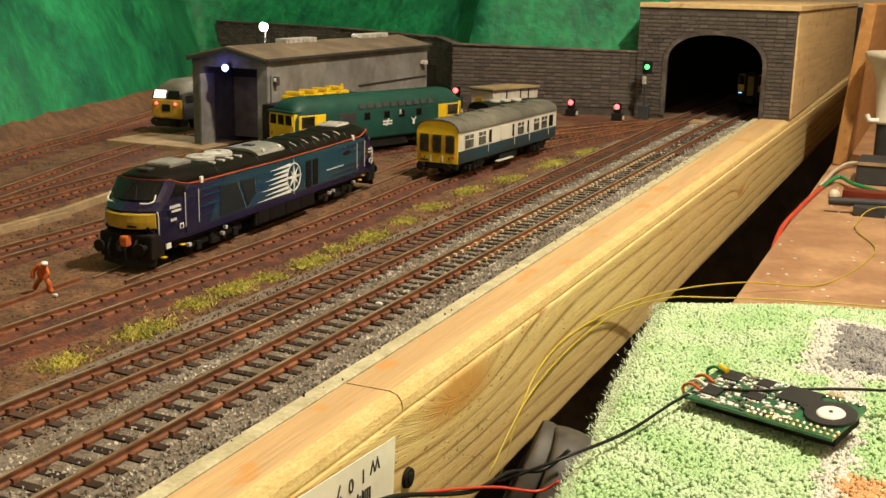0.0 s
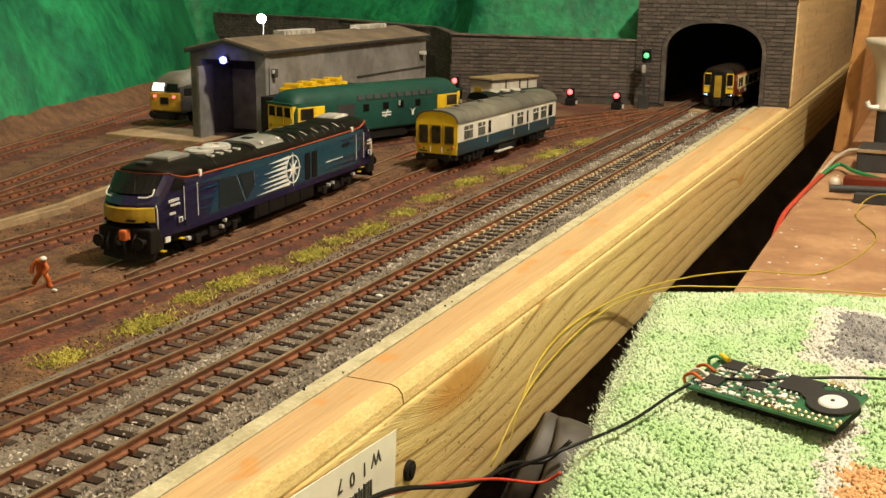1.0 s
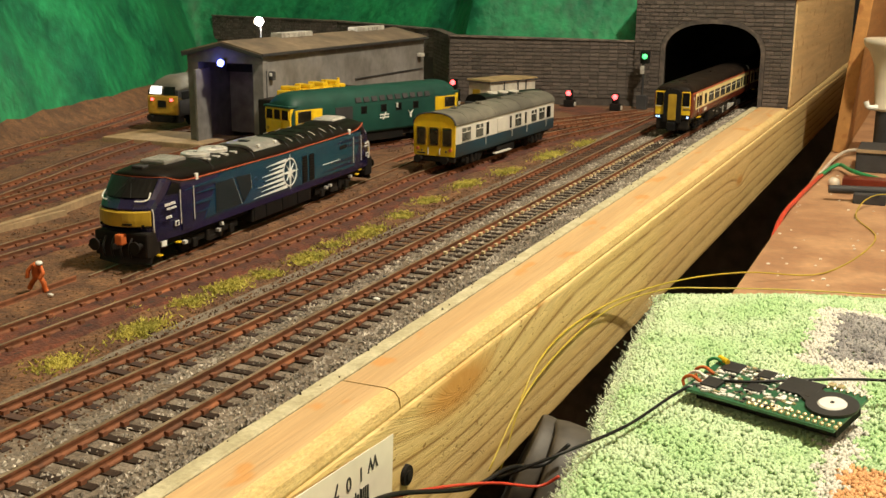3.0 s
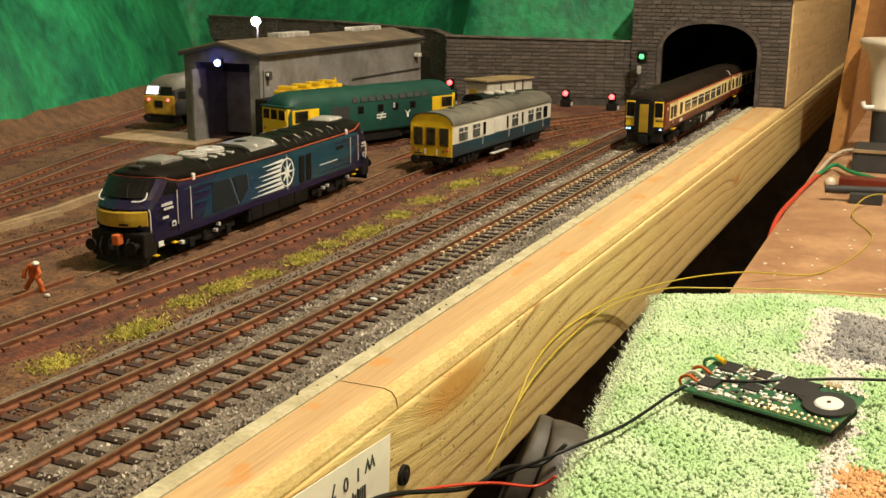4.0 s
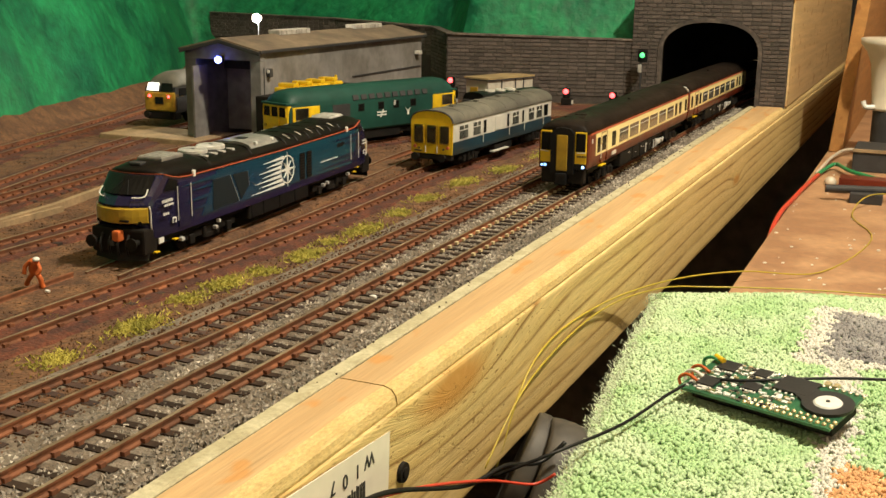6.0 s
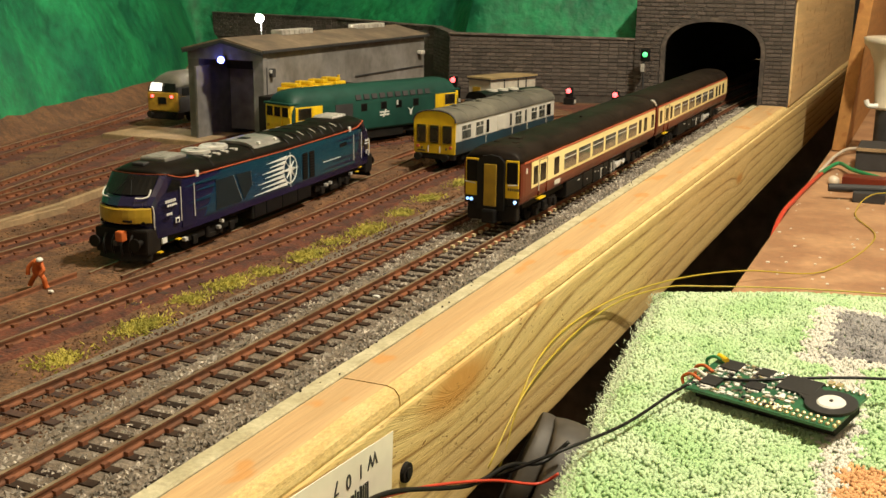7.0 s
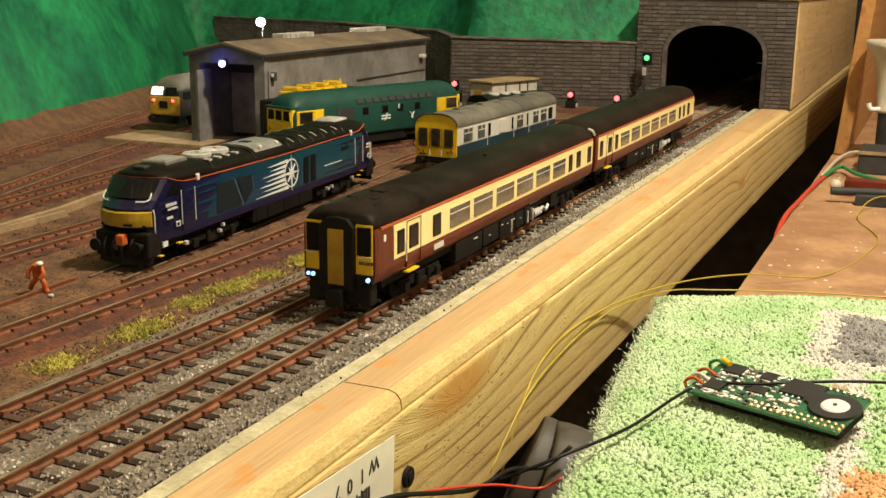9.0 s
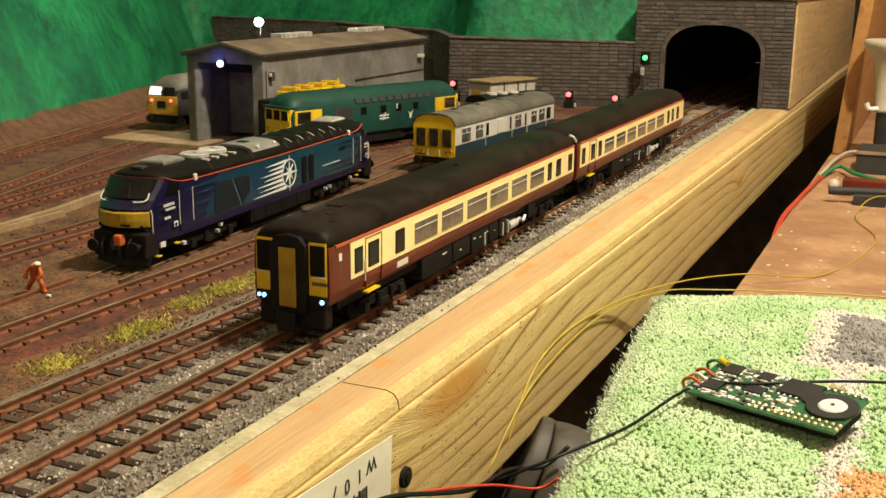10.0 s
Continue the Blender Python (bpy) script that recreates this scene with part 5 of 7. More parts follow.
        part("lamp_iron", one_box(s * 0.0100 - 0.0004, s * 0.0100 + 0.0004, -0.0022, -0.0008, 0.0145, 0.0160), "shadow_grey", coach)
    buffers(coach, -0.001, -1, z=0.0095, x=0.0110)
    part("headstock", one_box(-0.0160, 0.0160, -0.0010, 0.004, 0.0070, 0.0112, bevel=0.0008), "matt_black", coach)
    spans = [(0.0105, 0.0250, 2), (0.0345, 0.0470, 2), (0.0530, 0.0575, 1), (0.0980, 0.1010, 1), (0.1090, 0.1210, 2), (0.1290, 0.1320, 1), (0.1430, 0.1540, 2), (0.1600, 0.1720, 2), (0.1770, 0.1860, 1)]
    for s in (-1, 1):
        for y0, y1, k in spans:
            w = part("window", pane(bmesh.new(), s, y0 - 0.0007, y1 + 0.0007, 0.0215, 0.0322, X, 0.0003), "coach_grey", coach)
            part("pane", pane(bmesh.new(), s, y0, y1, 0.0220, 0.0316, X, 0.0005), "glass" if k == 1 else "grey_glass", w)
            if k == 2:
                bm = bmesh.new()
                pane(bm, s, y0, y1, 0.0281, 0.0286, X, 0.0008)
                pane(bm, s, (y0 + y1) / 2 - 0.0003, (y0 + y1) / 2 + 0.0003, 0.0283, 0.0316, X, 0.0008)
                part("glazing_bar", bm, "coach_grey", w)
        part("blanked_window", pane(bmesh.new(), s, 0.0740, 0.0880, 0.0215, 0.0320, X, 0.0006), "coach_grey", coach, "blanked grey window panel")
        part("gutter", pane(bmesh.new(), s, 0, L, 0.0343, 0.0350, X, 0.0007), "roof_grey", coach)
        for y in (0.0515, 0.1020, 0.1330, 0.1755):
            part("door_rail", cyl(bmesh.new(), (s * 0.0175, y, 0.0150), (s * 0.0175, y, 0.0250), 0.0003, seg=5), "coach_grey", coach)
    bm = bmesh.new()
    box(bm, -0.0135, 0.0135, 0.004, L - 0.004, 0.0085, 0.0112)
    for s in (-1, 1):
        box(bm, *sorted((s * 0.006, s * 0.0155)), 0.078, 0.112, 0.0038, 0.0092, bevel=0.0006)
    part("underframe", bm, "matt_black", coach, "black underframe with battery box")
    for s in (-1, 1):
        part("step_board", one_box(*sorted((s * 0.0150, s * 0.0182)), 0.070, 0.100, 0.0046, 0.0054), "coach_grey", coach)
    bogie(coach, 0.034, 0.018, r=0.0056, gap=0.0100)
    bogie(coach, L - 0.034, 0.018, r=0.0056, gap=0.0100)
    return coach


def green_locomotive():
    loco = empty("diesel_locomotive", pose(-0.2580, 0.4020, 0, 0, 0, -19.0), "rounded green diesel locomotive model with yellow cab ends", "locomotive", "locomotives")
    L, X = 0.1950, 0.0172
    prof = [(0.0, 0.0110), (X * 0.96, 0.0110), (X, 0.0135), (X, 0.0335), (X * 0.98, 0.0375), (X * 0.88, 0.0425), (X * 0.66, 0.0468), (X * 0.35, 0.0488), (0.0, 0.0494)]
    bm = bmesh.new()

    def ring(y, sx, sz):
        return [(x * sx, yy, 0.0110 + (z - 0.0110) * sz) for x, yy, z in profile_ring(prof, y)]
    ends = [(0.0, 0.93, 0.79), (0.0025, 0.97, 0.90), (0.007, 0.99, 0.97), (0.016, 1.0, 1.0)]
    loft(bm, [ring(*e) for e in ends + [(L - y, a, b) for y, a, b in ends[::-1]]])
    body = part("body", bm, "loco_green", loco, "rounded blue-green body", smooth=True)
    for e in (0, 1):
        def Y(y):
            return L - y if e else y
        y0, y1 = sorted((Y(-0.0012), Y(0.004)))
        part("nose", one_box(-0.0158, 0.0158, y0, y1, 0.0125, 0.0378, bevel=0.0014), "yellow", loco, "yellow cab front")
        for s in (-1, 1):
            y0, y1 = sorted((Y(0.0030), Y(0.0310)))
            cab = part("cab_side", pane(bmesh.new(), s, y0, y1, 0.0228, 0.0358, X, 0.0004, bevel=0.0003), "yellow", loco, "yellow cab side panel")
            for a, b in ((0.0060, 0.0185),):
                y0, y1 = sorted((Y(a), Y(b)))
                w = part("cab_window", pane(bmesh.new(), s, y0 - 0.0005, y1 + 0.0005, 0.0258, 0.0348, X, 0.0006), "shadow_grey", cab)
                part("pane", pane(bmesh.new(), s, y0, y1, 0.0264, 0.0342, X, 0.0008), "coach_glass", w)
            y0, y1 = sorted((Y(0.0200), Y(0.0206)))
            part("cab_handrail", pane(bmesh.new(), s, y0, y1, 0.0180, 0.0350, X, 0.0009), "yellow", cab)
        for k in (-1, 0, 1):
            y0, y1 = sorted((Y(0.0010), Y(0.0060)))
            bm = bmesh.new()
            plate(bm, [(k * 0.0098 - 0.0038, Y(-0.0009), 0.0282), (k * 0.0098 + 0.0038, Y(-0.0009), 0.0282), (k * 0.0095 + 0.0036, Y(-0.0009), 0.0358), (k * 0.0095 - 0.0036, Y(-0.0009), 0.0358)], (0, -0.0007 if not e else 0.0007, 0.0))
            w = part("windscreen", bm, "glass", loco, "dark windscreen pane")
            for q in (-1, 1):
                bm = bmesh.new()
                cyl(bm, (k * 0.0098 + q * 0.0046, Y(-0.0013), 0.0278), (k * 0.0095 + q * 0.0042, Y(-0.0013), 0.0366), 0.0006, seg=6)
                part("window_pillar", bm, "yellow", w)
        # peaked roof edge over the windscreen, lamps and step recess on the nose
        y0, y1 = sorted((Y(-0.0026), Y(0.0140)))
        part("roof_peak", one_box(-0.0162, 0.0162, y0, y1, 0.0374, 0.0392, bevel=0.0007), "loco_green", loco)
        for x in (-0.0118, 0.0118):
            part("marker_lamp", cyl(bmesh.new(), (x, Y(-0.0010), 0.0205), (x, Y(-0.0022), 0.0205), 0.0013, seg=12), "dull_yellow", loco)
        part("headcode_box", one_box(-0.0060, 0.0060, *sorted((Y(-0.0024), Y(0.0))), 0.0215, 0.0268, bevel=0.0007), "yellow", loco)
        buffers(loco, Y(-0.001), 1 if e else -1, z=0.0100)
        y0, y1 = sorted((Y(-0.0005), Y(0.008)))
        part("bufferbeam", one_box(-0.0158, 0.0158, y0, y1, 0.0050, 0.0126, bevel=0.001), "matt_black", loco)
    for s in (-1, 1):
        for y in (0.0770, 0.1000, 0.1180, 0.1390):
            w = part("porthole", pane(bmesh.new(), s, y - 0.0035, y + 0.0035, 0.0275, 0.0340, X, 0.0003, bevel=0.0003), "matt_black", body)
            part("pane", pane(bmesh.new(), s, y - 0.0026, y + 0.0026, 0.0283, 0.0332, X, 0.0005), "glass", w)
        for k in range(10):
            y = 0.0680 + k * 0.0092
            bm = bmesh.new()
            plate(bm, [(s * (X * 0.99), y, 0.0372), (s * (X * 0.99), y + 0.0060, 0.0372), (s * X * 0.91, y + 0.0060, 0.0412), (s * X * 0.91, y, 0.0412)], (s * 0.0006, 0, 0.0003))
            part("roof_louvre", bm, "shadow_grey", body)
        part("engine_grille", pane(bmesh.new(), s, 0.0450, 0.0640, 0.0190, 0.0350, X, 0.0004), "shadow_grey", body, "dark side grille")
        bm = bmesh.new()
        for z, d in ((0.0222, 0.0006), (0.0246, -0.0006)):
            side_poly(bm, s, X + 0.0002, [(0.0950, z), (0.1060, z), (0.1060, z + 0.0012), (0.0950, z + 0.0012)])
        side_poly(bm, s, X + 0.0002, [(0.0985, 0.0210), (0.0998, 0.0210), (0.1028, 0.0272), (0.1015, 0.0272)])
        part("arrow_mark", bm, "white", body, "white double line mark")
        bm = bmesh.new()
        side_poly(bm, s, X + 0.0002, [(0.1150, 0.0300), (0.1170, 0.0300), (0.1170, 0.0340), (0.1150, 0.0340)])
        side_poly(bm, s, X + 0.0002, [(0.1315, 0.0205), (0.1335, 0.0205), (0.1338, 0.0240), (0.1360, 0.0270), (0.1325, 0.0245), (0.1290, 0.0270), (0.1312, 0.0240)])
        part("stag_mark", bm, "white", body, "small white mark")
    bm = bmesh.new()
    box(bm, -0.0135, 0.0135, 0.010, L - 0.010, 0.0060, 0.0115)
    for s in (-1, 1):
        box(bm, *sorted((s * 0.005, s * 0.0155)), 0.075, 0.125, 0.0035, 0.0112, bevel=0.0008)
    part("underframe", bm, "matt_black", loco, "black underframe")
    bogie(loco, 0.040, 0.020, r=0.0062, gap=0.0130)
    bogie(loco, L - 0.040, 0.020, r=0.0062, gap=0.0130)
    return loco


def yellow_locomotive():
    loco = empty("diesel_locomotive", pose(-0.4400, 0.4900, 0, 0, 0, 3.0), "grey-roofed diesel locomotive model with a yellow nose and lit cab", "locomotive", "locomotives")
    L, X = 0.2300, 0.0165
    bm = bmesh.new()
    prof = [(0.0, 0.0110), (X, 0.0110), (X, 0.0345), (0.0, 0.0345)]
    loft(bm, [profile_ring(prof, y) for y in (0.0, L)])
    part("body", bm, "shadow_grey", loco, "dark grey body")
    bm = bmesh.new()
    loft(bm, [[(x, yy, 0.0345 + (z - 0.0345) * k) for x, yy, z in profile_ring([(0.0, 0.0343)] + arch_profile(X, 0.0345, 0.0480), y)] for y, k in ((0.002, 0.35), (0.008, 0.8), (0.018, 1.0), (L, 1.0))])
    part("roof", bm, "roof_grey", loco, "dusty grey roof", smooth=True)
    part("nose", one_box(-X, X, -0.0020, 0.014, 0.0120, 0.0300, bevel=0.0015), "nose_yellow", loco, "dark mottled yellow nose")
    part("headcode_panel", one_box(-0.0045, 0.0045, -0.0026, -0.001, 0.0190, 0.0255, bevel=0.0004), "black", loco)
    for s in (-1, 1):
        bm = bmesh.new()
        plate(bm, [(s * 0.0015, -0.0004, 0.0312), (s * 0.0140, -0.0004, 0.0312), (s * 0.0130, 0.0016, 0.0382), (s * 0.0015, 0.0016, 0.0382)], (0, -0.0010, 0))
        part("windscreen", bm, "cab_light" if s < 0 else "glass", loco, "brightly lit cab windscreen" if s < 0 else "dark windscreen")
        part("marker_lamp", cyl(bmesh.new(), (s * 0.0105, -0.0020, 0.0262), (s * 0.0105, -0.0030, 0.0262), 0.0013, seg=10), "lamp_red", loco, "lit red tail lamp")
        part("cab_window", pane(bmesh.new(), s, 0.006, 0.018, 0.0265, 0.0335, X, 0.0005), "glass", loco)
        part("cab_side", pane(bmesh.new(), s, 0.002, 0.022, 0.0130, 0.0255, X, 0.0003), "shadow_grey", loco)
    part("bufferbeam", one_box(-0.0158, 0.0158, -0.0010, 0.010, 0.0045, 0.0122, bevel=0.001), "matt_black", loco)
    buffers(loco, -0.001, -1, z=0.0095)
    bogie(loco, 0.045, 0.022, r=0.0062, gap=0.0140)
    bogie(loco, L - 0.045, 0.022, r=0.0062, gap=0.0140)
    return loco


# ---- buildings and fixtures of the layout ----
def engine_shed():
    shed = empty("engine_shed", pose(0, 0, 0), "grey single-road engine shed with a brown pitched roof", "engine shed")
    x0, x1, y0, y1, ze, zr = -0.3705, -0.2960, 0.4400, 0.7580, 0.0755, 0.0840
    xm = (x0 + x1) / 2
    part("side_wall", one_box(x1 - 0.004, x1, y0 + 0.004, y1 - 0.004, -0.0046, ze - 0.0006), "shed_wall", shed, "plain grey side wall")
    part("side_wall", one_box(x0, x0 + 0.004, y0 + 0.004, y1 - 0.004, -0.0046, ze - 0.0006), "shed_wall", shed)
    part("rear_wall", one_box(x0, x1, y1 - 0.004, y1, -0.0046, ze - 0.0006), "shed_wall", shed)
    part("door_pillar", one_box(x0 - 0.001, x0 + 0.0105, y0 - 0.002, y0 + 0.006, -0.0046, ze - 0.008, bevel=0.0006), "shed_wall", shed, "grey door pillar")
    part("door_pillar", one_box(x1 - 0.0095, x1 + 0.001, y0 - 0.002, y0 + 0.006, -0.0046, ze - 0.008, bevel=0.0006), "shed_wall", shed)
    part("open_door", one_box(x0 + 0.0110, x0 + 0.0135, y0 - 0.010, y0 + 0.010, -0.0030, ze - 0.014, bevel=0.0004), "shed_wall", shed, "open grey door leaf")
    bm = bmesh.new()
    plate(bm, [(x0 - 0.001, y0 - 0.002, ze - 0.008), (x1 + 0.001, y0 - 0.002, ze - 0.008), (x1 + 0.001, y0 - 0.002, ze), (xm, y0 - 0.002, zr - 0.001), (x0 - 0.001, y0 - 0.002, ze)], (0, 0.006, 0))
    part("gable", bm, "shed_wall", shed, "grey gable above the doorway")
    for xa, xb in ((x0 + 0.0060, xm + 0.0100), (xm + 0.0140, x1 - 0.0060)):
        part("inner_door", one_box(xa, xb, y0 + 0.050, y0 + 0.052, 0.0012, ze - 0.020), "shed_wall", shed, "closed grey inner door")
    part("inner_post", one_box(xm + 0.0100, xm + 0.0140, y0 + 0.048, y0 + 0.052, -0.0046, ze - 0.010), "shadow_grey", shed)
    part("inner_lintel", one_box(x0 + 0.0045, x1 - 0.0045, y0 + 0.048, y0 + 0.053, ze - 0.020, ze - 0.006), "shadow_grey", shed)
    for s, xa in ((-1, x0 - 0.003), (1, x1 + 0.003)):
        bm = bmesh.new()
        dz = (zr - ze) / (x1 - xm)
        za = ze - 0.003 * dz
        loft(bm, [[(xa, y, za), (xm, y, zr), (xm, y, zr + 0.0018), (xa, y, za + 0.0018)] for y in (y0 - 0.006, y1 + 0.004)])
        r = part("roof_slope", bm, "shed_roof", shed, "brown weathered roof slope")
        part("gutter", one_box(*sorted((xa, xa + s * 0.0014)), y0 - 0.006, y1 + 0.004, za - 0.0006, za + 0.0016), "shadow_grey", r)
        bm = bmesh.new()
        loft(bm, [[(xa, y, za - 0.0026), (xm, y, zr - 0.0026), (xm, y, zr + 0.0004), (xa, y, za + 0.0004)] for y in (y0 - 0.0070, y0 - 0.0058)])
        part("bargeboard", bm, "shadow_grey", r)
    for ya, yb in ((0.520, 0.575), (0.665, 0.725)):
        bm = one_box(xm - 0.006, xm + 0.006, ya, yb, zr, zr + 0.0050, bevel=0.0008)
        for k in range(6):
            box(bm, xm + 0.0055, xm + 0.0066, ya + 0.003 + k * (yb - ya) / 6.2, ya + 0.006 + k * (yb - ya) / 6.2, zr + 0.001, zr + 0.004)
        part("roof_vent", bm, "vent_grey", shed, "pale grey ridge ventilator")
    part("side_lamp", one_box(x1, x1 + 0.004, 0.4480, 0.4530, 0.0535, 0.0610, bevel=0.0008), "shadow_grey", shed, "dark wall lamp")
    part("lamp_glass", one_box(x1 + 0.0008, x1 + 0.0034, 0.4474, 0.4486, 0.0570, 0.0600, bevel=0.0004), "white", shed)
    part("side_lamp", one_box(x1, x1 + 0.006, 0.7400, 0.7480, 0.0560, 0.0600, bevel=0.001), "coach_grey", shed, "white wall lamp")
    bm = bmesh.new()
    cyl(bm, (x1 + 0.001, 0.443, -0.003), (x1 + 0.001, 0.443, 0.062), 0.0007, seg=8)
    part("downpipe", bm, "shadow_grey", shed)
    part("wall_pipe", one_box(x1, x1 + 0.0012, 0.60, 0.755, 0.0425, 0.0436), "shadow_grey", shed)
    part("lamp_bracket", one_box(xm - 0.002, xm + 0.002, y0 - 0.0050, y0 - 0.0020, 0.0660, 0.0710), "shadow_grey", shed)
    part("blue_lamp", ball(bmesh.new(), (xm - 0.001, y0 - 0.0062, 0.0675), 0.0030), "lamp_blue", shed, "lit blue-white lamp over the doorway", smooth=True)
    tagged(mesh_object("concrete_pad", one_box(-0.4480, -0.3440, 0.4130, 0.4720, -0.0060, 0.0003, bevel=0.0008), "concrete"), "tan concrete apron before the shed", "concrete pad", kind="structure")


def yard_lamp():
    p = empty("yard_lamp", pose(-0.4150, 0.620, 0), "tall yard floodlight, lit bright white", "lamp post")
    part("post", cyl(bmesh.new(), (0, 0, -0.004), (0, 0, 0.0930), 0.0007, 0.0006, seg=10), "shadow_grey", p)
    part("lamp_head", one_box(-0.003, 0.003, -0.002, 0.003, 0.0925, 0.0965, bevel=0.0005), "shadow_grey", p)
    part("lamp_glass", ball(bmesh.new(), (0.0005, -0.0035, 0.0945), 0.0042), "lamp_white", p, "glowing white lamp glass", smooth=True)


def relay_hut():
    hut = empty("relay_hut", pose(-0.2490, 0.8060, -0.0046, 0, 0, -20), "small pale hut with a flat tan roof and yellow sign", "hut")
    part("body", one_box(-0.0165, 0.0165, 0.0, 0.078, 0.0, 0.0310, bevel=0.0004), "hut_wall", hut, "pale plastered walls")
    part("roof", one_box(-0.0180, 0.0180, -0.002, 0.080, 0.0310, 0.0334, bevel=0.0004), "hut_roof", hut, "flat tan roof")
    part("fascia", one_box(-0.0184, 0.0184, -0.0024, 0.0804, 0.0300, 0.0314), "shadow_grey", hut)
    part("sign", one_box(-0.0100, 0.0010, -0.0009, 0.0002, 0.0120, 0.0220, bevel=0.0003), "dull_yellow", hut, "yellow notice in a dark frame")
    for y in (0.022, 0.046, 0.060):
        part("wall_post", one_box(0.0163, 0.0172, y, y + 0.0016, 0.0, 0.0300), "shadow_grey", hut)


def ground_signal(x, y, label, up=0.0):
    s = empty("ground_signal", pose(x, y, -0.0046), label, "signal", "red ground signals")
    part("base", one_box(-0.0060, 0.0060, -0.003, 0.006, 0.0, 0.0085 + up, bevel=0.0010), "matt_black", s)
    part("head", one_box(-0.0038, 0.0038, -0.0025, 0.003, 0.0085 + up, 0.0200 + up, bevel=0.0010), "black", s)
    part("lens", ball(bmesh.new(), (0, -0.0030, 0.0160 + up), 0.0031), "lamp_red", s, "lit red lens", smooth=True)
    part("counterweight", one_box(0.004, 0.0075, 0.0, 0.003, 0.002, 0.006), "coach_grey", s)


def colour_signal():
    s = empty("colour_light_signal", pose(-0.0850, 0.8930, -0.0046), "grey colour-light signal post showing green beside the tunnel", "signal")
    part("post", cyl(bmesh.new(), (0, 0, 0), (0, 0, 0.052), 0.0011, seg=10), "shadow_grey", s)
    part("base", one_box(-0.006, 0.006, -0.004, 0.004, 0.0, 0.016, bevel=0.001), "shadow_grey", s)
    part("ladder_box", one_box(-0.003, 0.001, -0.003, 0.002, 0.040, 0.049, bevel=0.0005), "vent_grey", s)
    part("head", one_box(-0.004, 0.0065, -0.002, 0.003, 0.0515, 0.0655, bevel=0.0012), "black", s)
    part("lens", ball(bmesh.new(), (0.0015, -0.0030, 0.0595), 0.0030), "lamp_green", s, "lit green lens", smooth=True)


def worker_figure():
    bm = bmesh.new()
    tube(bm, [(-0.0062, 0.001, -0.0020), (-0.0052, 0.001, 0.0008), (-0.0030, 0, 0.0050), (-0.0002, 0, 0.0095)], 0.0016, seg=8)
    tube(bm, [(0.0052, -0.001, -0.0016), (0.0042, -0.001, 0.0004), (0.0036, -0.001, 0.0050), (0.0008, 0, 0.0095)], 0.0016, seg=8)
    tube(bm, [(0, 0, 0.0085), (-0.0004, -0.0004, 0.0120), (0.0006, -0.0014, 0.0172), (0.0014, -0.0018, 0.0190)], 0.0029, seg=10)
    tube(bm, [(-0.0016, -0.001, 0.0182), (-0.0046, -0.002, 0.0140), (-0.0048, -0.0035, 0.0090)], 0.0013, seg=7)
    tube(bm, [(0.0030, -0.002, 0.0178), (0.0050, -0.004, 0.0140), (0.0034, -0.0055, 0.0105)], 0.0013, seg=7)
    ball(bm, (0.0030, -0.0036, 0.0205), 0.0019)
    n = len(bm.faces)
    bmesh.ops.create_icosphere(bm, subdivisions=2, radius=0.0022, matrix=Matrix.Translation((0.0031, -0.0036, 0.0215)) @ Matrix.Diagonal((1, 1, 0.75, 1)))
    ob = mesh_object("figurine", bm, "orange", smooth=True)
    ob.data.materials.append(M["white"])
    for i, p in enumerate(ob.data.polygons):
        p.material_index = 1 if i >= n else 0
    ob.matrix_basis = pose(-0.1420, 0.0150, 0.0011, 10, 4, 20) @ Matrix.Diagonal((0.76, 0.76, 0.64, 1))
    tagged(ob, "tiny orange-clad figurine with a white helmet on the earth", "figurine")


def crates():
    w = empty("flat_wagon", pose(-0.2800, 0.4860, 0.0, 0, 0, 0), "dark flat wagon carrying yellow machines behind the locomotive", "wagon")
    part("deck", one_box(-0.013, 0.013, -0.060, 0.085, 0.0080, 0.0400, bevel=0.001), "matt_black", w)
    for k in range(4):
        y = -0.036 + k * 0.0225
        bm = one_box(-0.010, 0.010, y, y + 0.0170, 0.0400, 0.0455, bevel=0.0012)
        box(bm, -0.0080, 0.0080, y + 0.003, y + 0.011, 0.0455, 0.0490, bevel=0.0010)
        box(bm, 0.0095, 0.0115, y + 0.005, y + 0.014, 0.0410, 0.0445)
        cyl(bm, (0.004, y + 0.014, 0.0450), (0.004, y + 0.014, 0.0505), 0.0012, seg=8)
        part("yellow_machine", bm, "yellow", w, "yellow machine unit")
    bogie(w, -0.035, 0.016, r=0.0056, gap=0.0095)
    bogie(w, 0.060, 0.016, r=0.0056, gap=0.0095)


def black_locomotive():
    o = empty("shunting_locomotive", pose(-0.1700, 0.600, 0, 0, 0, -24), "low black-roofed locomotive with white roof fans behind the coach", "locomotive", "locomotives")
    part("body", one_box(-0.0150, 0.0150, 0, 0.085, 0.0075, 0.0270, bevel=0.002), "shadow_grey", o)
    bm = bmesh.new()
    loft(bm, [profile_ring([(0.0, 0.0269)] + arch_profile(0.0150, 0.0270, 0.0345), y) for y in (0.002, 0.083)])
    part("roof", bm, "black", o)
    for y in (0.020, 0.034, 0.048):
        part("roof_fan", cyl(bmesh.new(), (0.002, y, 0.0338), (0.002, y, 0.0356), 0.0055, seg=20), "coach_grey", o, "white roof fan")
    bogie(o, 0.020, 0.014, r=0.0056, gap=0.0075)
    bogie(o, 0.064, 0.016, r=0.0056, gap=0.0095)


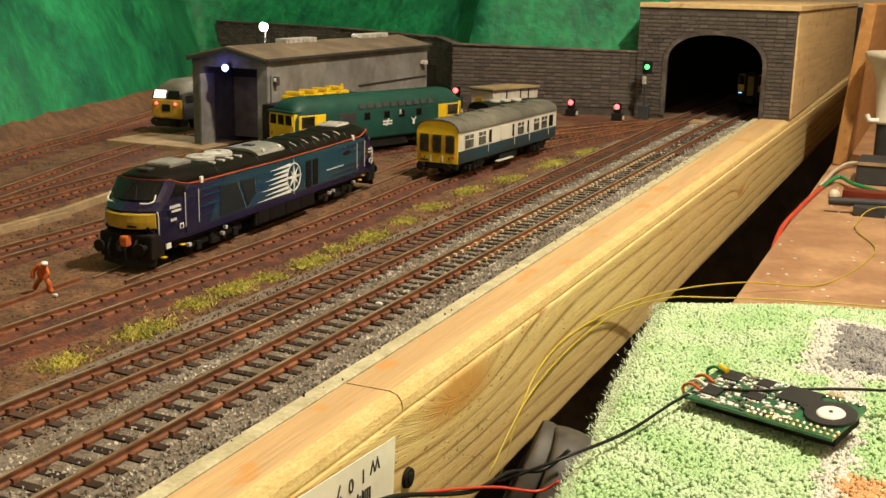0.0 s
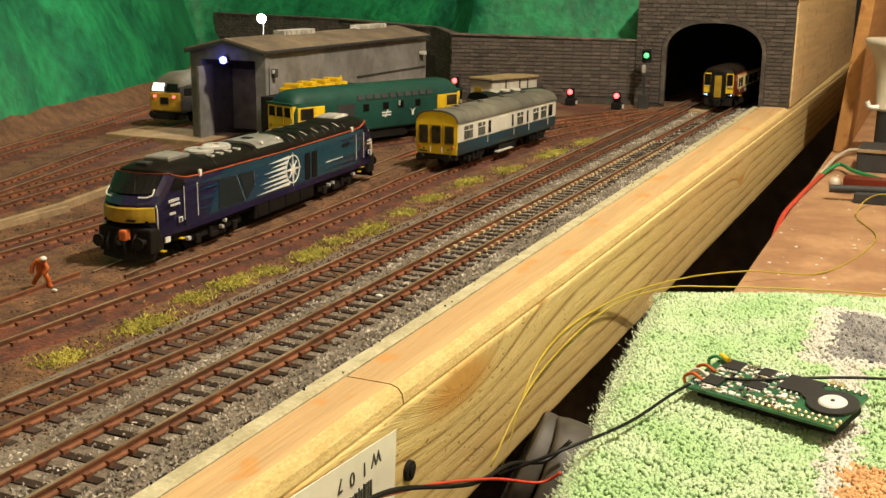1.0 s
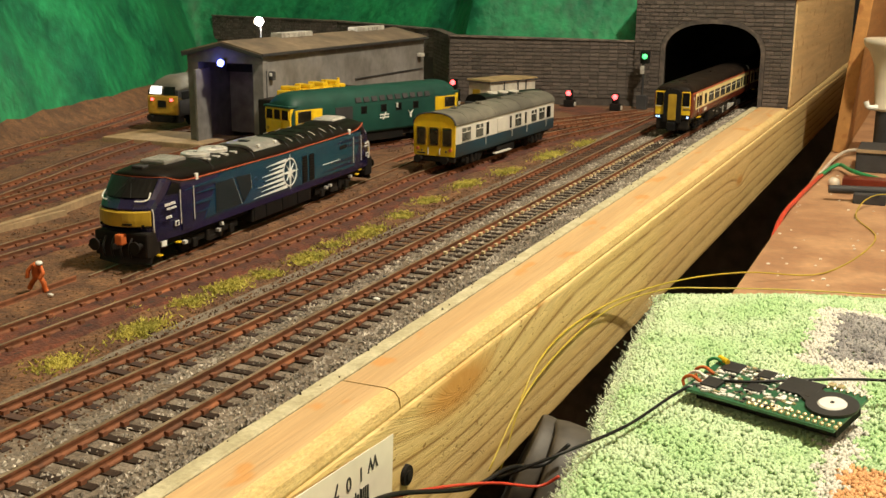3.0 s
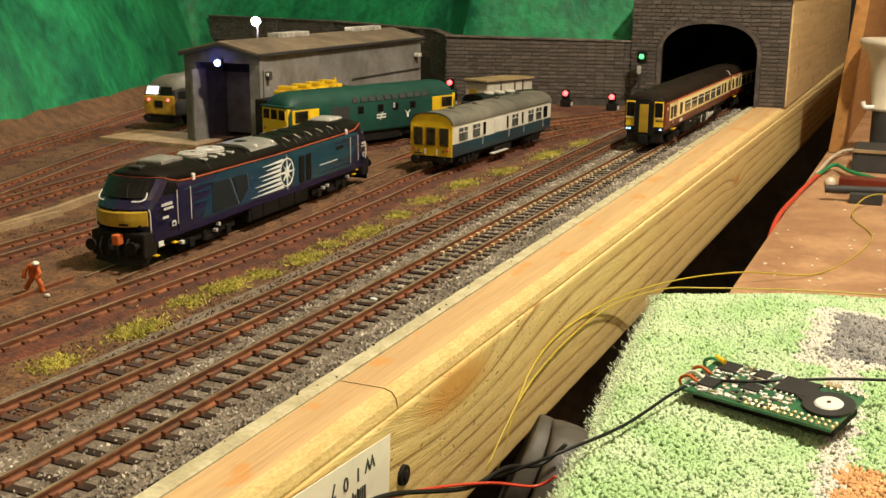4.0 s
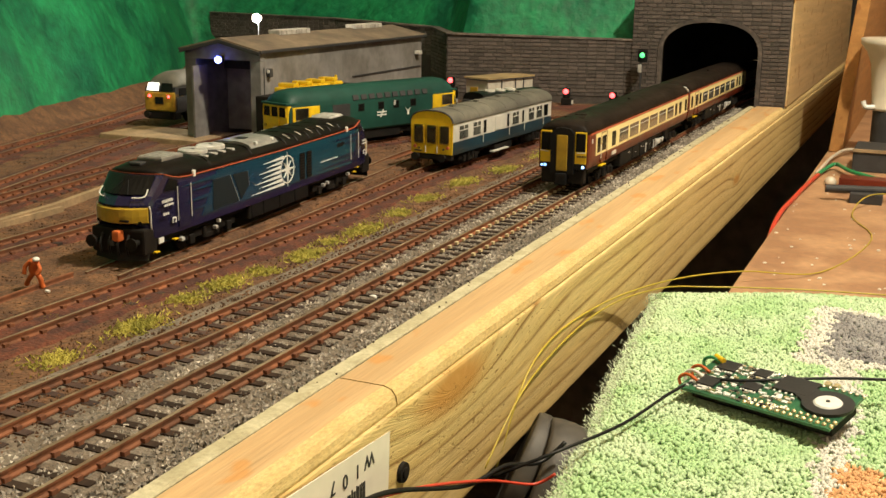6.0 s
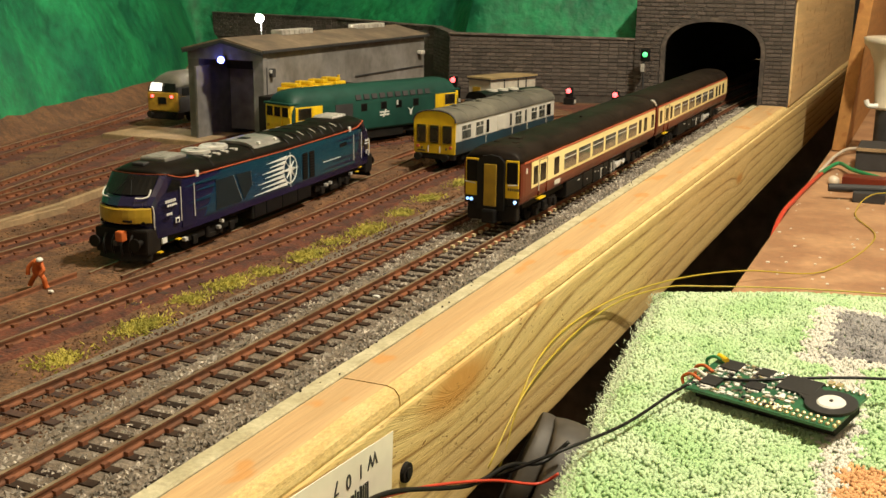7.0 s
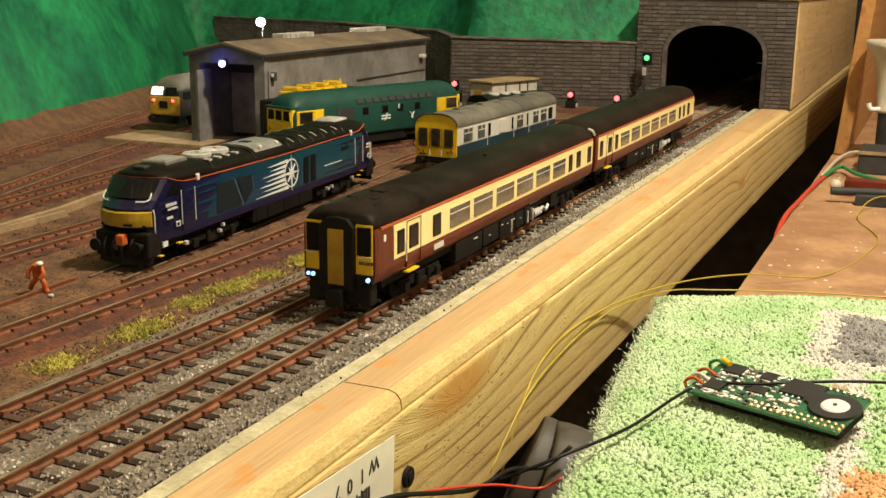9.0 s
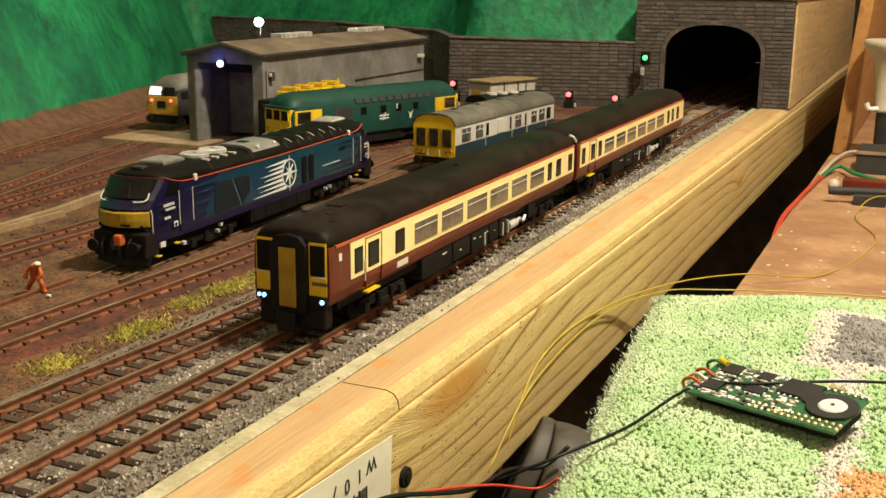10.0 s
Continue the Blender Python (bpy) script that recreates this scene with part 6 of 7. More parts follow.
def crossing_board():
    tagged(mesh_object("crossing_board", one_box(-0.0280, -0.0080, 0.868, 0.896, -0.0045, -0.0008, bevel=0.0005), "concrete"), "tan crossing board between the rails", "board")
    tagged(mesh_object("timber_edging", one_box(-0.2610, -0.2580, 0.10, 0.16, -0.005, -0.001), "concrete"), "tan timber edging on the earth", "edging")
    bm = bmesh.new()
    loft(bm, [[Vector((x, y, z)) for x, z in ((a - 0.0022, -0.006), (a + 0.0022, -0.006), (a + 0.0022, 0.0002), (a - 0.0022, 0.0002))] for a, y in ((-0.2600, 0.10), (-0.2650, 0.16), (-0.2880, 0.27), (-0.3050, 0.38))])
    tagged(mesh_object("timber_edging", bm, "concrete"), "tan timber edging along the shed road", "edging")


# ---- bench things ----
def towel():
    rng = np.random.default_rng(5)
    edge = [(0.0030, 0.1080), (0.0840, 0.1010), (0.1520, 0.0930), (0.2200, 0.0865), (0.2700, 0.0822), (0.2976, 0.0775)]
    ys, xs_ = [-0.30] + [e[0] for e in edge] + [0.33], [0.120] + [e[1] for e in edge] + [0.077]

    def x_left(y):
        return np.interp(y, ys, xs_)

    def y_far(x):
        return 0.298 + (x - 0.077) * 0.42

    def height(x, y):
        x, y = np.asarray(x, float), np.asarray(y, float)
        d = np.minimum(x - x_left(y), (y_far(x) - y))
        rise = 0.0052 * (1 - np.exp(-np.maximum(d, 0) / 0.006))
        fold = 0.0016 * np.sin(x * 42 + y * 25) * np.exp(-((x - 0.25) / 0.12) ** 2)
        return -0.0498 + rise + fold

    bm = bmesh.new()
    N = 60
    cols = []
    for j in range(N + 1):
        y = -0.30 + j * (0.60 + 0.0) / N
        row = []
        for i in range(N + 1):
            x = float(x_left(y)) + (0.62 - float(x_left(y))) * (i / N) ** 1.4
            yy = min(y, y_far(x))
            if y > 0.28:
                yy = y + (y_far(x) - 0.298) * (y - 0.28) / 0.02
            z = float(height(x, yy)) - 0.0022
            row.append(bm.verts.new((x, yy, z)))
        cols.append(row)
    for a, b in zip(cols, cols[1:]):
        for i in range(N):
            bm.faces.new((a[i], a[i + 1], b[i + 1], b[i]))
    t = tagged(mesh_object("towel", bm, "towel_green", smooth=True), "pale green terry towel with white, grey and orange patches", "towel")
    sol = t.modifiers.new("thickness", "SOLIDIFY")
    sol.thickness, sol.offset = 0.0016, 0
    n = 46000
    u = rng.random(n)
    y = -0.02 + u * 0.40
    x = x_left(y) - 0.0015 + rng.random(n) ** 1.05 * 0.20
    keep = y < y_far(x) + 0.001
    x, y = x[keep], y[keep]
    jit = 0.0030 * np.sin(x * 900) * np.cos(y * 700) + 0.002 * np.sin(y * 310 + x * 150)
    xx, yy = x + jit, y + jit
    grey = (xx > 0.184) & (yy > 0.205) & (yy < 0.293)
    white = ((xx > 0.1715) & (yy > 0.195) & (yy < 0.300)) | ((xx > 0.187 + (0.2 - yy) * 0.05) & (xx < 0.203 + (0.2 - yy) * 0.04) & (yy < 0.21))
    orange = (xx > 0.2025) & (yy < 0.082)
    kind = np.where(grey, 2, np.where(orange, 3, np.where(white, 1, 0)))
    z = height(x, y)
    lean = rng.normal(0, 0.55, (len(x), 2)) + np.array([0.25, -0.2])
    ln = rng.uniform(0.0018, 0.0030, len(x))
    r = rng.uniform(0.00085, 0.00130, len(x))
    for k, (nm, mt) in enumerate((("pile_green", "towel_green"), ("pile_white", "towel_white"), ("pile_grey", "towel_grey"), ("pile_orange", "towel_orange"))):
        idx = np.nonzero(kind == k)[0]
        verts, faces = [], []
        for i in idx:
            d = Vector((lean[i, 0], lean[i, 1], 1.0)).normalized()
            p = Vector((x[i], y[i], z[i] - 0.0014))
            u1 = d.cross(Vector((0.3, 0.1, 0.9))).normalized()
            v1 = d.cross(u1)
            b = len(verts)
            q = p + d * ln[i] * 0.62
            for a in (0, 2.09, 4.19):
                verts.append(p + (u1 * math.cos(a) + v1 * math.sin(a)) * r[i] * 0.8)
            for a in (0.5, 2.6, 4.7):
                verts.append(q + (u1 * math.cos(a) + v1 * math.sin(a)) * r[i])
            verts.append(p + d * ln[i])
            for a in range(3):
                c = (a + 1) % 3
                faces += [(b + a, b + c, b + 3 + c, b + 3 + a), (b + 3 + a, b + 3 + c, b + 6)]
        me = bpy.data.meshes.new(nm)
        me.from_pydata(verts, [], faces)
        me.materials.append(M[mt])
        for p in me.polygons:
            p.use_smooth = True
        o = new(nm, me)
        o.parent = t
        tagged(o, nm.split("_")[1] + " terry pile loops", kind="stuff")
    verts, faces = [], []
    for _ in range(5500):
        yy = rng.uniform(-0.02, 0.30)
        xx = float(x_left(yy)) + rng.normal(0.001, 0.0022)
        if rng.random() < 0.22:
            xx = rng.uniform(0.078, 0.20)
            yy = float(y_far(xx)) + rng.normal(0, 0.0012)
        p = Vector((xx, yy, float(height(xx, yy)) - 0.0005))
        q = p + Vector((rng.normal(-0.0008, 0.0011), rng.normal(0, 0.0012), rng.uniform(0.0003, 0.0018)))
        m = (p + q) / 2 + Vector((rng.normal(0, 0.0006), rng.normal(0, 0.0006), 0.0005))
        b = len(verts)
        w = Vector((0.00012, 0.00010, 0))
        verts += [p - w, p + w, m - w, m + w, q]
        faces += [(b, b + 1, b + 3, b + 2), (b + 2, b + 3, b + 4)]
    me = bpy.data.meshes.new("fringe")
    me.from_pydata(verts, [], faces)
    me.materials.append(M["towel_fringe"])
    o = new("fringe", me)
    o.parent = t
    tagged(o, "pale fluffy edge fibres", kind="stuff")


def circuit_board():
    # board axes: u along its length, v across
    o = Vector((0.1303, 0.1158, -0.0380))
    ang, Lb, Wb = -19.5, 0.0735, 0.0365
    b = empty("circuit_board", Matrix.Translation(o) @ pose(0, 0, 0, 8.0, -0.5, ang) @ Matrix.Diagonal((0.96, 0.96, 1, 1)), "green electronic decoder board lying on the towel", "circuit board")
    part("substrate", one_box(0, Lb, 0, Wb, -0.0006, 0.0008, bevel=0.0002), "board_green", b, "green board")
    part("lower_module", one_box(0.004, Lb * 0.98, 0.006, Wb - 0.006, -0.0060, -0.0006, bevel=0.0004), "matt_black", b)
    rng = random.Random(3)
    for x0, x1, y0, y1, h in ((0.006, 0.0145, 0.0060, 0.0150, 0.0014), (0.0060, 0.0150, 0.0245, 0.0335, 0.0014), (0.0235, 0.0305, 0.0270, 0.0345, 0.0012), (0.0250, 0.0330, 0.0130, 0.0200, 0.0012), (0.0370, 0.0540, 0.0200, 0.0345, 0.0013)):
        c = part("chip", one_box(x0, x1, y0, y1, 0.0008, 0.0008 + h, bevel=0.0002), "chip", b)
        for k in range(6):
            xx = x0 + (k + 0.5) * (x1 - x0) / 6
            part("leg", one_box(xx - 0.0004, xx + 0.0004, y0 - 0.0014, y0, 0.0008, 0.0014), "white", c)
            part("leg", one_box(xx - 0.0004, xx + 0.0004, y1, y1 + 0.0014, 0.0008, 0.0014), "white", c)
    for k in range(300):
        x, y = rng.uniform(0.002, 0.050), rng.uniform(0.002, Wb - 0.002)
        if (0.037 < x and 0.018 < y < 0.036):
            continue
        s, w = rng.uniform(0.0005, 0.0015), rng.uniform(0.0004, 0.0010)
        part("component", one_box(x - s, x + s, y - w, y + w, 0.0008, 0.0008 + rng.uniform(0.0004, 0.0009)), rng.choice(["solder", "solder", "white", "white", "coach_grey", "gold", "chip", "white"]), b)
    for k in range(14):
        x = 0.0330 + k * 0.0031
        for y in (0.0022, 0.0058, Wb - 0.0022):
            bm = bmesh.new()
            bmesh.ops.create_icosphere(bm, subdivisions=1, radius=0.00118, matrix=Matrix.Translation((x, y, 0.0010)))
            part("pad", bm, "gold" if y < 0.03 else "solder", b)
    sp = part("speaker", cyl(bmesh.new(), (0.0640, 0.0190, 0.0008), (0.0640, 0.0190, 0.0022), 0.0112, seg=36), "chip", b, "round black speaker")
    part("cone", cyl(bmesh.new(), (0.0640, 0.0190, 0.0022), (0.0640, 0.0190, 0.0028), 0.0062, 0.0055, seg=30), "white", sp, "white speaker cone")
    part("cap", cyl(bmesh.new(), (0.0640, 0.0190, 0.0028), (0.0640, 0.0190, 0.0031), 0.0009, seg=12), "chip", sp)
    for y, mt in ((0.008, "orange"), (0.013, "white"), (0.019, "orange"), (0.030, "wire_green")):
        bm = bmesh.new()
        tube(bm, [(0.006, y, 0.0014), (0.000, y + 0.001, 0.0030), (-0.004, y, 0.0005), (-0.001, y - 0.002, -0.004)], 0.0008, seg=7)
        part("lead", bm, mt, b)
    part("speaker_bridge", plate(bmesh.new(), [(0.0480, 0.0200, 0.0008), (0.0590, 0.0120, 0.0008), (0.0590, 0.0270, 0.0008), (0.0480, 0.0330, 0.0008)], (0, 0, 0.0012)), "chip", b)
    part("yellow_sleeve", cyl(bmesh.new(), (0.001, 0.0330, 0.0030), (0.007, 0.0300, 0.0030), 0.0013, seg=10), "yellow", b, "yellow heat-shrink sleeve")
    for k in range(2):
        part("component", one_box(0.0545 + k * 0.004, 0.0570 + k * 0.004, 0.0350, 0.0385, 0.0008, 0.0020), "gold", b)


def wire(name, pts, r, mat, label):
    return tagged(mesh_object(name, tube(bmesh.new(), pts, r), mat, smooth=True), label, "wire", "loose wires")


def wires_and_clutter():
    wire("wire", [(0.0660, 0.060, -0.066), (0.0680, 0.1000, -0.030), (0.0690, 0.190, -0.0300), (0.0850, 0.290, -0.038), (0.120, 0.350, -0.0420), (0.165, 0.400, -0.0492), (0.190, 0.520, -0.0492), (0.170, 0.600, -0.048), (0.1830, 0.660, -0.040), (0.230, 0.700, -0.048)], 0.00050, "wire_yellow", "thin yellow wire trailing over the bench edge")
    wire("wire", [(0.0665, 0.045, -0.060), (0.0690, 0.0950, -0.036), (0.0700, 0.200, -0.0340), (0.0840, 0.280, -0.0400), (0.110, 0.305, -0.0422), (0.160, 0.325, -0.0425), (0.230, 0.340, -0.0425)], 0.00045, "wire_yellow", "thin yellow wire over the towel edge")
    wire("wire", [(0.080, 0.020, -0.050), (0.1020, 0.032, -0.0400), (0.118, 0.070, -0.0400), (0.135, 0.120, -0.0365), (0.160, 0.125, -0.0330), (0.215, 0.150, -0.0320), (0.30, 0.19, -0.042)], 0.0007, "black", "thin black wire lying across the towel")
    wire("wire", [(0.0700, -0.100, -0.012), (0.0720, -0.0718, -0.0204), (0.0760, -0.0342, -0.0312), (0.0840, 0.0038, -0.0440), (0.0950, 0.0239, -0.0520), (0.1030, 0.0260, -0.0470)], 0.0006, "wire_red", "red wire in front of the beam")
    wire("wire", [(0.0730, -0.0800, -0.018), (0.0740, -0.0562, -0.0236), (0.0800, -0.0083, -0.0415), (0.0850, 0.0192, -0.0442), (0.0920, 0.0395, -0.0500), (0.1000, 0.048, -0.0430)], 0.0009, "black", "black wire looped over the cable")
    wire("cable", [(0.1135, 0.46, -0.12), (0.1145, 0.54, -0.055), (0.1180, 0.66, -0.0478), (0.1260, 0.80, -0.0470), (0.1300, 0.84, -0.0470)], 0.0020, "wire_red", "thick red wire drooping off the bench")
    wire("cable", [(0.1240, 0.78, -0.0470), (0.1360, 0.84, -0.0440), (0.1550, 0.80, -0.0440), (0.20, 0.76, -0.0470)], 0.0020, "wire_green", "green insulated wire on the bench")
    wire("cable", [(0.1230, 0.79, -0.0470), (0.1300, 0.90, -0.0440), (0.1480, 0.96, -0.0440), (0.22, 0.97, -0.0470)], 0.0018, "wire_white", "white insulated wire on the bench")
    # rubber-covered plug hanging below the beam
    pl = empty("cable_reel", pose(0.0790, 0.050, -0.0750, 0, 24, -6), "dusty grey rubber cable coil hanging by the beam", "cable coil")
    for dx, dy, rr, th, tilt, nm in ((0.006, 0.018, 0.0300, 0.0110, 22, "outer_coil"), (-0.008, 0.020, 0.0270, 0.0045, 16, "inner_coil")):
        bm = bmesh.new()
        rings = []
        for k in range(41):
            a = 2 * math.pi * k / 40
            c = Vector((0, math.cos(a), math.sin(a)))
            rings.append([Vector((dx, dy, 0)) + Matrix.Rotation(radians(tilt), 3, "Z") @ (c * (rr + math.sin(q) * th * 0.28) + Vector((math.cos(q) * th, 0, 0))) for q in (2 * math.pi * m / 12 for m in range(12))])
        loft(bm, rings, caps=False)
        part(nm, bm, "rubber", pl, smooth=True)
        turn = Matrix.Rotation(radians(tilt), 3, "Z")
        part("cheek", cyl(bmesh.new(), Vector((dx, dy, 0)) + turn @ Vector((-th * 0.8, 0, 0)), Vector((dx, dy, 0)) + turn @ Vector((th * 0.8, 0, 0)), rr, seg=40), "rubber", pl)
    # label on the beam: characters that can be read, printed upside down, with bars under them
    lab = empty("paper_label", pose(0.0656, -0.0740, -0.0250), "white paper price label stuck on the beam", "label")
    bm = bmesh.new()
    plate(bm, [(0, -0.055, -0.004), (0, 0.0300, -0.0110), (0, 0.0315, 0.0155), (0, -0.0500, 0.0215)], (0.0004, 0, 0))
    part("paper", bm, "paper", lab)
    for ch, y, z in (("W", 0.0163, 0.0116), ("1", 0.0083, 0.0109), ("0", 0.0002, 0.0110), ("7", -0.0076, 0.0120)):
        cu = bpy.data.curves.new("character", "FONT")
        cu.body, cu.size, cu.align_x, cu.align_y, cu.extrude = ch, 0.0068, "CENTER", "CENTER", 0.0001
        me_ob = bpy.data.objects.new("character", cu)
        scene.collection.objects.link(me_ob)
        bpy.context.view_layer.update()
        me = bpy.data.meshes.new_from_object(me_ob.evaluated_get(bpy.context.evaluated_depsgraph_get()))
        bpy.data.objects.remove(me_ob)
        me.materials.clear()
        me.materials.append(M["ink"])
        o = new("character", me)
        o.parent = lab
        o.matrix_basis = Matrix.Translation((0.0006, y, z)) @ Matrix(((0, 0, 1), (1, 0, 0), (0, 1, 0))).to_4x4() @ Matrix.Rotation(radians(180), 4, "Z")
    rng = random.Random(8)
    y = -0.0060
    while y < 0.0125:
        w = rng.choice([0.0004, 0.0006, 0.0010])
        part("bar", one_box(0.0004, 0.0007, y, y + w, -0.0105, 0.0045 + 0.0015 * rng.random()), "ink", lab)
        y += w + rng.choice([0.0005, 0.0008])
    bm = bmesh.new()
    cyl(bm, (0.0640, -0.0330, -0.0285), (0.0672, -0.0330, -0.0285), 0.0042, 0.0036, seg=20)
    cyl(bm, (0.0670, -0.0330, -0.0285), (0.0678, -0.0330, -0.0285), 0.0020, seg=12)
    tagged(mesh_object("knot_plug", bm, "matt_black", smooth=False), "black hole plug in the beam", "plug")
    # tools at the far end of the bench
    rod = empty("soldering_iron", pose(0, 0, 0), "black rod-like tool with a clip resting on the bench", "tool")
    part("shaft", cyl(bmesh.new(), (0.1420, 0.668, -0.0395), (0.2350, 0.690, -0.0395), 0.0036, seg=16), "shadow_grey", rod)
    part("clip", one_box(0.1630, 0.1900, 0.662, 0.682, -0.0500, -0.0410, bevel=0.001), "shadow_grey", rod)
    tagged(mesh_object("red_brick_block", one_box(0.1480, 0.240, 0.735, 0.755, -0.0500, -0.0400, bevel=0.001), "maroon"), "dull red block on the bench", "block")
    tagged(mesh_object("wire_scraps", one_box(0.1430, 0.1590, 0.705, 0.718, -0.0500, -0.0465, bevel=0.0012), "concrete"), "tan scrap of wood on the bench", "scrap")
    tagged(mesh_object("glue_lump", ball(bmesh.new(), (0.1400, 0.745, -0.0470), 0.0058), "cloudy", smooth=True), "cloudy glue lump on the bench", "glue")
    bm = one_box(0.1520, 0.245, 0.840, 0.905, -0.0500, -0.0270, bevel=0.0015)
    ob = tagged(mesh_object("sanding_block", bm, "shadow_grey"), "dark grey sanding block on the bench", "block")
    part("worn_edge", one_box(0.1515, 0.245, 0.8385, 0.8400, -0.0300, -0.0265, bevel=0.0004), "concrete", ob)
    cup = empty("plastic_cup", pose(0.1760, 0.9400, 0.0035), "cloudy translucent plastic funnel cup", "cup")
    bm = bmesh.new()
    prof = [(0.017, 0.0), (0.018, 0.003), (0.016, 0.006), (0.0205, 0.048), (0.0260, 0.062), (0.0325, 0.070), (0.0335, 0.076), (0.030, 0.077)]
    loft(bm, [[(r * math.cos(a), r * math.sin(a), z) for a in (2 * math.pi * k / 32 for k in range(32))] for r, z in prof])
    part("wall", bm, "cloudy", cup, smooth=True)
    bm = bmesh.new()
    tube(bm, [(-0.012, -0.012, 0.004), (-0.021, -0.014, 0.004), (-0.024, -0.014, 0.010)], 0.0028, seg=10)
    part("spout", bm, "white", cup)
    tagged(mesh_object("tin_can", cyl(bmesh.new(), (0.1790, 0.9400, -0.05), (0.1790, 0.9400, 0.0034), 0.017, seg=28), "shadow_grey"), "small dark tin on the bench", "tin")
    rng = random.Random(2)
    bm = bmesh.new()
    for k in range(90):
        x, y = rng.uniform(0.119, 0.24), rng.uniform(0.36, 0.95)
        s = rng.uniform(0.0004, 0.0012)
        box(bm, x - s, x + s, y - s, y + s * 1.5, -0.0502, -0.0500 + s * 0.6)
    tagged(mesh_object("crumbs", bm, "paper"), "pale crumbs and clippings on the bench", "crumbs", kind="stuff")


# ---- scatter: weeds, ballast, earth crumbs ----
def stones(name, label, n, place, size, mat, seed):
    """Small angular stones: place(rng, n) gives x, y, z arrays."""
    rng = np.random.default_rng(seed)
    x, y, z = place(rng, n)
    n = len(x)
    base = np.array([(1, 0, 0), (-0.5, 0.87, 0), (-0.5, -0.87, 0), (0.1, 0.1, 1), (0.0, -0.1, -0.7)])
    f = np.array([(0, 1, 3), (1, 2, 3), (2, 0, 3), (1, 0, 4), (2, 1, 4), (0, 2, 4)])
    a = rng.random(n) * 6.283
    t = rng.normal(0, 0.5, n)
    s = rng.uniform(size[0], size[1], n)
    v = base[None] * rng.uniform(0.7, 1.3, (n, 5, 1))
    ca, sa, ct, st = np.cos(a)[:, None], np.sin(a)[:, None], np.cos(t)[:, None], np.sin(t)[:, None]
    X, Y, Z = v[..., 0] * ca - v[..., 1] * sa, v[..., 0] * sa + v[..., 1] * ca, v[..., 2]
    X, Z = X * ct - Z * st, X * st + Z * ct
    P = np.stack([X, Y, Z], -1) * s[:, None, None] + np.stack([x, y, z], -1)[:, None]
    F = (f[None] + 5 * np.arange(n)[:, None, None]).reshape(-1, 3)
    me = bpy.data.meshes.new(name)
    me.from_pydata(P.reshape(-1, 3).tolist(), [], F.tolist())
    m = M[mat].copy()
    nt = m.node_tree
    bs = nt.nodes["Principled BSDF"]
    old = bs.inputs["Base Color"].links[0].from_socket
    g = nt.nodes.new("ShaderNodeNewGeometry")
    mr = nt.nodes.new("ShaderNodeMapRange")
    mr.inputs["To Min"].default_value, mr.inputs["To Max"].default_value = 0.5, 1.5
    mm = nt.nodes.new("ShaderNodeMix")
    mm.data_type, mm.blend_type = "RGBA", "MULTIPLY"
    mm.inputs["Factor"].default_value = 1
    nt.links.new(g.outputs["Random Per Island"], mr.inputs["Value"])
    nt.links.new(old, mm.inputs["A"])
    nt.links.new(mr.outputs["Result"], mm.inputs["B"])
    nt.links.new(mm.outputs["Result"], bs.inputs["Base Color"])
    me.materials.append(m)
    return tagged(new(name, me), label, "ballast", kind="stuff")


def ballast_place(rng, n):
    y = -0.24 + rng.random(n) ** 1.5 * 1.18
    x = -0.0270 + rng.random(n) * 0.0610
    z = np.full(n, -0.0038) + rng.normal(0, 0.0002, n)
    for c in (0.0, -0.040):
        near = np.abs(np.abs(x - c) - GAUGE) < 0.0015
        z = np.where(near, z - 0.0012, z)
        z = np.where(np.abs(x - c) < 0.0155, z - 0.0003, z)
    return x, y, z


def earth_place(rng, n):
    y = -0.20 + rng.random(n) ** 1.4 * 0.85
    x = -0.064 - rng.random(n) ** 1.5 * 0.44
    side = rng.random(n) < 0.2
    x = np.where(side, -0.026 - rng.random(n) * 0.034, x)
    return x, y, np.where((x > -0.160) & (x < -0.124), -0.0012, np.where(side, -0.0037, -0.0044))


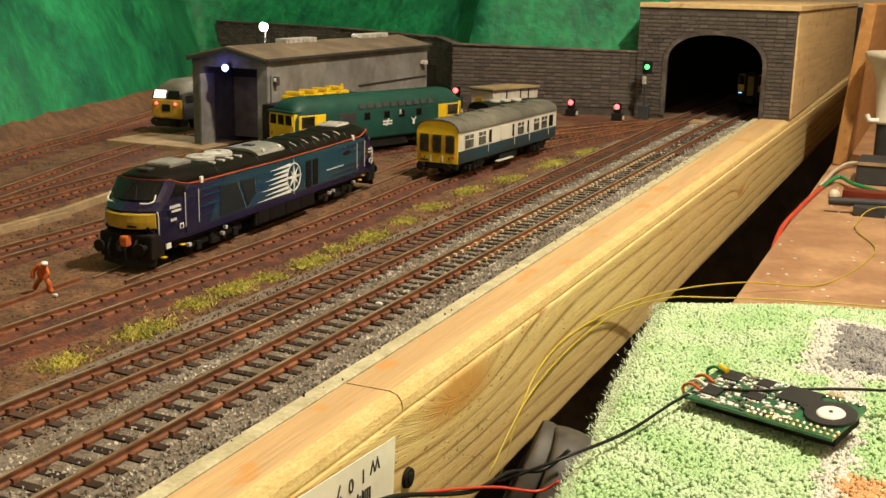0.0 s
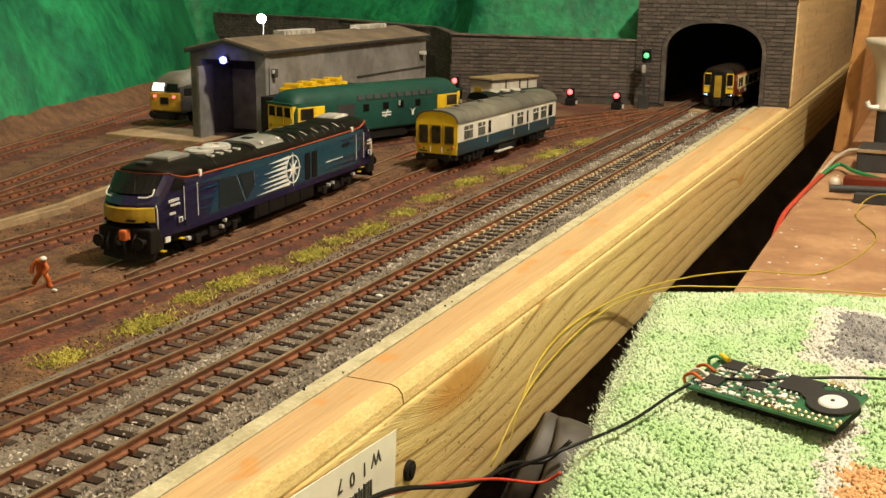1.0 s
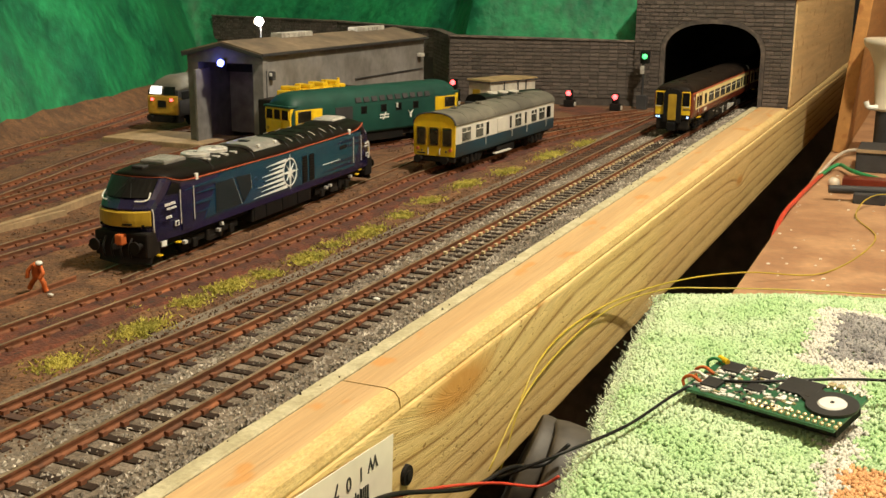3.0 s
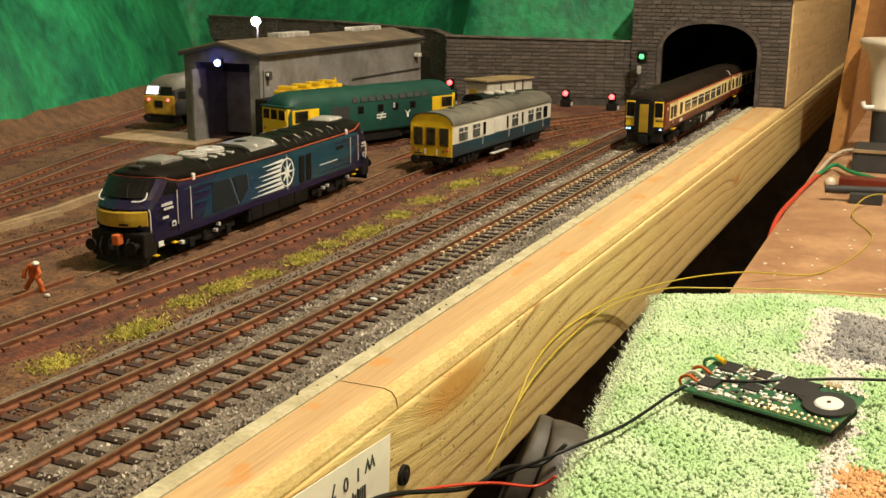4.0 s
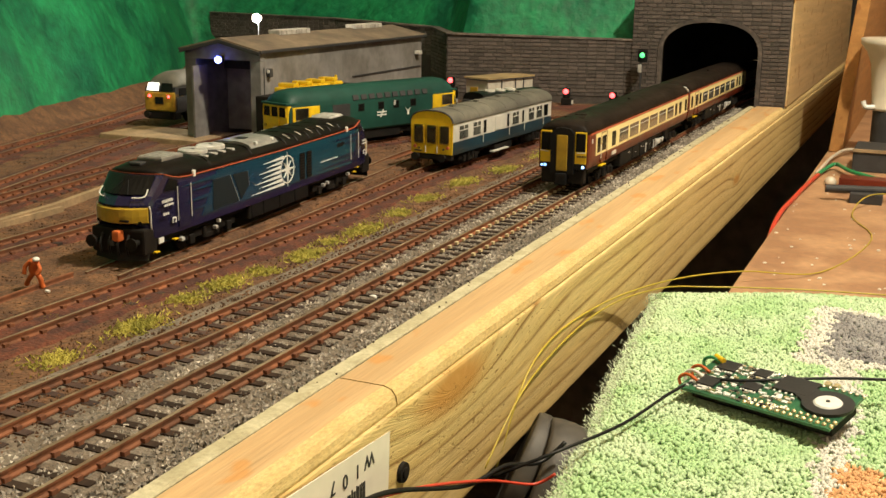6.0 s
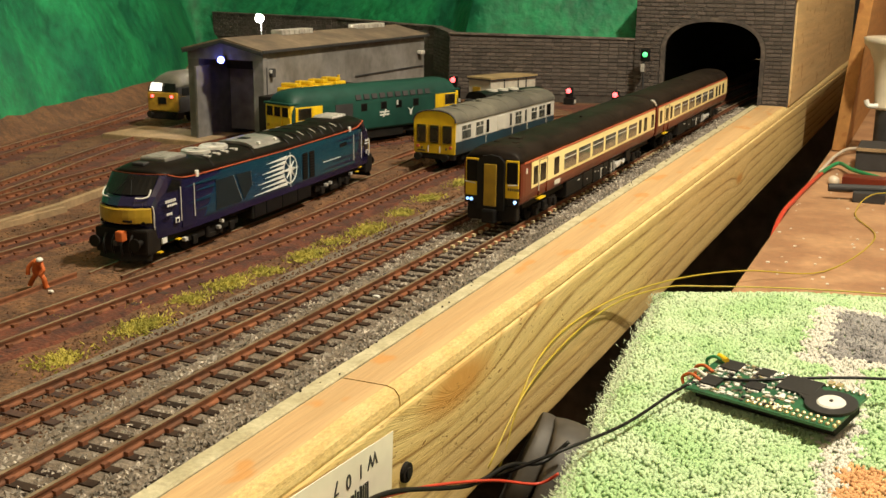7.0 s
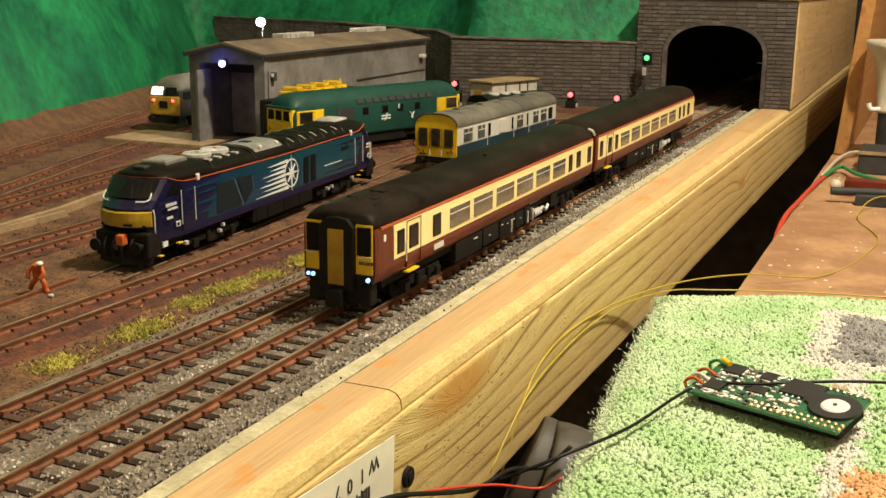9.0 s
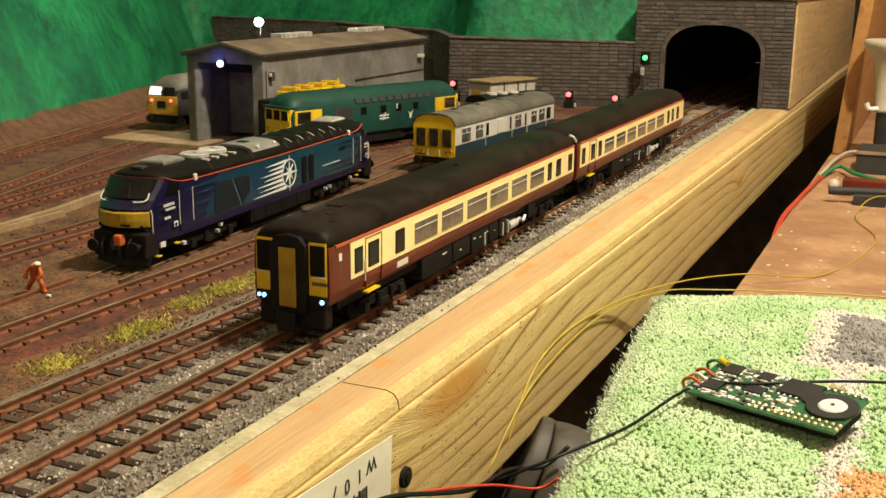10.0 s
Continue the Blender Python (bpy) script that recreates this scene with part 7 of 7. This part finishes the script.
def grass():
    rng = np.random.default_rng(11)
    verts, faces = [], []
    tufts = [(-0.0730, -0.048, 0.022, 240), (-0.0715, -0.001, 0.026, 420), (-0.0776, 0.040, 0.016, 200), (-0.0770, 0.069, 0.026, 420), (-0.0735, 0.095, 0.014, 180), (-0.0711, 0.133, 0.026, 380), (-0.0713, 0.200, 0.032, 420), (-0.0740, 0.250, 0.020, 200), (-0.0790, 0.300, 0.022, 240), (-0.0800, 0.367, 0.030, 380), (-0.0730, 0.430, 0.030, 320), (-0.0690, 0.520, 0.045, 480), (-0.0630, 0.600, 0.035, 240), (-0.3740, 0.2835, 0.028, 300), (-0.3620, 0.25, 0.02, 160), (-0.460, 0.35, 0.03, 200), (-0.0980, 0.02, 0.010, 90), (-0.1080, 0.09, 0.008, 60), (-0.110, -0.01, 0.008, 70), (-0.5, 0.42, 0.03, 200), (-0.075, 0.165, 0.02, 120)]
    for cx, cy, ln, n in tufts:
        for _ in range(round(n * 1.5)):
            x, y = cx + rng.normal(0, 0.0042), cy + rng.normal(0, ln * 0.30)
            a, h = rng.random() * 6.28, rng.uniform(0.0002, 0.0010)
            lx, ly = rng.normal(0, 0.0013, 2)
            w = 0.00036
            dx, dy = math.cos(a) * w, math.sin(a) * w
            b = len(verts)
            z = -0.0042
            verts += [(x - dx, y - dy, z), (x + dx, y + dy, z), (x + lx * 0.5 - dy, y + ly * 0.5 + dx, z), (x + lx, y + ly, z + h + 0.0008)]
            faces += [(b, b + 1, b + 3), (b + 1, b + 2, b + 3), (b + 2, b, b + 3)]
    me = bpy.data.meshes.new("grass")
    me.from_pydata(verts, [], faces)
    me.materials.append(M["grass"])
    tagged(new("grass", me), "yellow-green static grass weeds along the verge", "grass", kind="stuff")


def strip_place(rng, n):
    y = -0.22 + rng.random(n) * 1.0
    return 0.0338 + rng.random(n) ** 2 * 0.0055, y, np.full(n, 0.0024)


def litter():
    for x, y, z, s, mt, label in ((-0.1313, 0.0108, 0.0002, 0.0013, "white", "tiny white chip on the earth"), (-0.0007, 0.0743, -0.0020, 0.0016, "white", "tiny white chip between the rails"), (-0.0150, 0.1126, -0.0030, 0.0016, "teal", "tiny blue chip beside the rail")):
        bm = bmesh.new()
        bmesh.ops.create_icosphere(bm, subdivisions=1, radius=s, matrix=Matrix.Translation((x, y, z)) @ Matrix.Diagonal((1.4, 0.8, 0.6, 1)))
        tagged(mesh_object("chip_of_litter", bm, mt), label, "litter")


# ---- place the things ----
engine_shed()
yard_lamp()
relay_hut()
ground_signal(-0.2868, 0.8200, "black ground signal showing red beside the hut", 0.0112)
ground_signal(-0.1656, 0.8750, "black ground signal showing red below the brick wall")
ground_signal(-0.1068, 0.8600, "black ground signal showing red near the tunnel")
colour_signal()
blue_locomotive()
inspection_coach()
green_locomotive()
yellow_locomotive()
crates()
black_locomotive()
crossing_board()
worker_figure()
car_front = railcar("maroon and cream railcar with a yellow cab end and lit headlights", True)
car_rear = railcar("maroon and cream trailing railcar coupled behind", False)
towel()
circuit_board()
wires_and_clutter()
grass()
litter()
stones("strip_crumbs", "dark ballast crumbs on the pale edge strip", 70, strip_place, (0.0003, 0.0008), "sleeper", 9)
stones("ballast", "loose grey ballast stones between the rails", 19000, ballast_place, (0.0006, 0.0012), "ballast", 3)
stones("earth_crumbs", "loose brown earth crumbs in the yard", 34000, earth_place, (0.0003, 0.0008), "earth", 4)
tracks()
lay_portal()
lay_wall(runs[0], range(15))
lay_wall(runs[1], range(12))
lay_wall(runs[2], range(8))
lay_wall(runs[3], range(8))


# ---- what moves ----
FRONT = [(0.0, 1.068), (0.5, 0.968), (1.0, 0.876), (1.5, 0.804), (2.0, 0.749), (2.5, 0.705), (3.0, 0.661), (3.5, 0.615), (4.0, 0.5675), (4.5, 0.516), (5.0, 0.465), (5.5, 0.411), (6.0, 0.348), (6.5, 0.281), (7.0, 0.216), (7.5, 0.1595), (8.0, 0.113), (8.5, 0.0735), (9.0, 0.042), (9.5, 0.0194), (10.0, 0.0065)]


def motions():
    line = resample(spline(LINE_1), 0.002)
    ys = np.array([p.y for p in line])
    xs_ = np.array([p.x for p in line])

    def at(y):
        if y > ys[-1]:
            k = (xs_[-1] - xs_[-6]) / (ys[-1] - ys[-6])
            return float(xs_[-1] + (y - ys[-1]) * k)
        return float(np.interp(y, ys, xs_))

    for car, back in ((car_front, 0.0), (car_rear, CAR_LENGTH + 0.0080)):
        rows = []
        for t, y in FRONT:
            f = y + back
            a, b = f + 0.050, f + CAR_LENGTH - 0.050
            xa, xb = at(a), at(b)
            turn = math.atan2(xb - xa, b - a)
            x0 = xa - math.tan(turn) * 0.050
            rows.append((t, pose(x0, f, 0, 0, 0, -math.degrees(turn))))
        walk(car, rows)


motions()
